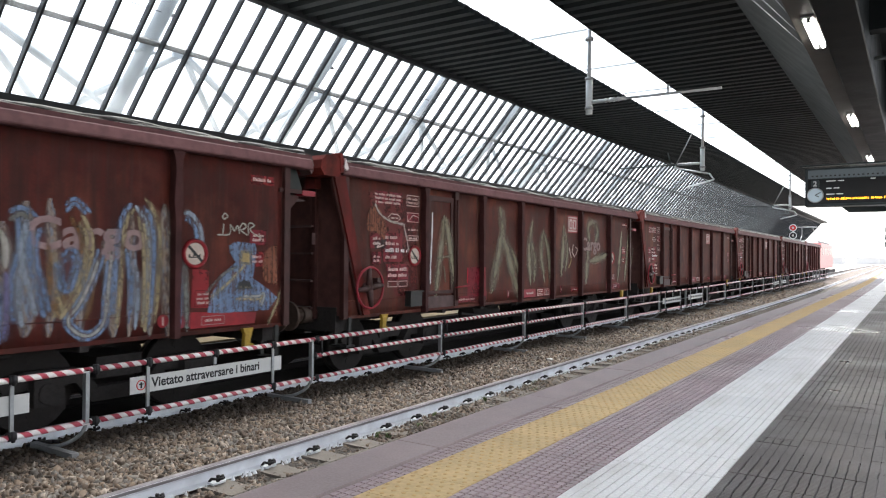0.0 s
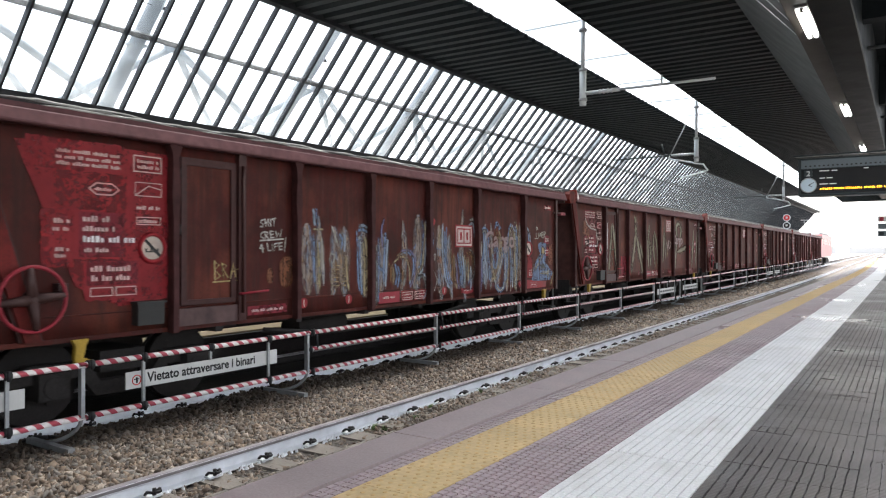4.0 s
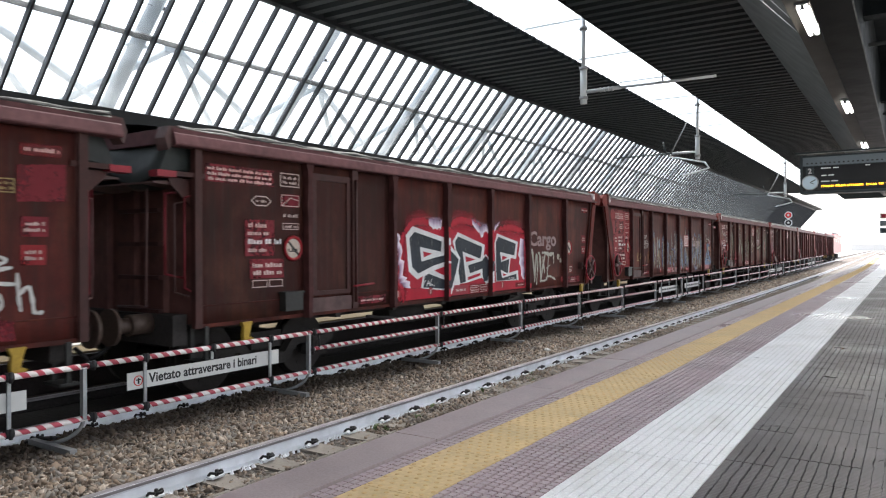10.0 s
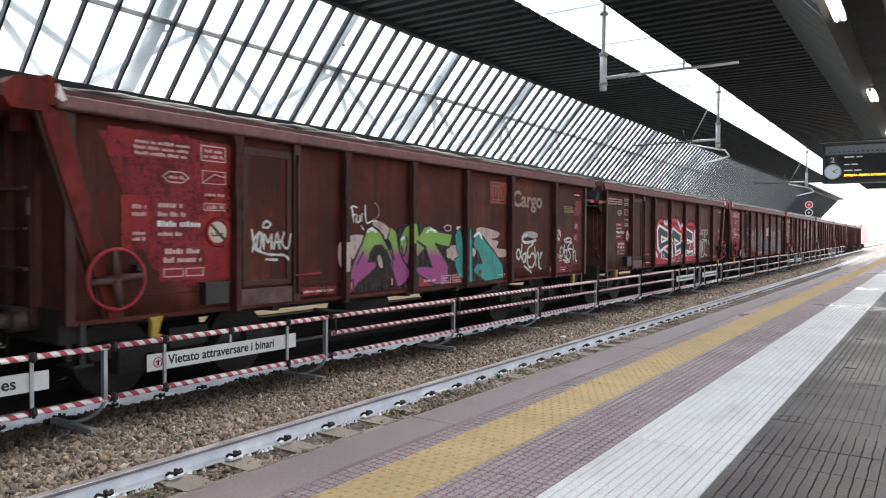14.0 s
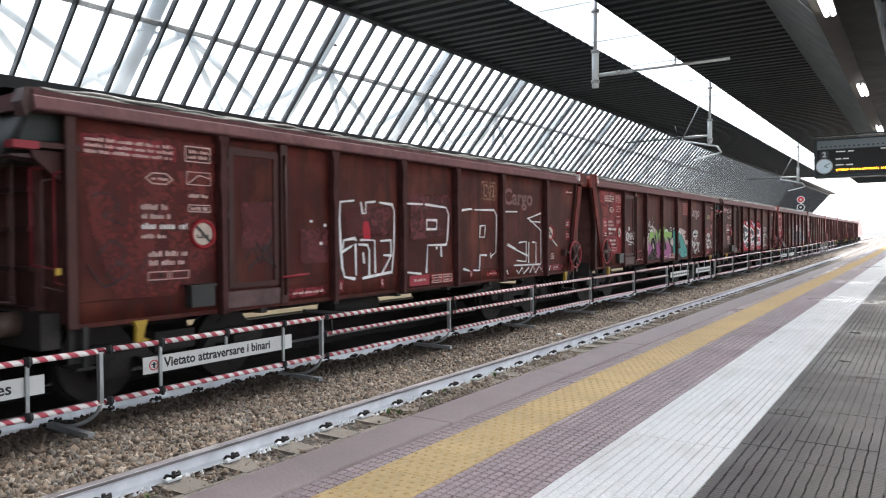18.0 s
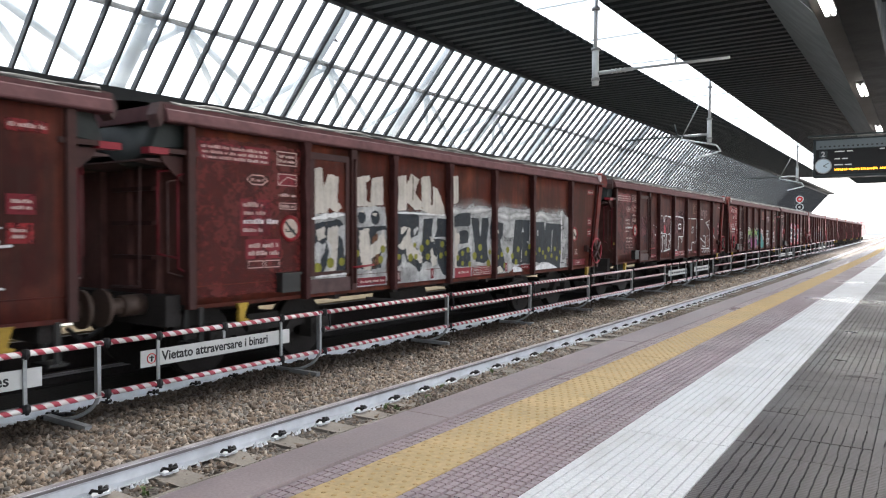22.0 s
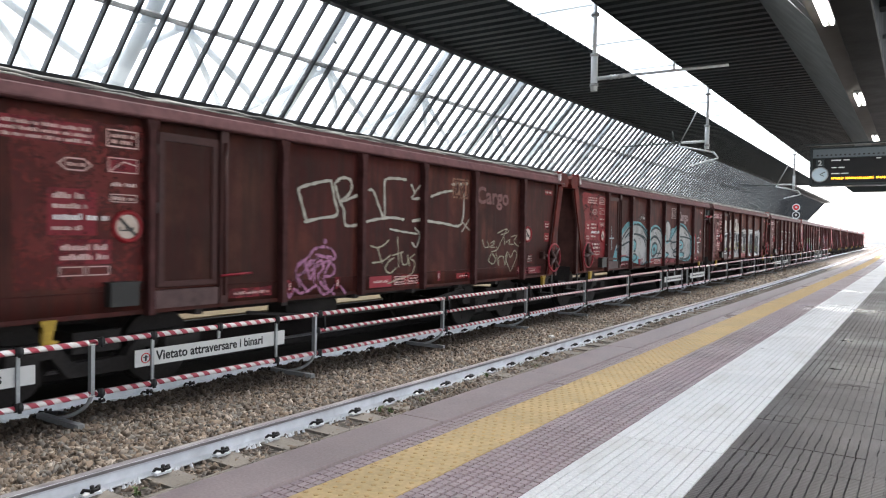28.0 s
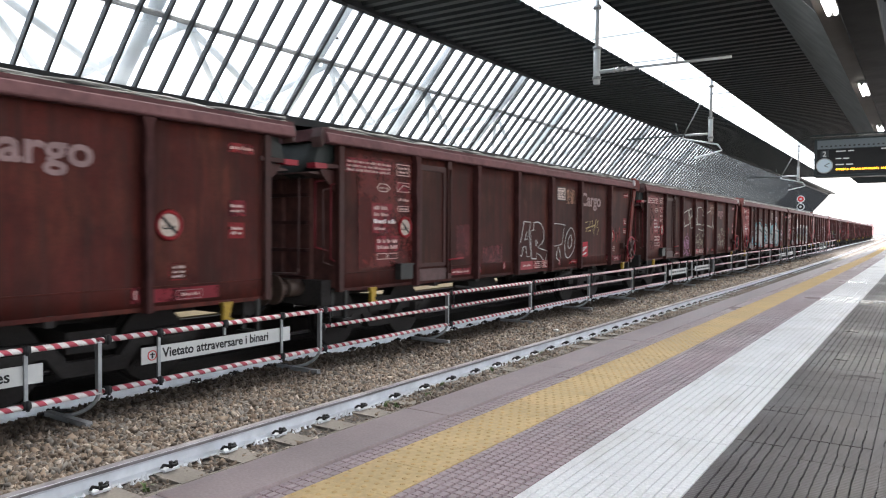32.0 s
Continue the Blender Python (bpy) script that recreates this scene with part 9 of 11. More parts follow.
patch(3, "gfadegreen", 3, [(-0.55, 1.52), (-0.41, 1.45), (-0.37, 1.26), (-0.22, 1.41), (-0.07, 1.45), (0.09, 1.39), (0.25, 1.34), (0.64, 1.3), (0.56, 1.06), (0.25, 1.1), (0.1, 1.14), (0.52, 0.74), (0.52, 0.5), (0.35, 0.39), (0.08, 0.41), (-0.37, 0.61), (-0.48, 0.73), (-0.27, 0.75), (0.03, 0.72), (-0.11, 0.94), (-0.17, 1.07), (-0.37, 0.93), (-0.48, 0.89), (-0.56, 1.12)])
spray(3, "gblack", 4, 0.04, [(-0.55, 1.52), (-0.41, 1.45), (-0.37, 1.26), (-0.22, 1.41), (-0.07, 1.45), (0.09, 1.39), (0.25, 1.34), (0.64, 1.3), (0.56, 1.06), (0.25, 1.1), (0.1, 1.14), (0.52, 0.74), (0.52, 0.5), (0.35, 0.39), (0.08, 0.41), (-0.37, 0.61), (-0.48, 0.73), (-0.27, 0.75), (0.03, 0.72), (-0.11, 0.94), (-0.17, 1.07), (-0.37, 0.93), (-0.48, 0.89), (-0.56, 1.12), (-0.55, 1.52)], False)
patch(3, "gteal", 3, [(0.73, 1.26), (0.85, 1.44), (0.96, 1.34), (1.05, 0.92), (1.12, 0.46), (0.87, 0.51), (0.75, 0.73), (0.73, 0.85), (0.87, 0.89), (0.78, 1.05)])
spray(3, "gblack", 4, 0.04, [(0.73, 1.26), (0.85, 1.44), (0.96, 1.34), (1.05, 0.92), (1.12, 0.46), (0.87, 0.51), (0.75, 0.73), (0.73, 0.85), (0.87, 0.89), (0.78, 1.05), (0.73, 1.26)], False)
patch(3, "gteal", 3, [(1.18, 1.47), (1.3, 1.39), (1.33, 1), (1.35, 0.4), (1.2, 0.41), (1.15, 1)])
spray(3, "gblack", 4, 0.04, [(1.18, 1.47), (1.3, 1.39), (1.33, 1), (1.35, 0.4), (1.2, 0.41), (1.15, 1), (1.18, 1.47)], False)
patch(3, "gteal", 3, [(1.37, 1.15), (1.5, 1.34), (1.7, 1.26), (2.12, 0.98), (2.49, 0.69), (2.52, 0.41), (1.83, 0.38), (1.5, 0.52), (1.37, 0.61), (1.5, 0.74), (1.7, 0.73), (1.56, 0.95), (1.41, 1.04)])
spray(3, "gblack", 4, 0.04, [(1.37, 1.15), (1.5, 1.34), (1.7, 1.26), (2.12, 0.98), (2.49, 0.69), (2.52, 0.41), (1.83, 0.38), (1.5, 0.52), (1.37, 0.61), (1.5, 0.74), (1.7, 0.73), (1.56, 0.95), (1.41, 1.04), (1.37, 1.15)], False)
spray(3, "gblack", 5, 0.05, [(-0.85, 1.19), (-0.76, 1.25), (-0.7, 1.16), (-0.74, 1.01), (-0.81, 0.94), (-0.85, 1.09)])
spray(3, "gblack", 5, 0.05, [(-1.81, 1.01), (-1.95, 0.82)])
spray(3, "gblack", 5, 0.05, [(-1.34, 1.1), (-1.16, 0.85)])
spray(3, "gblack", 5, 0.05, [(-0.46, 1.19), (-0.17, 1.07)])
spray(3, "gblack", 5, 0.05, [(1.18, 1.43), (1.17, 0.41)])
spray(3, "gwhite", 5, 0.07, [(-1.7, 1.33), (-1.61, 1.37), (-1.51, 1.33)])
spray(3, "gwhite", 5, 0.07, [(-0.85, 1.21), (-0.78, 1.24)])
spray(3, "gwhite", 5, 0.07, [(-0.13, 1.34), (-0.02, 1.38), (0.12, 1.34)])
spray(3, "gwhite", 5, 0.07, [(0.81, 1.41), (0.88, 1.43)])
spray(3, "gwhite", 5, 0.07, [(1.41, 1.27), (1.57, 1.33), (1.67, 1.22)])
patch(3, "gcream2", 2, [(0.61, 1.1), (0.75, 0.97), (0.81, 0.85), (0.64, 0.89), (0.47, 0.94)], True)
patch(3, "gcream2", 2, [(0.47, 0.92), (0.6, 0.95), (0.55, 0.86)], True)
patch(3, "gcream2", 2, [(1.33, 1.04), (1.46, 1.01), (1.43, 0.89), (1.33, 0.9)], True)
patch(3, "gcream2", 2, [(-1.46, 0.93), (-1.38, 0.94), (-1.33, 0.76), (-1.42, 0.79)], True)
patch(3, "gcream2", 2, [(-1.3, 1.33), (-1.13, 1.4), (-1.19, 1.3), (-1.26, 1.2)], True)
spray(3, "gcream2", 3, 0.04, [(0.38, 1.42), (0.47, 1.46), (0.6, 1.44), (0.58, 1.37), (0.45, 1.36), (0.38, 1.42)])
# wagon with white square outlined letters
plate(4, "yellow", 3, -6.265, -6.205, 0.892, 0.962)
patch(4, "gfaintred", 1, [(-2.89, 1.36), (-2.33, 1.39), (-2.32, 0.88), (-2.88, 0.87)], ragged=0.012)
patch(4, "gfaintred", 1, [(-0.32, 1.98), (0.94, 1.98), (0.93, 1.27), (-0.33, 1.18)], ragged=0.012)
patch(4, "gfaintred", 1, [(-1.95, 1.67), (-0.88, 1.75), (-0.89, 1.27), (-1.91, 1.26)], ragged=0.012)
patch(4, "gfaintred", 1, [(-3.93, 1.7), (-3.35, 1.74), (-3.35, 1.16), (-3.94, 1.12)], ragged=0.012)
spray(4, "gscrib", 2, 0.03, [(-5.88, 1.7), (-5.7, 1.74), (-5.56, 1.58), (-5.74, 1.5), (-5.52, 1.4)])
spray(4, "gscrib", 2, 0.03, [(-5.82, 1.09), (-5.64, 1.23), (-5.49, 1.08), (-5.72, 0.88), (-5.57, 0.8)])
spray(4, "gscrib", 2, 0.03, [(-5.93, 0.99), (-5.75, 0.75), (-5.46, 0.9), (-5.64, 1.02)])
spray(4, "gscrib", 2, 0.03, [(-5.34, 0.86), (-5.18, 1.11), (-5.06, 0.85), (-5.26, 0.71)])
spray(4, "gscrib", 2, 0.035, [(-3.88, 0.96), (-3.75, 1.12), (-3.64, 0.91), (-3.55, 1.16), (-3.42, 0.94)])
spray(4, "gscrib", 2, 0.035, [(-3.86, 0.83), (-3.64, 0.99), (-3.36, 0.85)])
spray(4, "gscrib", 2, 0.035, [(-3.72, 1.2), (-3.58, 1.07), (-3.44, 1.24)])
patch(4, "gnewred", 0, [(-6.0, 2.36), (-5.2, 2.4), (-4.31, 2.38), (-4.31, 1.0), (-4.9, 0.62), (-5.6, 0.6), (-5.9, 1.4)], ragged=0.02)
spray(4, "gwhite", 2, 0.055, [(-1.77, 1.8), (-2.06, 1.77), (-2.08, 1.53), (-2.06, 1.09), (-2.03, 0.79), (-1.98, 0.65), (-1.75, 0.61)], False)
spray(4, "gwhite", 2, 0.055, [(-1.59, 1.77), (-1.56, 1.61), (-1.48, 1.61), (-1.48, 1.78), (-1.26, 1.8)], False)
spray(4, "gwhite", 2, 0.055, [(-1.13, 1.79), (-0.82, 1.77), (-0.76, 1.66), (-0.78, 1.06), (-0.84, 0.67), (-1.55, 0.61)], False)
spray(4, "gwhite", 2, 0.055, [(-2.02, 1.09), (-1.99, 1.2), (-1.74, 1.23), (-1.72, 1.2)], False)
spray(4, "gwhite", 2, 0.055, [(-2.02, 1.03), (-1.86, 1.09), (-1.73, 1.14), (-1.72, 0.68)], False)
spray(4, "gwhite", 2, 0.055, [(-1.64, 1.13), (-1.45, 1.12), (-1.4, 1.03), (-1.41, 0.66)], False)
spray(4, "gwhite", 2, 0.055, [(-1.6, 1.2), (-1.27, 1.19), (-1.26, 0.69)], False)
spray(4, "gwhite", 2, 0.055, [(-1.55, 0.99), (-1.53, 0.85)], False)
spray(4, "gwhite", 2, 0.055, [(-1.11, 1.18), (-0.86, 1.19), (-0.85, 0.94), (-1.09, 0.66)], False)
spray(4, "gwhite", 2, 0.055, [(-1.03, 0.95), (-0.85, 0.94)], False)
spray(4, "gwhite", 2, 0.055, [(-0.4, 1.8), (0.02, 1.8)], False)
spray(4, "gwhite", 2, 0.055, [(0.12, 1.8), (0.77, 1.76), (0.85, 1.63), (0.8, 1.2), (0.76, 1.09), (0.18, 1.09), (0.14, 0.63)], False)
spray(4, "gwhite", 2, 0.055, [(0.16, 1.53), (0.47, 1.53), (0.45, 1.37), (0.15, 1.37), (0.16, 1.53)], False)
spray(4, "gwhite", 2, 0.055, [(-0.39, 0.64), (-0.03, 0.6)], False)
spray(4, "gwhite", 2, 0.055, [(0.59, 1.09), (0.6, 0.89)], False)
spray(4, "gwhite", 2, 0.055, [(0.45, 1.09), (0.46, 1.03)], False)
spray(4, "gwhite", 2, 0.05, [(1.31, 1.73), (1.64, 1.76)], False)
spray(4, "gwhite", 2, 0.05, [(1.78, 1.75), (2.5, 1.76), (2.6, 1.65), (2.57, 0.91), (2.39, 0.84)], False)
spray(4, "gwhite", 2, 0.05, [(1.96, 1.43), (2.15, 1.45), (2.12, 1.22), (1.93, 1.22), (1.96, 1.43)], False)
spray(4, "gwhite", 2, 0.05, [(2.19, 0.86), (1.95, 0.87), (1.92, 0.57), (1.72, 0.58)], False)
spray(4, "gwhite", 2, 0.05, [(1.35, 0.62), (1.54, 0.58)], False)
spray(4, "gwhite", 2, 0.05, [(2.34, 0.89), (2.37, 0.8)], False)
spray(4, "gwhite", 2, 0.04, [(2.97, 1.74), (3.48, 1.75)], False)
spray(4, "gwhite", 2, 0.04, [(3.96, 1.61), (4.62, 1.74), (4.59, 1.54), (4.09, 1.55)], False)
spray(4, "gwhite", 2, 0.04, [(4.02, 1.61), (4.61, 1.35), (4.61, 0.62)], False)
spray(4, "gwhite", 2, 0.04, [(3.05, 1.04), (3.96, 0.8)], False)
spray(4, "gwhite", 2, 0.04, [(3.07, 1.07), (3.41, 0.96)], False)
spray(4, "gwhite", 2, 0.04, [(3.57, 1.09), (3.9, 1.11), (3.89, 0.67), (3.47, 0.71)], False)
spray(4, "gwhite", 2, 0.04, [(4.02, 1.09), (4.01, 0.65)], False)
spray(4, "gwhite", 2, 0.04, [(4.21, 1.09), (4.37, 1.09), (4.37, 0.63)], False)
spray(4, "gwhite", 2, 0.04, [(3.35, 0.61), (4.61, 0.59)], False)
spray(4, "gwhite", 2, 0.04, [(3.47, 0.5), (3.53, 0.42), (3.71, 0.56), (3.77, 0.41), (4.02, 0.54)], False)
spray(4, "gwhite", 2, 0.04, [(4.08, 0.43), (4.21, 0.57), (4.34, 0.41), (4.54, 0.55), (4.68, 0.43)], False)
spray(4, "gwhite", 2, 0.04, [(3.02, 0.52), (3.07, 0.45)], False)
spray(4, "gwhite", 2, 0.04, [(5.03, 0.41), (5.1, 0.52)], False)
spray(4, "gwhite", 2, 0.04, [(5.18, 1.16), (5.48, 0.99)], False)
patch(4, "gwhite", 2, [(-2.69, 1.49), (-2.65, 1.49), (-2.65, 1.46), (-2.69, 1.46)], True)
patch(4, "gwhite", 2, [(-2.41, 1.44), (-2.37, 1.44), (-2.37, 1.4), (-2.41, 1.4)], True)
patch(4, "gwhite", 2, [(-2.5, 1.18), (-2.45, 1.18), (-2.45, 1.14), (-2.5, 1.14)], True)
patch(4, "gred", 1, [(-1.54, 1.45), (-1.42, 1.48), (-1.37, 1.22), (-1.52, 1.22)], True)
# rusty wagon with white and black letters and yellow dots
patch(5, "gdapple", 1, [(-2.24, 1.6), (-1.92, 1.6), (-1.53, 1.6), (-1.11, 1.59), (-0.69, 1.57), (-0.6, 1.52), (-0.62, 0.38), (-1.72, 0.38), (-2.26, 0.38)], ragged=0.018)
patch(5, "gdapple", 1, [(-0.51, 1.78), (-0.43, 1.81), (-0.38, 1.69), (-0.12, 1.68), (0.21, 1.74), (0.73, 1.77), (1.06, 1.73), (1.09, 1.41), (1.08, 0.4), (0.86, 0.39), (-0.51, 0.37)], ragged=0.018)
patch(5, "gdapple", 1, [(1.21, 1.69), (1.31, 1.74), (1.44, 1.76), (1.79, 1.76), (2.31, 1.73), (2.73, 1.77), (2.81, 1.64), (2.8, 1.04), (2.75, 0.52), (2.06, 0.52), (1.78, 0.42), (1.2, 0.35)], ragged=0.018)
patch(5, "gdapple", 1, [(2.92, 1.68), (3.21, 1.72), (3.63, 1.68), (4.21, 1.67), (4.36, 1.78), (4.57, 1.68), (4.78, 1.59), (4.8, 0.38), (4.11, 0.38), (2.93, 0.36)], ragged=0.018)
spray(5, "gsplash", 0, 0.42, [(-0.48, 1.76), (-0.19, 1.71), (0.29, 1.75), (1.02, 1.74)])
spray(5, "gsplash", 0, 0.42, [(1.23, 1.69), (1.52, 1.75), (2.07, 1.72), (2.74, 1.72)])
spray(5, "gsplash", 0, 0.42, [(2.96, 1.67), (3.63, 1.66), (4.41, 1.68), (4.81, 1.54)])
spray(5, "gsplash", 1, 0.22, [(-2.23, 1.59), (-1.7, 1.6), (-0.69, 1.57)])
spray(5, "grim", 2, 0.26, [(-0.49, 1.67), (-0.38, 1.64), (-0.12, 1.64), (1.02, 1.7)])
spray(5, "grim", 2, 0.26, [(1.23, 1.63), (1.47, 1.59), (1.73, 1.56), (2.07, 1.6), (2.74, 1.62)])
spray(5, "grim", 2, 0.26, [(2.96, 1.6), (3.32, 1.65), (3.63, 1.57), (4.28, 1.56)])
spray(5, "gwhite", 2, 0.05, [(-2.22, 1.56), (-1.7, 1.57), (-0.69, 1.56)])
spray(5, "gwhite", 2, 0.1, [(4.33, 1.72), (4.34, 1.39), (4.37, 0.91), (4.32, 0.38)])
spray(5, "gwhite", 2, 0.07, [(4.9, 1.44), (4.93, 1), (4.96, 0.39)])
patch(5, "gnavy2", 4, [(-2.24, 1.55), (-2.13, 1.57), (-1.97, 1.55), (-1.53, 1.56), (-1.49, 1.52), (-1.49, 1.32), (-1.53, 1.21), (-1.71, 1.15), (-1.74, 1.08), (-1.6, 1.02), (-1.48, 0.9), (-1.42, 0.77), (-1.38, 0.53), (-1.49, 0.56), (-1.6, 0.66), (-1.74, 0.73), (-1.99, 0.75), (-2.05, 0.69), (-2.25, 0.68)], ragged=0.008)
patch(5, "gcream3", 5, [(-2.01, 1.31), (-1.92, 1.34), (-1.81, 1.34), (-1.87, 1.27), (-2, 1.21)], ragged=0.012)
patch(5, "gcream3", 5, [(-1.82, 1.31), (-1.75, 1.34), (-1.75, 1.18), (-1.71, 1.13), (-1.73, 1.07), (-1.59, 0.98), (-1.37, 0.81), (-1.44, 0.72), (-1.61, 0.8), (-1.72, 0.89), (-1.82, 0.8), (-1.87, 0.96), (-2, 0.96), (-2.08, 1.01), (-2.01, 1.1), (-1.87, 1.18)], ragged=0.018)
patch(5, "gdapple", 5, [(-1.66, 1.28), (-1.54, 1.35), (-1.51, 1.3), (-1.64, 1.18)], ragged=0.01)
patch(5, "gdapple", 5, [(-1.97, 0.87), (-1.91, 0.88), (-1.85, 0.74), (-1.94, 0.64), (-1.98, 0.74)], True)
patch(5, "gdapple", 5, [(-2.1, 0.49), (-2.02, 0.61), (-1.88, 0.66), (-1.65, 0.66), (-1.49, 0.56), (-1.37, 0.7), (-1.26, 0.67), (-1.25, 0.39), (-1.43, 0.36), (-2.04, 0.38)], ragged=0.012)
patch(5, "gnavy2", 4, [(-1.36, 1.48), (-1.06, 1.5), (-1.09, 1.36), (-1.11, 1.27), (-1.1, 1.14), (-1.01, 1.05), (-0.95, 0.92), (-0.94, 0.75), (-1.12, 0.7), (-1.26, 0.74), (-1.39, 0.7), (-1.42, 0.89), (-1.4, 1.12)], ragged=0.008)
patch(5, "gnavy2", 4, [(-0.95, 1.5), (-0.64, 1.49), (-0.64, 1.16), (-0.85, 1.17), (-1.03, 1.16), (-0.94, 1.31)], ragged=0.008)
patch(5, "gnavy2", 4, [(-1.07, 1.14), (-0.66, 1.11), (-0.62, 0.72), (-0.62, 0.44), (-0.75, 0.5), (-0.91, 0.67), (-0.95, 0.92)], ragged=0.012)
patch(5, "gcream3", 5, [(-1.15, 0.92), (-1.1, 0.97), (-1.04, 0.86), (-0.95, 0.79), (-0.96, 0.69), (-1.08, 0.64), (-1.13, 0.74)], ragged=0.018)
patch(5, "gcream3", 5, [(-1.18, 1.16), (-1.02, 1.15), (-1.06, 1.11), (-1.01, 1.08), (-1.14, 1.09)], ragged=0.014)
patch(5, "gnavy2", 4, [(-0.38, 1.53), (-0.27, 1.59), (0.19, 1.63), (0.2, 1.41), (0.12, 1.36), (-0.38, 1.35)], ragged=0.006)
patch(5, "gnavy2", 4, [(-0.21, 1.26), (-0.08, 1.28), (0.09, 1.28), (0.13, 1.19), (0.1, 1.05), (-0.04, 1.03), (-0.2, 1.03)], ragged=0.006)
patch(5, "gnavy2", 4, [(-0.32, 0.86), (-0.2, 0.91), (0.04, 0.97), (0.18, 0.94), (0.2, 0.73), (0.13, 0.6), (-0.34, 0.61)], ragged=0.006)
patch(5, "gcream3", 5, [(-0.38, 1.34), (-0.32, 1.31), (-0.29, 1.23), (-0.2, 1.23), (-0.2, 1.06), (-0.26, 1.02), (-0.25, 0.83), (-0.3, 0.67), (-0.25, 0.58), (-0.36, 0.58)], ragged=0.012)
patch(5, "gnavy2", 4, [(0.22, 1.53), (0.5, 1.52), (0.52, 1.3), (0.56, 1.15), (0.6, 1.37), (0.62, 1.52), (0.87, 1.55), (0.89, 1.38), (0.81, 1.08), (0.84, 0.86), (0.89, 0.71), (0.72, 0.64), (0.38, 0.68), (0.34, 1.02)], ragged=0.006)
patch(5, "gnavy2", 4, [(0.94, 1.38), (0.98, 1.47), (1.08, 1.48), (1.08, 1.07), (0.95, 1.12)], ragged=0.006)
patch(5, "gnavy2", 4, [(1.21, 1.46), (1.49, 1.44), (1.46, 1.19), (1.36, 1.08), (1.41, 0.93), (1.53, 0.69), (1.59, 0.51), (1.51, 0.42), (1.22, 0.41)], ragged=0.008)
patch(5, "gcream3", 5, [(1.25, 1.31), (1.31, 1.26), (1.29, 1.22), (1.23, 1.22)], ragged=0.012)
patch(5, "gcream3", 5, [(1.24, 0.54), (1.36, 0.56), (1.51, 0.44), (1.26, 0.41)], ragged=0.012)
patch(5, "gnavy2", 4, [(1.99, 1.49), (2.13, 1.52), (2.69, 1.51), (2.65, 1.04), (2.74, 0.78), (2.82, 0.54), (2.42, 0.57), (2.24, 0.55), (1.97, 0.57), (1.85, 0.62), (1.91, 0.98)], ragged=0.006)
patch(5, "gnavy2", 4, [(2.94, 1.42), (2.99, 1.48), (3.4, 1.48), (3.44, 1.31), (3.52, 1.46), (4.32, 1.44), (4.32, 0.91), (4.27, 0.38), (4.02, 0.42), (3.78, 0.51), (3.48, 0.57), (3.13, 0.55), (2.94, 0.6)], ragged=0.006)
patch(5, "gdapple", 5, [(2.29, 1.25), (2.35, 1.35), (2.41, 1.25)])
patch(5, "gdapple", 5, [(3.04, 1.28), (3.1, 1.3), (3.1, 1.16), (3.05, 1.17)])
patch(5, "gdapple", 5, [(2.52, 1.06), (2.72, 1.04), (2.62, 0.98)], ragged=0.006)
spray(5, "gdapple", 5, 0.035, [(3.84, 1.3), (3.81, 1.11), (3.78, 0.81)])
spray(5, "gdapple", 5, 0.04, [(2.3, 0.86), (2.28, 0.62)])
spray(5, "gdapple", 5, 0.035, [(3.43, 1.46), (3.44, 1.31)])
patch(5, "gwhite", 5, [(1.9, 0.48), (1.97, 0.52), (2.18, 0.5), (2.3, 0.45), (2.32, 0.38), (2.12, 0.35), (1.95, 0.38)], True)
patch(5, "gwhite", 5, [(2.93, 0.47), (3.2, 0.52), (3.63, 0.54), (4, 0.45), (4.18, 0.37), (2.93, 0.36)], ragged=0.01)
spray(5, "gblack", 6, 0.024, [(4.26, 1.28), (4.49, 1.35)], False)
spray(5, "gblack", 6, 0.024, [(4.34, 1.31), (4.4, 1.1)], False)
spray(5, "gblack", 6, 0.024, [(4.52, 1.25), (4.49, 1.1)], False)
spray(5, "gblack", 6, 0.024, [(4.57, 1.22), (4.5, 1.16), (4.59, 1.1)], False)
spray(5, "gblack", 6, 0.024, [(4.66, 1.27), (4.67, 1.1)], False)
spray(5, "gblack", 6, 0.024, [(4.69, 1.18), (4.77, 1.22)], False)
spray(5, "gblack", 6, 0.024, [(4.65, 1.12), (4.79, 1.08)], False)
spray(5, "gblack", 6, 0.024, [(4.34, 1.01), (4.37, 0.86)], False)
spray(5, "gblack", 6, 0.024, [(4.34, 1.01), (4.45, 0.98), (4.35, 0.92), (4.47, 0.85)], False)
spray(5, "gblack", 6, 0.024, [(4.52, 0.86), (4.55, 0.98), (4.62, 0.84)], False)
spray(5, "gblack", 6, 0.024, [(4.77, 0.97), (4.67, 0.94), (4.69, 0.85), (4.79, 0.84)], False)
spray(5, "gblack", 6, 0.024, [(4.43, 0.73), (4.35, 0.7), (4.38, 0.62), (4.47, 0.62)], False)
spray(5, "gblack", 6, 0.024, [(4.53, 0.59), (4.52, 0.73), (4.6, 0.71), (4.52, 0.66), (4.62, 0.58)], False)
spray(5, "gblack", 6, 0.024, [(4.74, 0.72), (4.65, 0.7), (4.65, 0.61), (4.75, 0.59)], False)
spray(5, "gblack", 6, 0.024, [(4.67, 0.66), (4.74, 0.66)], False)
spray(5, "gblack", 6, 0.024, [(4.32, 0.51), (4.48, 0.52)], False)
spray(5, "gblack", 6, 0.024, [(4.53, 0.53), (4.58, 0.43), (4.63, 0.53), (4.68, 0.43), (4.74, 0.52)], False)
spray(5, "gblack", 6, 0.024, [(4.29, 1.39), (4.44, 1.43)], False)
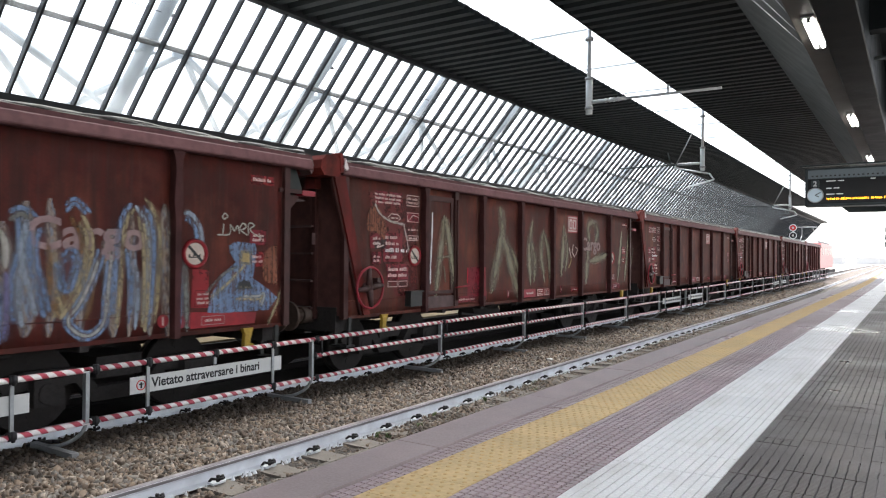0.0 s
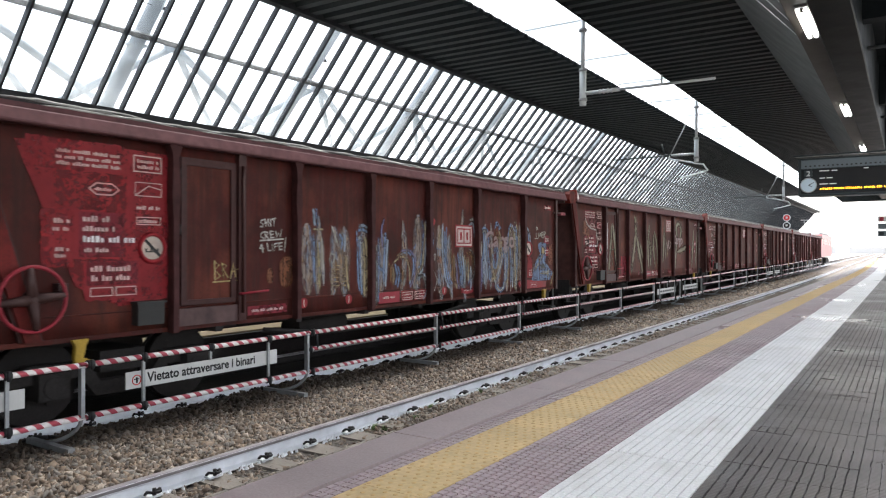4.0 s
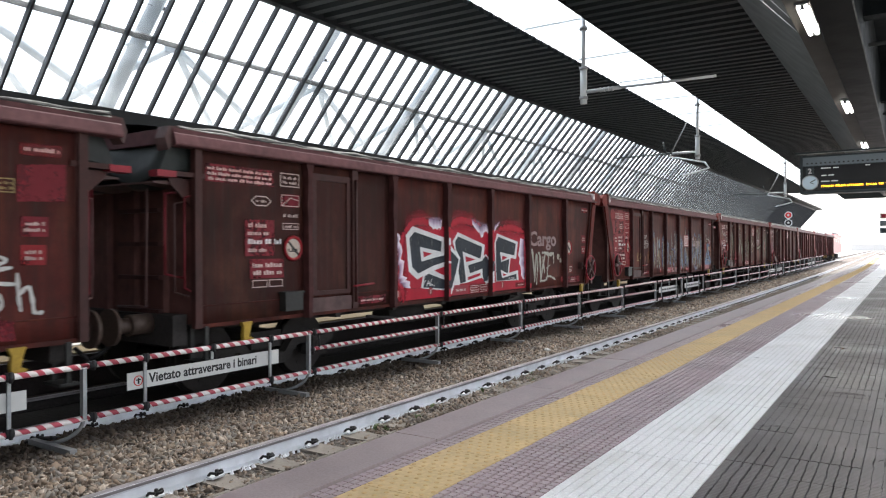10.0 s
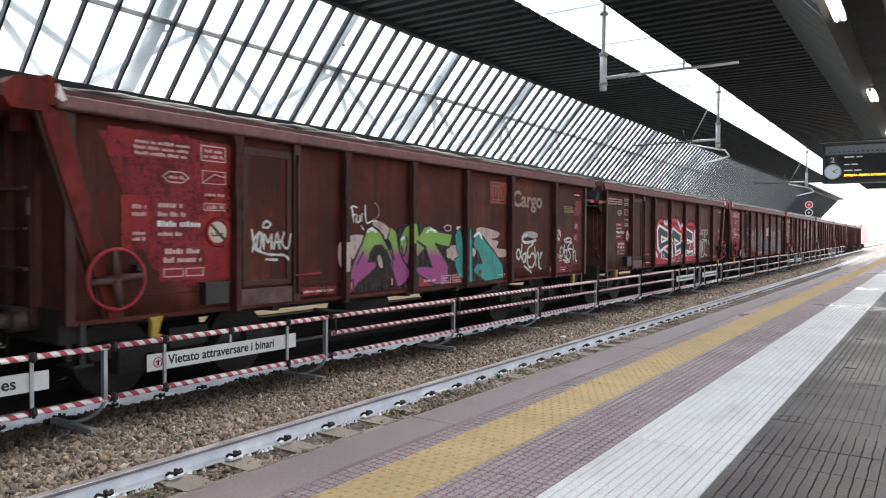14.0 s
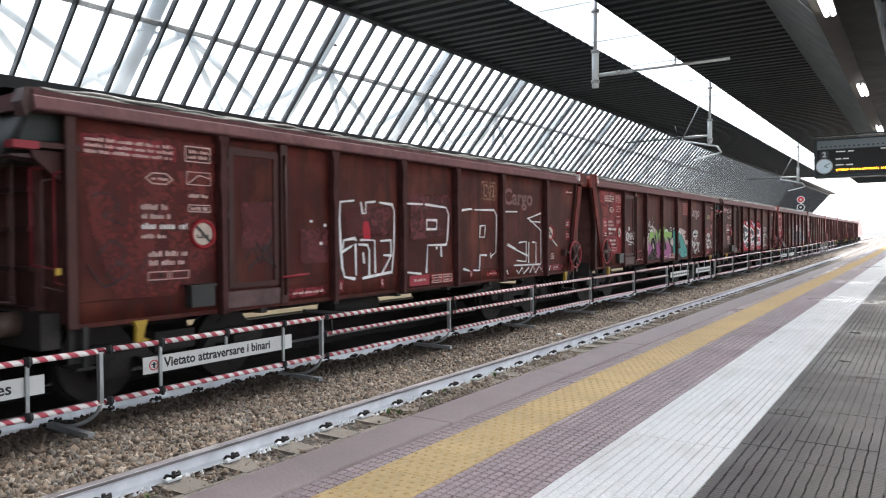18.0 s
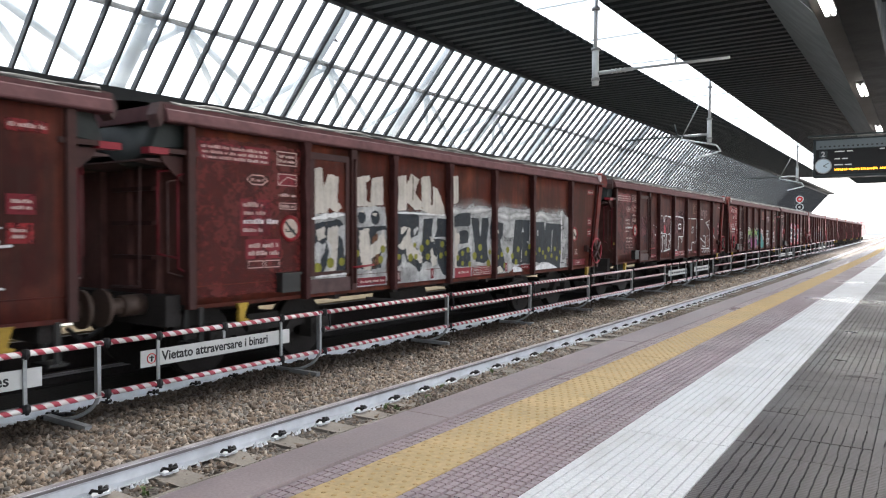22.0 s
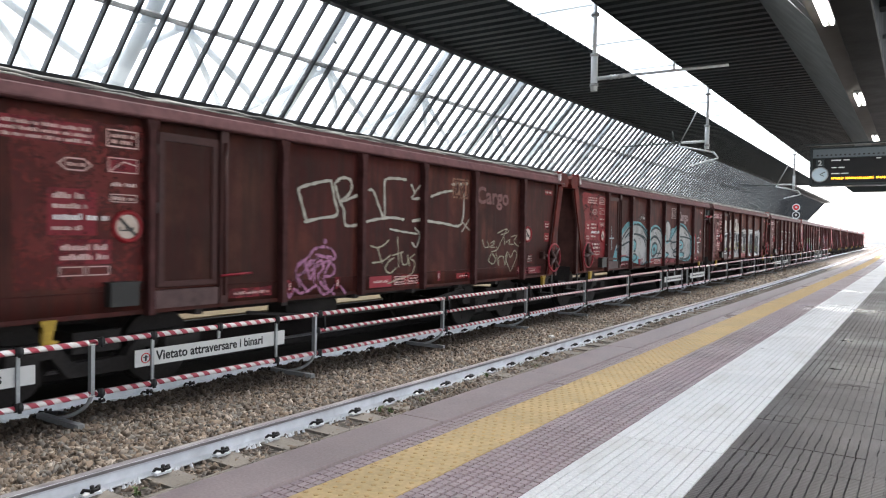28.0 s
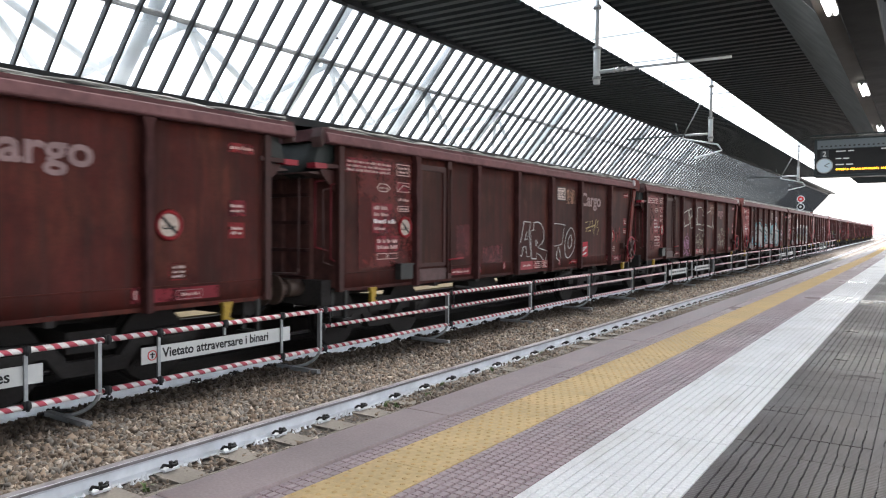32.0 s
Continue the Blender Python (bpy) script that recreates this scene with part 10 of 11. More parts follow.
spray(5, "gblack", 6, 0.026, [(1.52, 1.16), (1.56, 1.06), (1.59, 1.14)], False)
spray(5, "gblack", 6, 0.026, [(1.59, 1.06), (1.62, 1.16), (1.66, 1.06)], False)
spray(5, "gblack", 6, 0.026, [(1.69, 1.06), (1.69, 1.14), (1.72, 1.08), (1.75, 1.14), (1.75, 1.06)], False)
spray(5, "gblack", 6, 0.026, [(1.8, 1.14), (1.77, 1.09), (1.82, 1.06), (1.84, 1.11), (1.8, 1.14)], False)
spray(5, "gblack", 6, 0.026, [(1.9, 1.14), (1.86, 1.12), (1.91, 1.08), (1.86, 1.06)], False)
patch(5, "gcream3", 3, [(-2.1, 2.17), (-1.98, 2.19), (-1.86, 2.21), (-1.84, 2.06), (-1.78, 2.14), (-1.72, 2.24), (-1.63, 2.21), (-1.48, 2.16), (-1.55, 2.04), (-1.6, 1.92), (-1.53, 1.86), (-1.42, 1.78), (-1.41, 1.64), (-1.62, 1.63), (-1.73, 1.7), (-1.83, 1.74), (-1.86, 1.62), (-2.1, 1.6)], ragged=0.008)
patch(5, "gcream3", 3, [(-1.43, 2.18), (-1.32, 2.22), (-1.18, 2.23), (-1.14, 2.11), (-1.13, 1.72), (-1.07, 1.72), (-1.07, 2.06), (-0.94, 2.03), (-0.84, 1.9), (-0.73, 1.72), (-0.69, 1.57), (-1.11, 1.57), (-1.4, 1.62), (-1.41, 1.82)], ragged=0.01)
patch(5, "gcream3", 3, [(-0.46, 2.27), (-0.25, 2.3), (-0.23, 1.86), (-0.25, 1.8), (-0.39, 1.76), (-0.42, 1.94)], ragged=0.006)
spray(5, "gochre3", 4, 0.05, [(-1.67, 2.19), (-1.66, 2), (-1.67, 1.81)])
for a, c, r in [(-1.62, 1.03, 0.045), (-1.42, 0.97, 0.064), (-1.24, 1.07, 0.053), (-0.78, 1.03, 0.057), (-0.82, 0.83, 0.056), (-1.23, 0.82, 0.06), (-1.74, 0.82, 0.068), (-2.06, 0.84, 0.048), (-2.23, 0.86, 0.043), (-1.59, 0.83, 0.051), (-0.66, 0.86, 0.045), (-0.26, 0.77, 0.052), (-0.09, 0.85, 0.054), (0.1, 0.91, 0.055), (0.34, 0.79, 0.077), (0.55, 0.95, 0.071), (0.6, 0.76, 0.036), (-0.09, 0.66, 0.047), (0.16, 0.64, 0.055)]:
    dot(5, "gyelgreen", 6, a, c, r)
for a, c, r in [(0.87, 0.63, 0.073), (0.92, 0.85, 0.052), (1.25, 0.74, 0.053), (1.42, 0.79, 0.054), (1.67, 0.88, 0.07), (1.87, 0.74, 0.064), (2.13, 0.88, 0.066), (2.04, 0.61, 0.065), (1.55, 0.56, 0.062), (2.5, 0.79, 0.059), (2.65, 0.93, 0.06), (2.96, 0.77, 0.052), (3.16, 0.85, 0.062), (3.34, 0.78, 0.054), (3.47, 0.68, 0.054), (3.63, 0.85, 0.064), (3.79, 0.7, 0.055), (3.96, 0.86, 0.056), (4.08, 0.63, 0.057), (4.27, 0.77, 0.057)]:
    dot(5, "gyelgreen", 6, a, c, r)
patch(5, "gdapple", 1, [(-4.15, 1.51), (-3.76, 1.53), (-3.43, 1.55), (-3.37, 1.38), (-3.37, 0.3), (-4.15, 0.33)], ragged=0.018)
patch(5, "gcream3", 3, [(-4.14, 2.14), (-4, 2.17), (-3.9, 2.18), (-3.86, 1.9), (-3.78, 2.09), (-3.66, 2.09), (-3.55, 2.07), (-3.58, 1.72), (-3.48, 1.61), (-3.58, 1.54), (-3.76, 1.6), (-3.81, 1.52), (-4.06, 1.51)], ragged=0.01)
spray(5, "gwhite", 2, 0.1, [(-4.12, 1.44), (-3.76, 1.49), (-3.44, 1.51)])
patch(5, "gnavy2", 4, [(-4.12, 1.36), (-3.93, 1.39), (-3.55, 1.44), (-3.44, 1.37), (-3.56, 1.31), (-3.78, 1.32), (-3.8, 1.14), (-3.88, 1.06), (-3.99, 1.12), (-4.09, 1.07)], ragged=0.012)
patch(5, "gnavy2", 4, [(-3.82, 1.13), (-3.76, 0.99), (-3.8, 0.81), (-3.88, 0.65), (-4.01, 0.63), (-3.96, 0.79), (-3.86, 0.96)], ragged=0.012)
patch(5, "gnavy2", 4, [(-3.56, 1.2), (-3.47, 1.14), (-3.4, 0.84), (-3.38, 0.62), (-3.61, 0.6), (-3.6, 0.92)], ragged=0.012)
patch(5, "gcream3", 5, [(-4.04, 1.28), (-3.86, 1.32), (-3.83, 1.17), (-3.99, 1.13)], ragged=0.016)
patch(5, "gcream3", 5, [(-3.77, 1.31), (-3.56, 1.34), (-3.58, 0.99), (-3.63, 0.67), (-3.75, 0.69), (-3.7, 0.99), (-3.8, 1.17)], ragged=0.016)
spray(5, "gwhite", 5, 0.04, [(-4.05, 0.61), (-3.77, 0.62), (-3.42, 0.63)])
for a, c, r in [(-4, 0.73, 0.082), (-3.73, 0.8, 0.077), (-3.49, 0.81, 0.064)]:
    dot(5, "gyelgreen", 6, a, c, r)
patch(5, "gdapple", 1, [(-3.17, 1.62), (-2.83, 1.66), (-2.42, 1.66), (-2.38, 1.35), (-2.38, 0.33), (-3.16, 0.32)], ragged=0.018)
patch(5, "gcream3", 3, [(-3.12, 2.09), (-2.81, 2.14), (-2.81, 2.06), (-2.89, 2.02), (-2.89, 1.75), (-2.79, 1.71), (-2.76, 2.09), (-2.48, 2.15), (-2.46, 1.69), (-2.81, 1.65), (-3.12, 1.65)], ragged=0.01)
for a, c, r in [(-3, 1.48, 0.097), (-2.67, 1.48, 0.114)]:
    dot(5, "gnavy2", 4, a, c, r)
patch(5, "gcream3", 5, [(-3.06, 1.56), (-2.97, 1.6), (-2.95, 1.54)], ragged=0.01)
patch(5, "gcream3", 5, [(-2.74, 1.56), (-2.63, 1.55), (-2.67, 1.5), (-2.75, 1.51)], ragged=0.01)
patch(5, "gnavy2", 4, [(-3.13, 1.33), (-2.4, 1.35), (-2.39, 1.29), (-2.63, 1.26), (-2.75, 1.04), (-2.53, 0.95), (-2.53, 0.69), (-2.78, 0.65), (-3.11, 0.7)], ragged=0.014)
patch(5, "gcream3", 5, [(-3.06, 1.28), (-2.83, 1.32), (-2.81, 1.04), (-2.63, 1.12), (-2.48, 1.3), (-2.4, 1.04), (-2.63, 0.87), (-2.76, 0.82), (-2.78, 0.66), (-2.95, 0.67), (-3.05, 0.86)], ragged=0.018)
patch(5, "gochre3", 6, [(-2.76, 1.16), (-2.63, 1.23), (-2.61, 1.13), (-2.75, 1.06)], ragged=0.01)
patch(5, "gochre3", 6, [(-2.75, 0.86), (-2.55, 0.92), (-2.57, 0.75), (-2.74, 0.66)], ragged=0.014)
for a, c, r in [(-3.12, 0.92, 0.059), (-2.49, 0.98, 0.062), (-2.54, 0.81, 0.062)]:
    dot(5, "gyelgreen", 7, a, c, r)
# wagon with grey and turquoise bubble shapes
patch(6, "gaqua", 1, [(-3.68, 0.63), (-3.49, 0.98), (-3.18, 1.29), (-2.91, 1.51), (-2.54, 1.7), (-2.34, 1.74), (-1.8, 1.76), (-1.26, 1.73), (-0.73, 1.54), (-0.52, 1.51), (0.02, 1.67), (0.51, 1.66), (0.96, 1.45), (1.14, 1.26), (1.19, 1.45), (1.33, 1.13), (2.06, 1.56), (2.51, 1.64), (2.99, 1.8), (3.78, 1.75), (4.5, 1.41), (4.96, 1.25), (4.93, 0.84), (4.35, 0.41), (2.99, 0.51), (1.63, 0.59), (0, 0.59), (-1.02, 0.41), (-2.36, 0.57), (-3.2, 0.54)], True)
patch(6, "ggrey3", 2, [(-3.5, 0.94), (-2.96, 1.31), (-2.34, 1.6), (-1.85, 1.66), (-1.26, 1.6), (-0.8, 1.4), (-0.54, 1.1), (-0.6, 0.6), (-1.02, 0.46), (-1.58, 0.71), (-2.35, 0.66), (-3.06, 0.71)], True)
patch(6, "ggrey3", 2, [(-0.48, 1.26), (-0.14, 1.46), (0.26, 1.59), (0.77, 1.48), (1.07, 1.07), (1, 0.63), (0.17, 0.62), (-0.49, 0.65)], True)
patch(6, "ggrey3", 2, [(0.77, 0.64), (1.14, 1), (1.84, 1.12), (2.81, 1.58), (2.99, 1.66), (3.78, 1.64), (4.5, 1.25), (4.57, 0.68), (3.77, 0.52), (2.86, 0.53), (1.63, 0.61)], True)
dot(6, "gnavyline", 3, 1.59, 1.49, 0.385)
dot(6, "ggrey3", 4, 1.59, 1.49, 0.34)
patch(6, "gaqua", 4, [(-2.24, 1.13), (-1.97, 1.19), (-1.72, 1.12), (-1.75, 0.89), (-2.09, 0.86), (-2.25, 0.98)], True)
patch(6, "gaqua", 4, [(-2.2, 0.72), (-1.87, 0.77), (-1.61, 0.69), (-1.82, 0.57), (-2.17, 0.59)], True)
patch(6, "gaqua", 4, [(-0.11, 0.92), (0.13, 1.08), (0.46, 1.02), (0.46, 0.75), (0.09, 0.67), (-0.07, 0.77)], True)
patch(6, "gaqua", 4, [(1.14, 0.72), (1.74, 0.76), (1.74, 0.64), (1.23, 0.61)], True)
patch(6, "gaqua", 4, [(2.99, 1.11), (3.24, 1.18), (3.57, 1.06), (3.5, 0.89), (3.05, 0.9)], True)
patch(6, "gaqua", 4, [(2.99, 0.74), (3.64, 0.76), (3.71, 0.62), (3.05, 0.59)], True)
patch(6, "gnavy", 5, [(-2.11, 1.04), (-2, 1.07), (-1.91, 1.02), (-2, 0.97)], True)
patch(6, "gnavy", 5, [(0.02, 0.91), (0.15, 0.95), (0.23, 0.87), (0.07, 0.82)], True)
patch(6, "gnavy", 5, [(3.12, 1.03), (3.31, 1.07), (3.41, 1.01), (3.22, 0.96)], True)
spray(6, "gnavyline", 6, 0.069, [(-3.48, 0.86), (-2.96, 1.29), (-2.34, 1.6), (-1.74, 1.66), (-1.13, 1.56), (-0.73, 1.32), (-0.52, 0.93), (-0.56, 0.54), (-1.02, 0.44)])
spray(6, "gnavyline", 6, 0.069, [(-2.34, 1.32), (-1.69, 1.37), (-1, 1.24), (-0.74, 0.99)])
spray(6, "gnavyline", 6, 0.069, [(-3.5, 0.9), (-3.06, 1.01), (-2.45, 1.13), (-2.35, 1.13)])
spray(6, "gnavyline", 6, 0.069, [(-2.69, 1.25), (-2.34, 1.39), (-2, 1.41), (-2.03, 1.34), (-2.29, 1.31)])
spray(6, "gnavyline", 6, 0.069, [(-2.24, 1.13), (-1.97, 1.2), (-1.7, 1.12), (-1.74, 0.88), (-2.09, 0.84), (-2.25, 0.96), (-2.24, 1.13)])
spray(6, "gnavyline", 6, 0.069, [(-2.3, 0.75), (-1.87, 0.77), (-1.59, 0.68), (-1.82, 0.56), (-2.28, 0.61)])
spray(6, "gnavyline", 6, 0.069, [(-3.15, 0.65), (-2.84, 0.71), (-2.35, 0.66)])
spray(6, "gnavyline", 6, 0.069, [(-3.19, 0.63), (-3.36, 0.6)])
spray(6, "gwhite", 5, 0.02, [(3.14, 1.18), (3.13, 0.88)], False)
spray(6, "gwhite", 5, 0.02, [(2.94, 1.04), (3.35, 1.04)], False)
spray(6, "gwhite", 3, 0.03, [(5.77, 1.4), (5.77, 1.19)], False)
spray(6, "gwhite", 3, 0.03, [(5.65, 1.28), (5.89, 1.29)], False)
spray(6, "gwhite", 3, 0.03, [(5.61, 1.16), (5.63, 0.89), (5.77, 1.02), (5.83, 0.75)], False)
spray(6, "gwhite", 3, 0.03, [(5.88, 1.16), (5.66, 0.82), (5.72, 0.68)], False)
spray(6, "gwhite", 3, 0.03, [(5.56, 1.09), (5.99, 1.12)], False)
spray(6, "gwhite", 3, 0.03, [(5.61, 0.79), (5.91, 0.71)], False)
spray(6, "gaqua2", 3, 0.03, [(-3.86, 1.56), (-3.83, 0.9)], False)
spray(6, "gaqua2", 3, 0.03, [(-4.04, 1.23), (-3.66, 1.24)], False)
spray(6, "gaqua2", 3, 0.03, [(-4.22, 1.22), (-4.21, 0.88)], False)
spray(6, "gaqua2", 3, 0.03, [(-4.3, 1.05), (-4.12, 1.05)], False)
spray(6, "gsplash", 1, 0.3, [(-1.5, 1.86), (-1.15, 1.9), (-0.8, 1.84)])
spray(6, "gsplash", 1, 0.16, [(-0.95, 1.86), (-0.8, 1.7)])
for a0, a1 in ((0.1, 0.42), (0.5, 0.85)):
    outline_box(6, a0, a1, 0.41, 0.55, 0.012, "letter", 9)
    bars(6, a0 + 0.03, a1 - 0.03, 0.43, 0.53, 2, "letter", 9, seed=44)
bars(6, -0.35, -0.05, 0.45, 0.51, 1, "letter", 9, seed=45)
# small dark chips in the grey
for k in range(46):
    q = random.Random(k * 17)
    a, c = q.choice(((-2.0, 0.95), (-1.3, 1.2), (0.3, 1.2), (3.6, 1.15), (2.2, 0.9), (-2.8, 0.95)))
    a, c = a + q.uniform(-0.45, 0.45), c + q.uniform(-0.32, 0.3)
    spray(6, "gshade", 5, 0.022, [(a, c), (a + q.uniform(-0.01, 0.01), c + q.uniform(0.03, 0.09))], False)
# wagon with white scrawls
spray(7, "gtag2", 2, 0.06, [(-1.91, 1.81), (-1.89, 1.89), (-1.6, 1.97), (-1.3, 2.03), (-1.24, 1.98), (-1.18, 1.77), (-1.12, 1.54), (-1.46, 1.48), (-1.78, 1.42)])
spray(7, "gtag2", 2, 0.06, [(-1.76, 1.43), (-1.84, 1.64), (-1.9, 1.81)])
spray(7, "gtag2", 2, 0.06, [(-1.18, 1.99), (-1.13, 1.88), (-1.07, 1.73)])
spray(7, "gtag2", 2, 0.06, [(-1.15, 2.02), (-1.03, 2.09), (-0.84, 2.08), (-0.8, 1.96), (-0.88, 1.84), (-1.07, 1.73), (-0.85, 1.79), (-0.61, 1.87)])
spray(7, "gtag2", 2, 0.06, [(-1.07, 1.73), (-0.97, 1.61), (-0.93, 1.39), (-0.68, 1.39)])
spray(7, "gtag2", 2, 0.06, [(-0.38, 1.95), (-0.28, 1.94), (-0.15, 1.73), (-0.02, 1.53)])
spray(7, "gtag2", 2, 0.06, [(0.02, 1.52), (0.01, 1.85), (0.02, 2.13), (0.3, 2.18), (0.58, 2.18)])
spray(7, "gtag2", 2, 0.06, [(-0.55, 1.4), (-0.34, 1.47), (0.16, 1.53), (0.52, 1.51)])
spray(7, "gtag2", 2, 0.06, [(0.79, 1.49), (1.09, 1.53)])
spray(7, "gtag2", 2, 0.06, [(0.74, 2.1), (0.83, 1.97), (0.76, 1.87), (1.08, 1.9)])
spray(7, "gtag2", 2, 0.06, [(1.04, 2.14), (0.83, 1.98)])
spray(7, "gtag2", 2, 0.06, [(1.34, 1.94), (1.68, 2.03), (2.02, 2.08)])
spray(7, "gtag2", 2, 0.06, [(1.25, 1.5), (1.75, 1.47), (2.35, 1.47), (2.43, 2.08)])
spray(7, "gtag2", 2, 0.06, [(2.01, 2.2), (2.53, 2.24)])
spray(7, "gtag2", 2, 0.045, [(2.35, 1.53), (2.64, 1.36)])
spray(7, "gtag2", 2, 0.045, [(2.63, 1.57), (2.38, 1.33)])
spray(7, "gtag2", 2, 0.045, [(0.17, 1.34), (0.55, 1.3), (0.93, 1.27)])
spray(7, "gtag2", 2, 0.045, [(0.86, 1.37), (1, 1.25), (0.9, 1.04), (0.78, 1.12)])
spray(7, "gochre4", 2, 0.038, [(-0.33, 1.07), (-0.15, 1.04), (0.02, 1.09), (0.13, 1.16)])
spray(7, "gochre4", 2, 0.038, [(-0.15, 1.03), (-0.04, 0.79)])
spray(7, "gochre4", 2, 0.038, [(-0.28, 0.8), (-0.03, 0.82), (0.18, 0.91)])
spray(7, "gochre4", 2, 0.038, [(0.28, 0.87), (0.14, 0.81), (0.05, 0.69), (0.18, 0.62), (0.34, 0.7)])
spray(7, "gochre4", 2, 0.038, [(0.37, 1.21), (0.39, 0.98), (0.41, 0.72)])
spray(7, "gochre4", 2, 0.038, [(0.24, 0.91), (0.52, 0.96)])
spray(7, "gochre4", 2, 0.038, [(0.47, 0.93), (0.52, 0.76), (0.65, 0.77), (0.66, 0.92), (0.71, 0.73)])
spray(7, "gochre4", 2, 0.038, [(0.86, 0.92), (0.73, 0.85), (0.86, 0.78), (0.78, 0.59), (0.4, 0.51), (0.13, 0.45)])
spray(7, "gochre4", 2, 0.034, [(3.14, 1.18), (3.23, 1.03), (3.39, 1.04), (3.34, 1.14)])
spray(7, "gochre4", 2, 0.034, [(3.48, 1.11), (3.62, 1.15), (3.57, 1.07), (3.44, 1.03), (3.64, 1.02)])
spray(7, "gochre4", 2, 0.034, [(3.79, 1.01), (3.99, 1.23), (4.14, 1.37)])
spray(7, "gochre4", 2, 0.034, [(3.75, 1.31), (4.11, 1.4), (4.21, 1.34), (3.9, 1.28)])
spray(7, "gochre4", 2, 0.034, [(4.02, 1.22), (4.07, 1.08)])
spray(7, "gochre4", 2, 0.034, [(4.12, 1.12), (4.29, 1.18), (4.25, 1.09), (4.45, 1.08)])
spray(7, "gochre4", 2, 0.034, [(4.34, 1.24), (4.6, 1.27), (4.47, 1.14), (4.68, 1.04), (4.76, 1.14)])
spray(7, "gochre4", 2, 0.034, [(3.49, 0.88), (3.4, 0.75), (3.59, 0.68), (3.68, 0.79), (3.53, 0.9)])
spray(7, "gochre4", 2, 0.034, [(3.7, 0.89), (3.8, 0.65)])
spray(7, "gochre4", 2, 0.034, [(3.82, 0.66), (3.82, 0.81), (4.01, 0.82), (4.09, 0.65), (4.18, 0.87)])
spray(7, "gochre4", 2, 0.034, [(4.34, 0.5), (4.11, 0.78), (4.2, 0.92), (4.33, 0.8), (4.48, 0.95), (4.61, 0.83), (4.34, 0.5)])
spray(7, "gochre4", 2, 0.034, [(3.51, 0.93), (3.76, 0.97), (3.71, 1.03)])
spray(7, "gpink", 2, 0.06, [(-1.68, 0.94), (-1.59, 1.03), (-1.36, 1.06), (-1.18, 0.98), (-1.16, 0.88), (-1.33, 0.9), (-1.54, 0.95)])
spray(7, "gpink", 2, 0.06, [(-1.87, 0.51), (-1.95, 0.71), (-1.88, 0.84), (-1.77, 0.86), (-1.78, 0.72), (-1.91, 0.64), (-1.75, 0.46)])
spray(7, "gpink", 2, 0.06, [(-1.76, 0.7), (-1.68, 0.86), (-1.58, 0.8), (-1.66, 0.6), (-1.71, 0.73)])
spray(7, "gpink", 2, 0.06, [(-1.58, 0.53), (-1.56, 0.79), (-1.44, 0.86), (-1.4, 0.75), (-1.51, 0.63), (-1.35, 0.44)])
spray(7, "gpink", 2, 0.06, [(-1.36, 0.69), (-1.25, 0.83), (-1.15, 0.72), (-1.24, 0.63), (-1.39, 0.62), (-1.32, 0.46), (-1.17, 0.36)])
spray(7, "gpink", 2, 0.06, [(-2.12, 0.51), (-2.06, 0.37), (-1.98, 0.48), (-1.87, 0.41), (-1.7, 0.44), (-1.53, 0.5), (-1.41, 0.37), (-1.23, 0.41), (-1.15, 0.48), (-1.02, 0.46), (-0.92, 0.36)])
spray(7, "gpink", 2, 0.06, [(-1.71, 0.78), (-1.48, 0.92), (-1.2, 0.89), (-1.42, 0.82), (-1.65, 0.73)])
spray(7, "gpink", 2, 0.06, [(-1.9, 0.8), (-1.71, 0.92), (-1.63, 0.99)])
for a, c, r in [(-1.37, 1.14, 0.041)]:
    dot(7, "gpink", 2, a, c, r)
# wagon with thin outlined letters
spray(8, "gwhite3", 2, 0.03, [(-0.49, 0.75), (-0.41, 0.88), (-0.21, 1.45), (0.11, 1.44), (0.03, 1.2), (0.13, 0.68), (-0.06, 0.68), (-0.12, 0.9), (-0.24, 0.9), (-0.31, 0.7), (-0.49, 0.75)], False)
spray(8, "gwhite3", 2, 0.028, [(-0.17, 1.05), (-0.07, 1.24), (-0.04, 1.06), (-0.17, 1.05)], False)
spray(8, "gwhite3", 2, 0.03, [(0.17, 0.63), (0.1, 1.25), (0.26, 1.27), (0.26, 1.43), (0.47, 1.45), (0.63, 1.4), (0.76, 1.26), (0.78, 1.07), (0.66, 0.96), (0.45, 0.88), (0.68, 0.83), (0.95, 0.79), (0.9, 0.64), (0.83, 0.54), (0.58, 0.7), (0.4, 0.75), (0.4, 0.62), (0.17, 0.63)], False)
spray(8, "gwhite3", 2, 0.028, [(0.37, 1.04), (0.45, 1), (0.4, 0.92), (0.36, 0.91), (0.37, 1.04)], False)
spray(8, "gwhite3", 2, 0.03, [(1.2, 1.42), (1.58, 1.42), (1.94, 1.39), (1.87, 1.3), (1.76, 0.94), (1.5, 0.9), (1.25, 0.89), (1.2, 1.42)], False)
spray(8, "gwhite3", 2, 0.03, [(1.55, 0.88), (1.46, 0.67), (1.52, 0.57), (1.63, 0.56), (1.68, 0.66), (1.55, 0.88)])
spray(8, "gwhite3", 2, 0.03, [(2.26, 1.33), (2.02, 1.17), (1.92, 0.87), (1.98, 0.64), (2.17, 0.6), (2.44, 0.77), (2.53, 1.01), (2.43, 1.26), (2.26, 1.33)])
spray(8, "gwhite3", 2, 0.03, [(2.23, 1.14), (2.11, 0.98), (2.12, 0.86), (2.23, 0.83), (2.34, 0.97), (2.3, 1.12), (2.23, 1.14)])
spray(8, "gochre2", 2, 0.045, [(3.18, 1.47), (3.54, 1.5), (3.22, 1.23), (3.53, 1.26)], False)
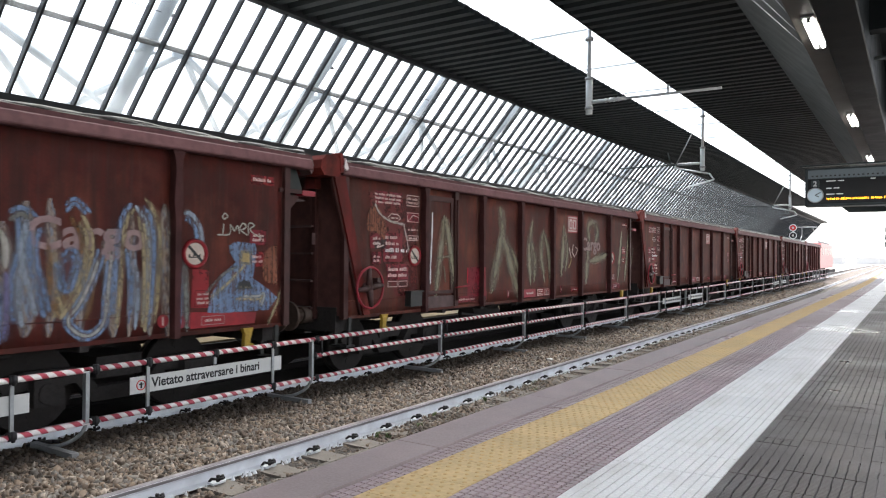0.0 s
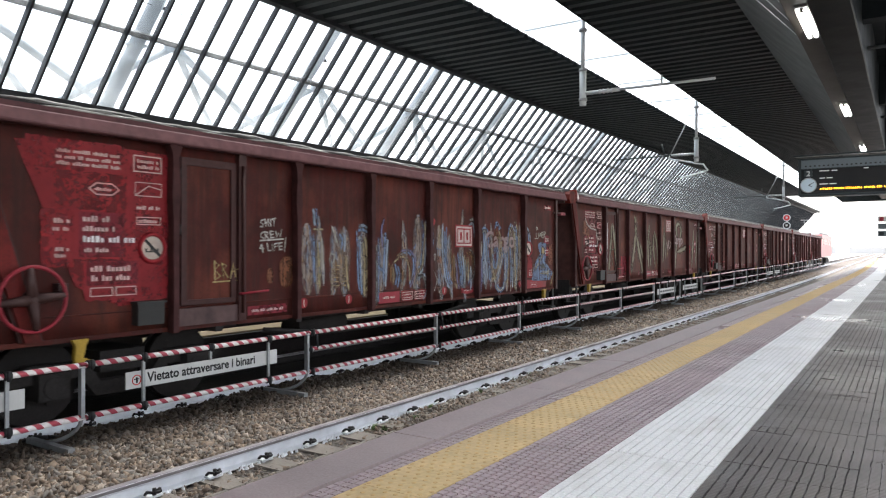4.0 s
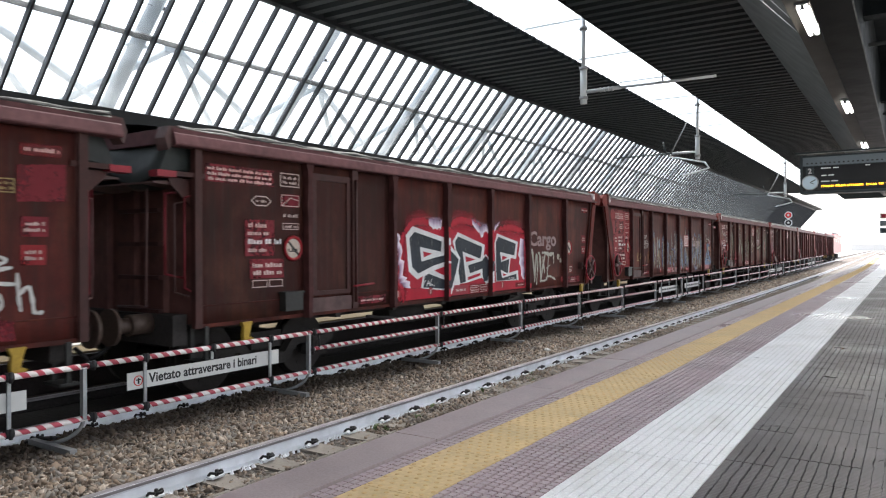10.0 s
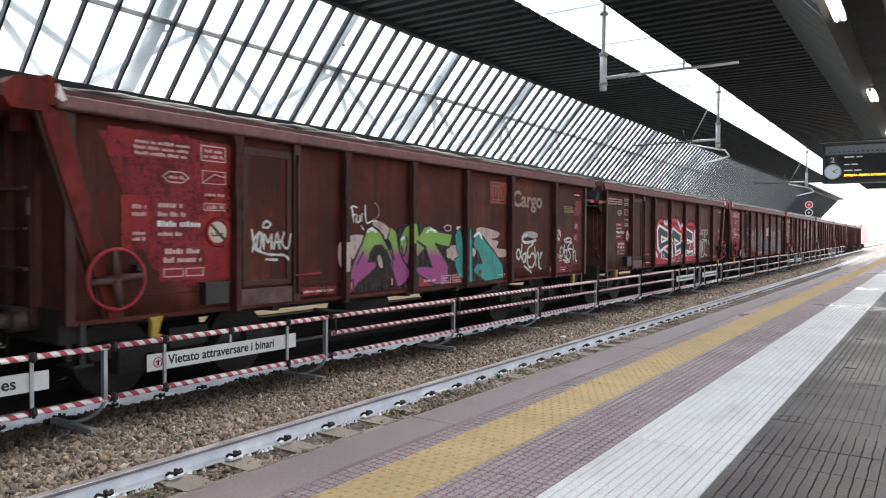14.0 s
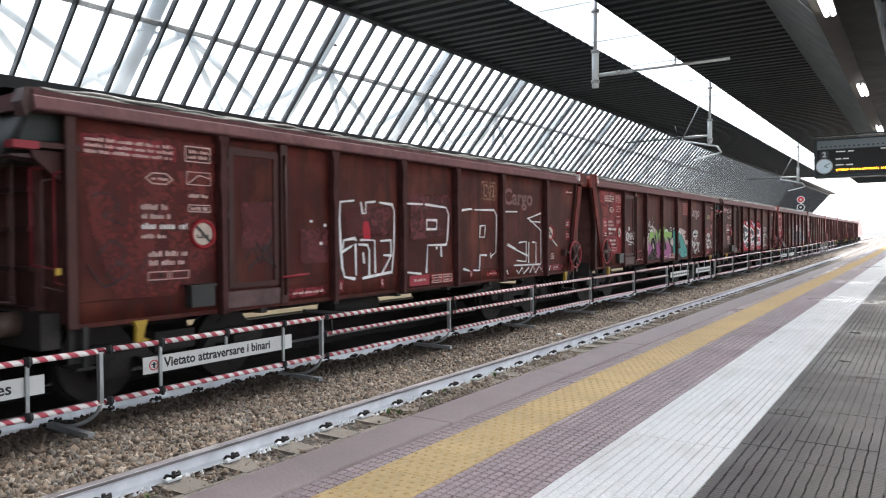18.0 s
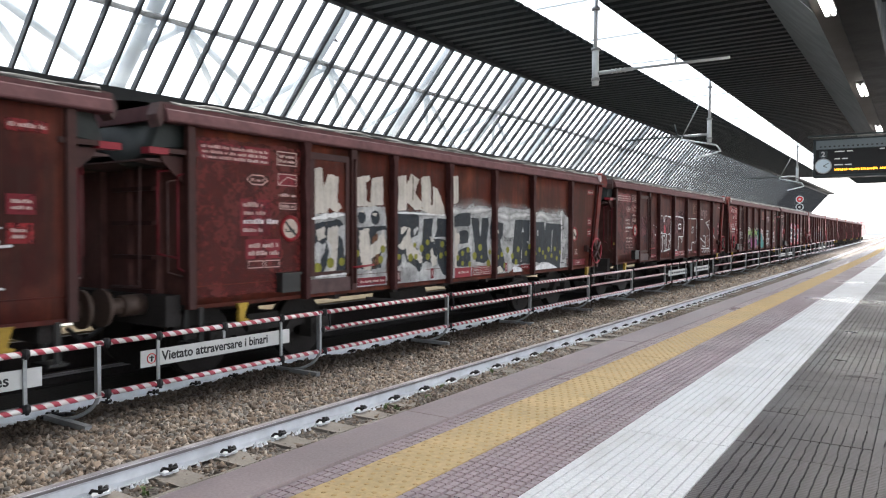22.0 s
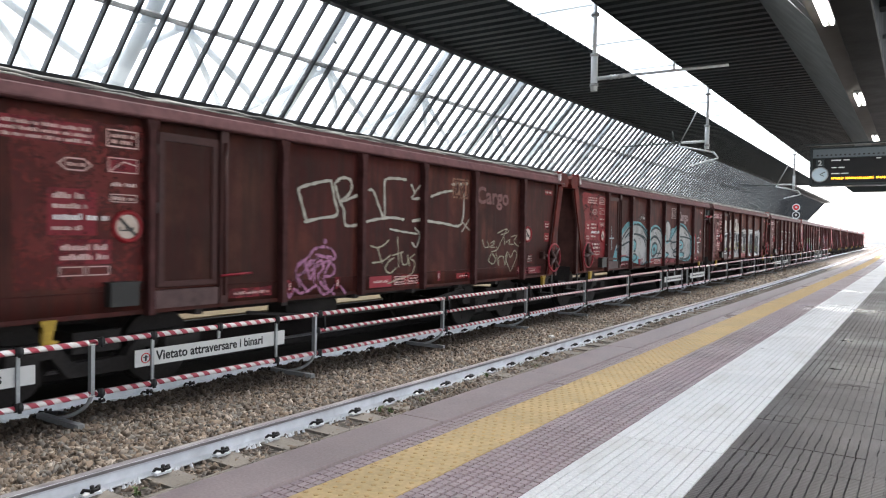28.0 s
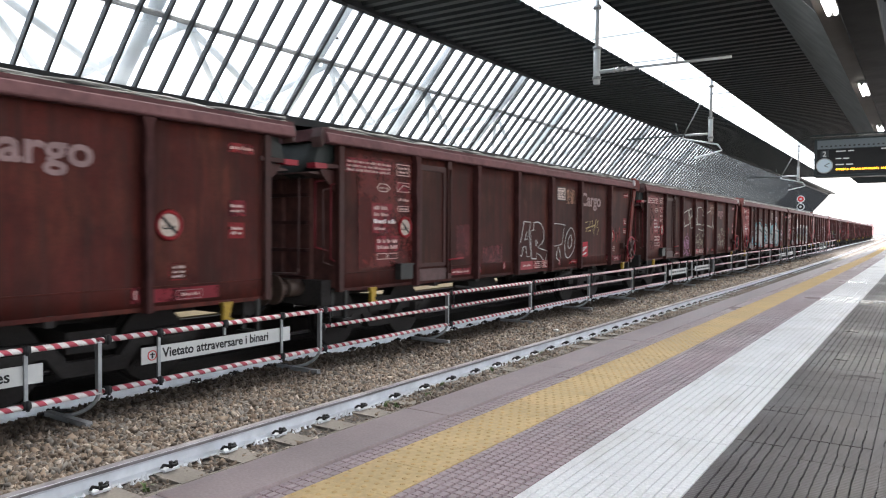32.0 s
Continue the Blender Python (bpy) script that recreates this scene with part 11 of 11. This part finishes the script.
spray(8, "gochre2", 2, 0.045, [(3.21, 1.32), (3.8, 1.4)], False)
spray(8, "gochre2", 2, 0.045, [(3.62, 1.52), (3.72, 1.13), (3.9, 1.56)], False)
spray(8, "gochre2", 2, 0.045, [(4.02, 1.51), (3.93, 1.35), (4.08, 1.34), (3.98, 1.15)], False)
patch(8, "gred", 1, [(2.9, 0.97), (3.34, 0.97), (3.35, 0.59), (2.92, 0.58)], ragged=0.006)
spray(8, "gwhite3", 2, 0.05, [(2.98, 0.72), (3.25, 0.84)], False)
spray(8, "gwhite3", 2, 0.04, [(2.97, 0.64), (3.25, 0.69)], False)
spray(8, "gwhite3", 2, 0.035, [(2.98, 0.79), (3.17, 0.84)], False)
patch(8, "gworn", 2, [(1.98, 2.25), (2.49, 2.27), (2.51, 1.92), (1.99, 1.9)], ragged=0.01)
patch(8, "gfaintred", 1, [(-1.98, 0.92), (-1.17, 0.97), (-1.16, 0.6), (-1.98, 0.61)])
patch(8, "gfaintred", 1, [(-2.92, 1.35), (-2.46, 1.37), (-2.46, 0.73), (-2.92, 0.74)])
spray(8, "gred2", 1, 0.05, [(5.12, 1.32), (5.21, 1)])
spray(8, "gred2", 1, 0.05, [(5.35, 1.36), (5.41, 0.94), (5.55, 1.2)])
spray(8, "gred2", 1, 0.05, [(5.65, 1.36), (5.65, 1)])
spray(8, "gred2", 1, 0.05, [(5.12, 1.13), (5.7, 1.2)])

for (n, colour), bm in sorted(SMALL.items()):
    dry(bm, (n, colour, "small_lettering"), "stuff")

# ---- locomotive at the train's head ----
loco = thing("locomotive", "red electric locomotive at the head of the freight train", "locomotive", "freight train", pose(FAR, start_y(-4) + 16.2, RAIL))
b = bmesh.new()
prism(b, [(-8.0, 1.1), (8.0, 1.1), (8.3, 1.6), (8.0, 2.6), (7.3, 3.6), (-7.3, 3.6), (-8.0, 2.6), (-8.3, 1.6)], -1.48, 1.48)
soften(b, 0.12)
part("body", b, "locored", loco)
b = bmesh.new()
prism(b, [(-7.0, 3.6), (7.0, 3.6), (6.6, 3.85), (-6.6, 3.85)], -1.2, 1.2)
part("roof", b, "boardstrip", loco)
for s in (-1, 1):
    b = bmesh.new()
    prism(b, [(8.02 * s, 2.55), (7.42 * s, 3.45), (7.46 * s, 3.48), (8.06 * s, 2.58)], -1.2, 1.2)
    part("windscreen", b, "glassdark", loco)
    for x in (-0.95, 0.95):
        b = bmesh.new()
        rod(b, (x, 8.2 * s, 1.75), (x, 8.28 * s, 1.75), 0.13, 14)
        part("headlight", b, "signwhite", loco)
for y in (-5.6, -3.2, 0, 3.2, 5.6):
    b = bmesh.new()
    box(b, 1.475, 1.495, y - 0.45, y + 0.45, 2.45, 3.15)
    part("side_window", b, "glassdark", loco)
for yc in (-4.4, 4.4):
    b = bmesh.new()
    box(b, -1.2, 1.2, yc - 1.9, yc + 1.9, 0.35, 0.95)
    for dy in (-1.3, 1.3):
        for x in (-0.75, 0.75):
            rod(b, (x - 0.07, yc + dy, 0.55), (x + 0.07, yc + dy, 0.55), 0.55, 24)
    part("bogie", b, "under", loco)
b = bmesh.new()
bend(b, [(-0.7, -4.5, 3.85), (-0.6, -3.6, 4.5), (-0.5, -4.6, 5.3)], 0.04)
bend(b, [(0.7, -4.5, 3.85), (0.6, -3.6, 4.5), (0.5, -4.6, 5.3)], 0.04)
bend(b, [(-0.9, -4.6, 5.3), (0.9, -4.6, 5.3)], 0.05)
part("pantograph", b, "steel", loco)

# ---- distance: masts and blocks of the yard, haze put into their pale colour ----
rd = random.Random(17)
for i in range(9):
    y = 190 + i * 38
    g = thing("yard_mast", "pale steel mast of the yard in the distance", "mast", "yard masts", pose(-14 - rd.uniform(0, 20), y, -0.9))
    b = bmesh.new()
    rod(b, (0, 0, 0), (0, 0, 8), 0.14, 8)
    part("pole", b, "farpale", g)
    b = bmesh.new()
    rod(b, (0, 0, 7.2), (4, 0, 7.4), 0.06, 6)
    part("arm", b, "farpale", g)
for i in range(5):
    g = thing("yard_building", "pale low building far off beyond the yard", "building", "yard buildings", pose(-70 + i * 26, 430 + 30 * (i % 3), -0.9))
    b = bmesh.new()
    box(b, -11, 11, -6, 6, 0, 3.4 + (i * 3) % 3)
    part("wall", b, "farpale", g)
    b = bmesh.new()
    box(b, -11.4, 11.4, -6.4, 6.4, 3.4 + (i * 3) % 3, 3.8 + (i * 3) % 3)
    part("roof", b, "farpale", g)
    for k in range(6):
        b = bmesh.new()
        box(b, -9 + 3.2 * k, -7.4 + 3.2 * k, -6.05, -5.95, 1.2, 2.2)
        part("window", b, "farpale", g)


# ---- travel of the train ----
TRAVEL = [(0, -0.00), (1, 2.17), (2, 4.41), (3, 6.72), (3.5, 7.90), (5.5, 12.86), (6, 14.17), (7, 16.84), (8, 19.62), (9, 22.47), (10, 25.40), (11, 28.41), (12, 31.50), (13, 34.65), (14, 37.92), (14.5, 39.59), (17, 48.27), (18, 51.89), (19, 55.60), (20, 59.45), (21, 63.40), (22, 67.44), (23, 71.55), (24, 75.74), (25, 80.01), (25.5, 82.18), (27.5, 91.02), (28, 93.27), (29, 97.85), (30, 102.54), (31, 107.37), (32, 112.33)]


def travelled(t):
    """Metres that the train has gone since the start."""
    for (t0, a), (t1, c) in zip(TRAVEL, TRAVEL[1:]):
        if t <= t1:
            break
    return a + (c - a) * (t - t0) / (t1 - t0)


def on_track(y):
    """A pose on the train's track."""
    return pose(FAR - curve(y), y, RAIL, 0, 0, heading(y))


def motions():
    for n, w in WAGONS.items():
        walk(w, [(t, on_track(start_y(n) + s)) for t, s in TRAVEL])
    walk(loco, [(t, on_track(start_y(-4) + 15.7 + s)) for t, s in TRAVEL])
    # wheels roll without slipping: a row for each 80 degrees or so
    turns, t = [0.0], 0.0
    while t < 32.0:
        t = min(32.0, t + 0.62 / (2.1 + 0.095 * t))
        turns.append(round(t * FPS) / FPS)
    for n, w in WAGONS.items():
        if n < 0:
            continue
        for o in w.children_recursive:
            if o.name.startswith("wheelset"):
                p = o.matrix_basis.translation.copy()
                walk(o, [(t, Matrix.Translation(p) @ Matrix.Rotation(-travelled(t) / HW, 4, "X")) for t in turns])


motions()
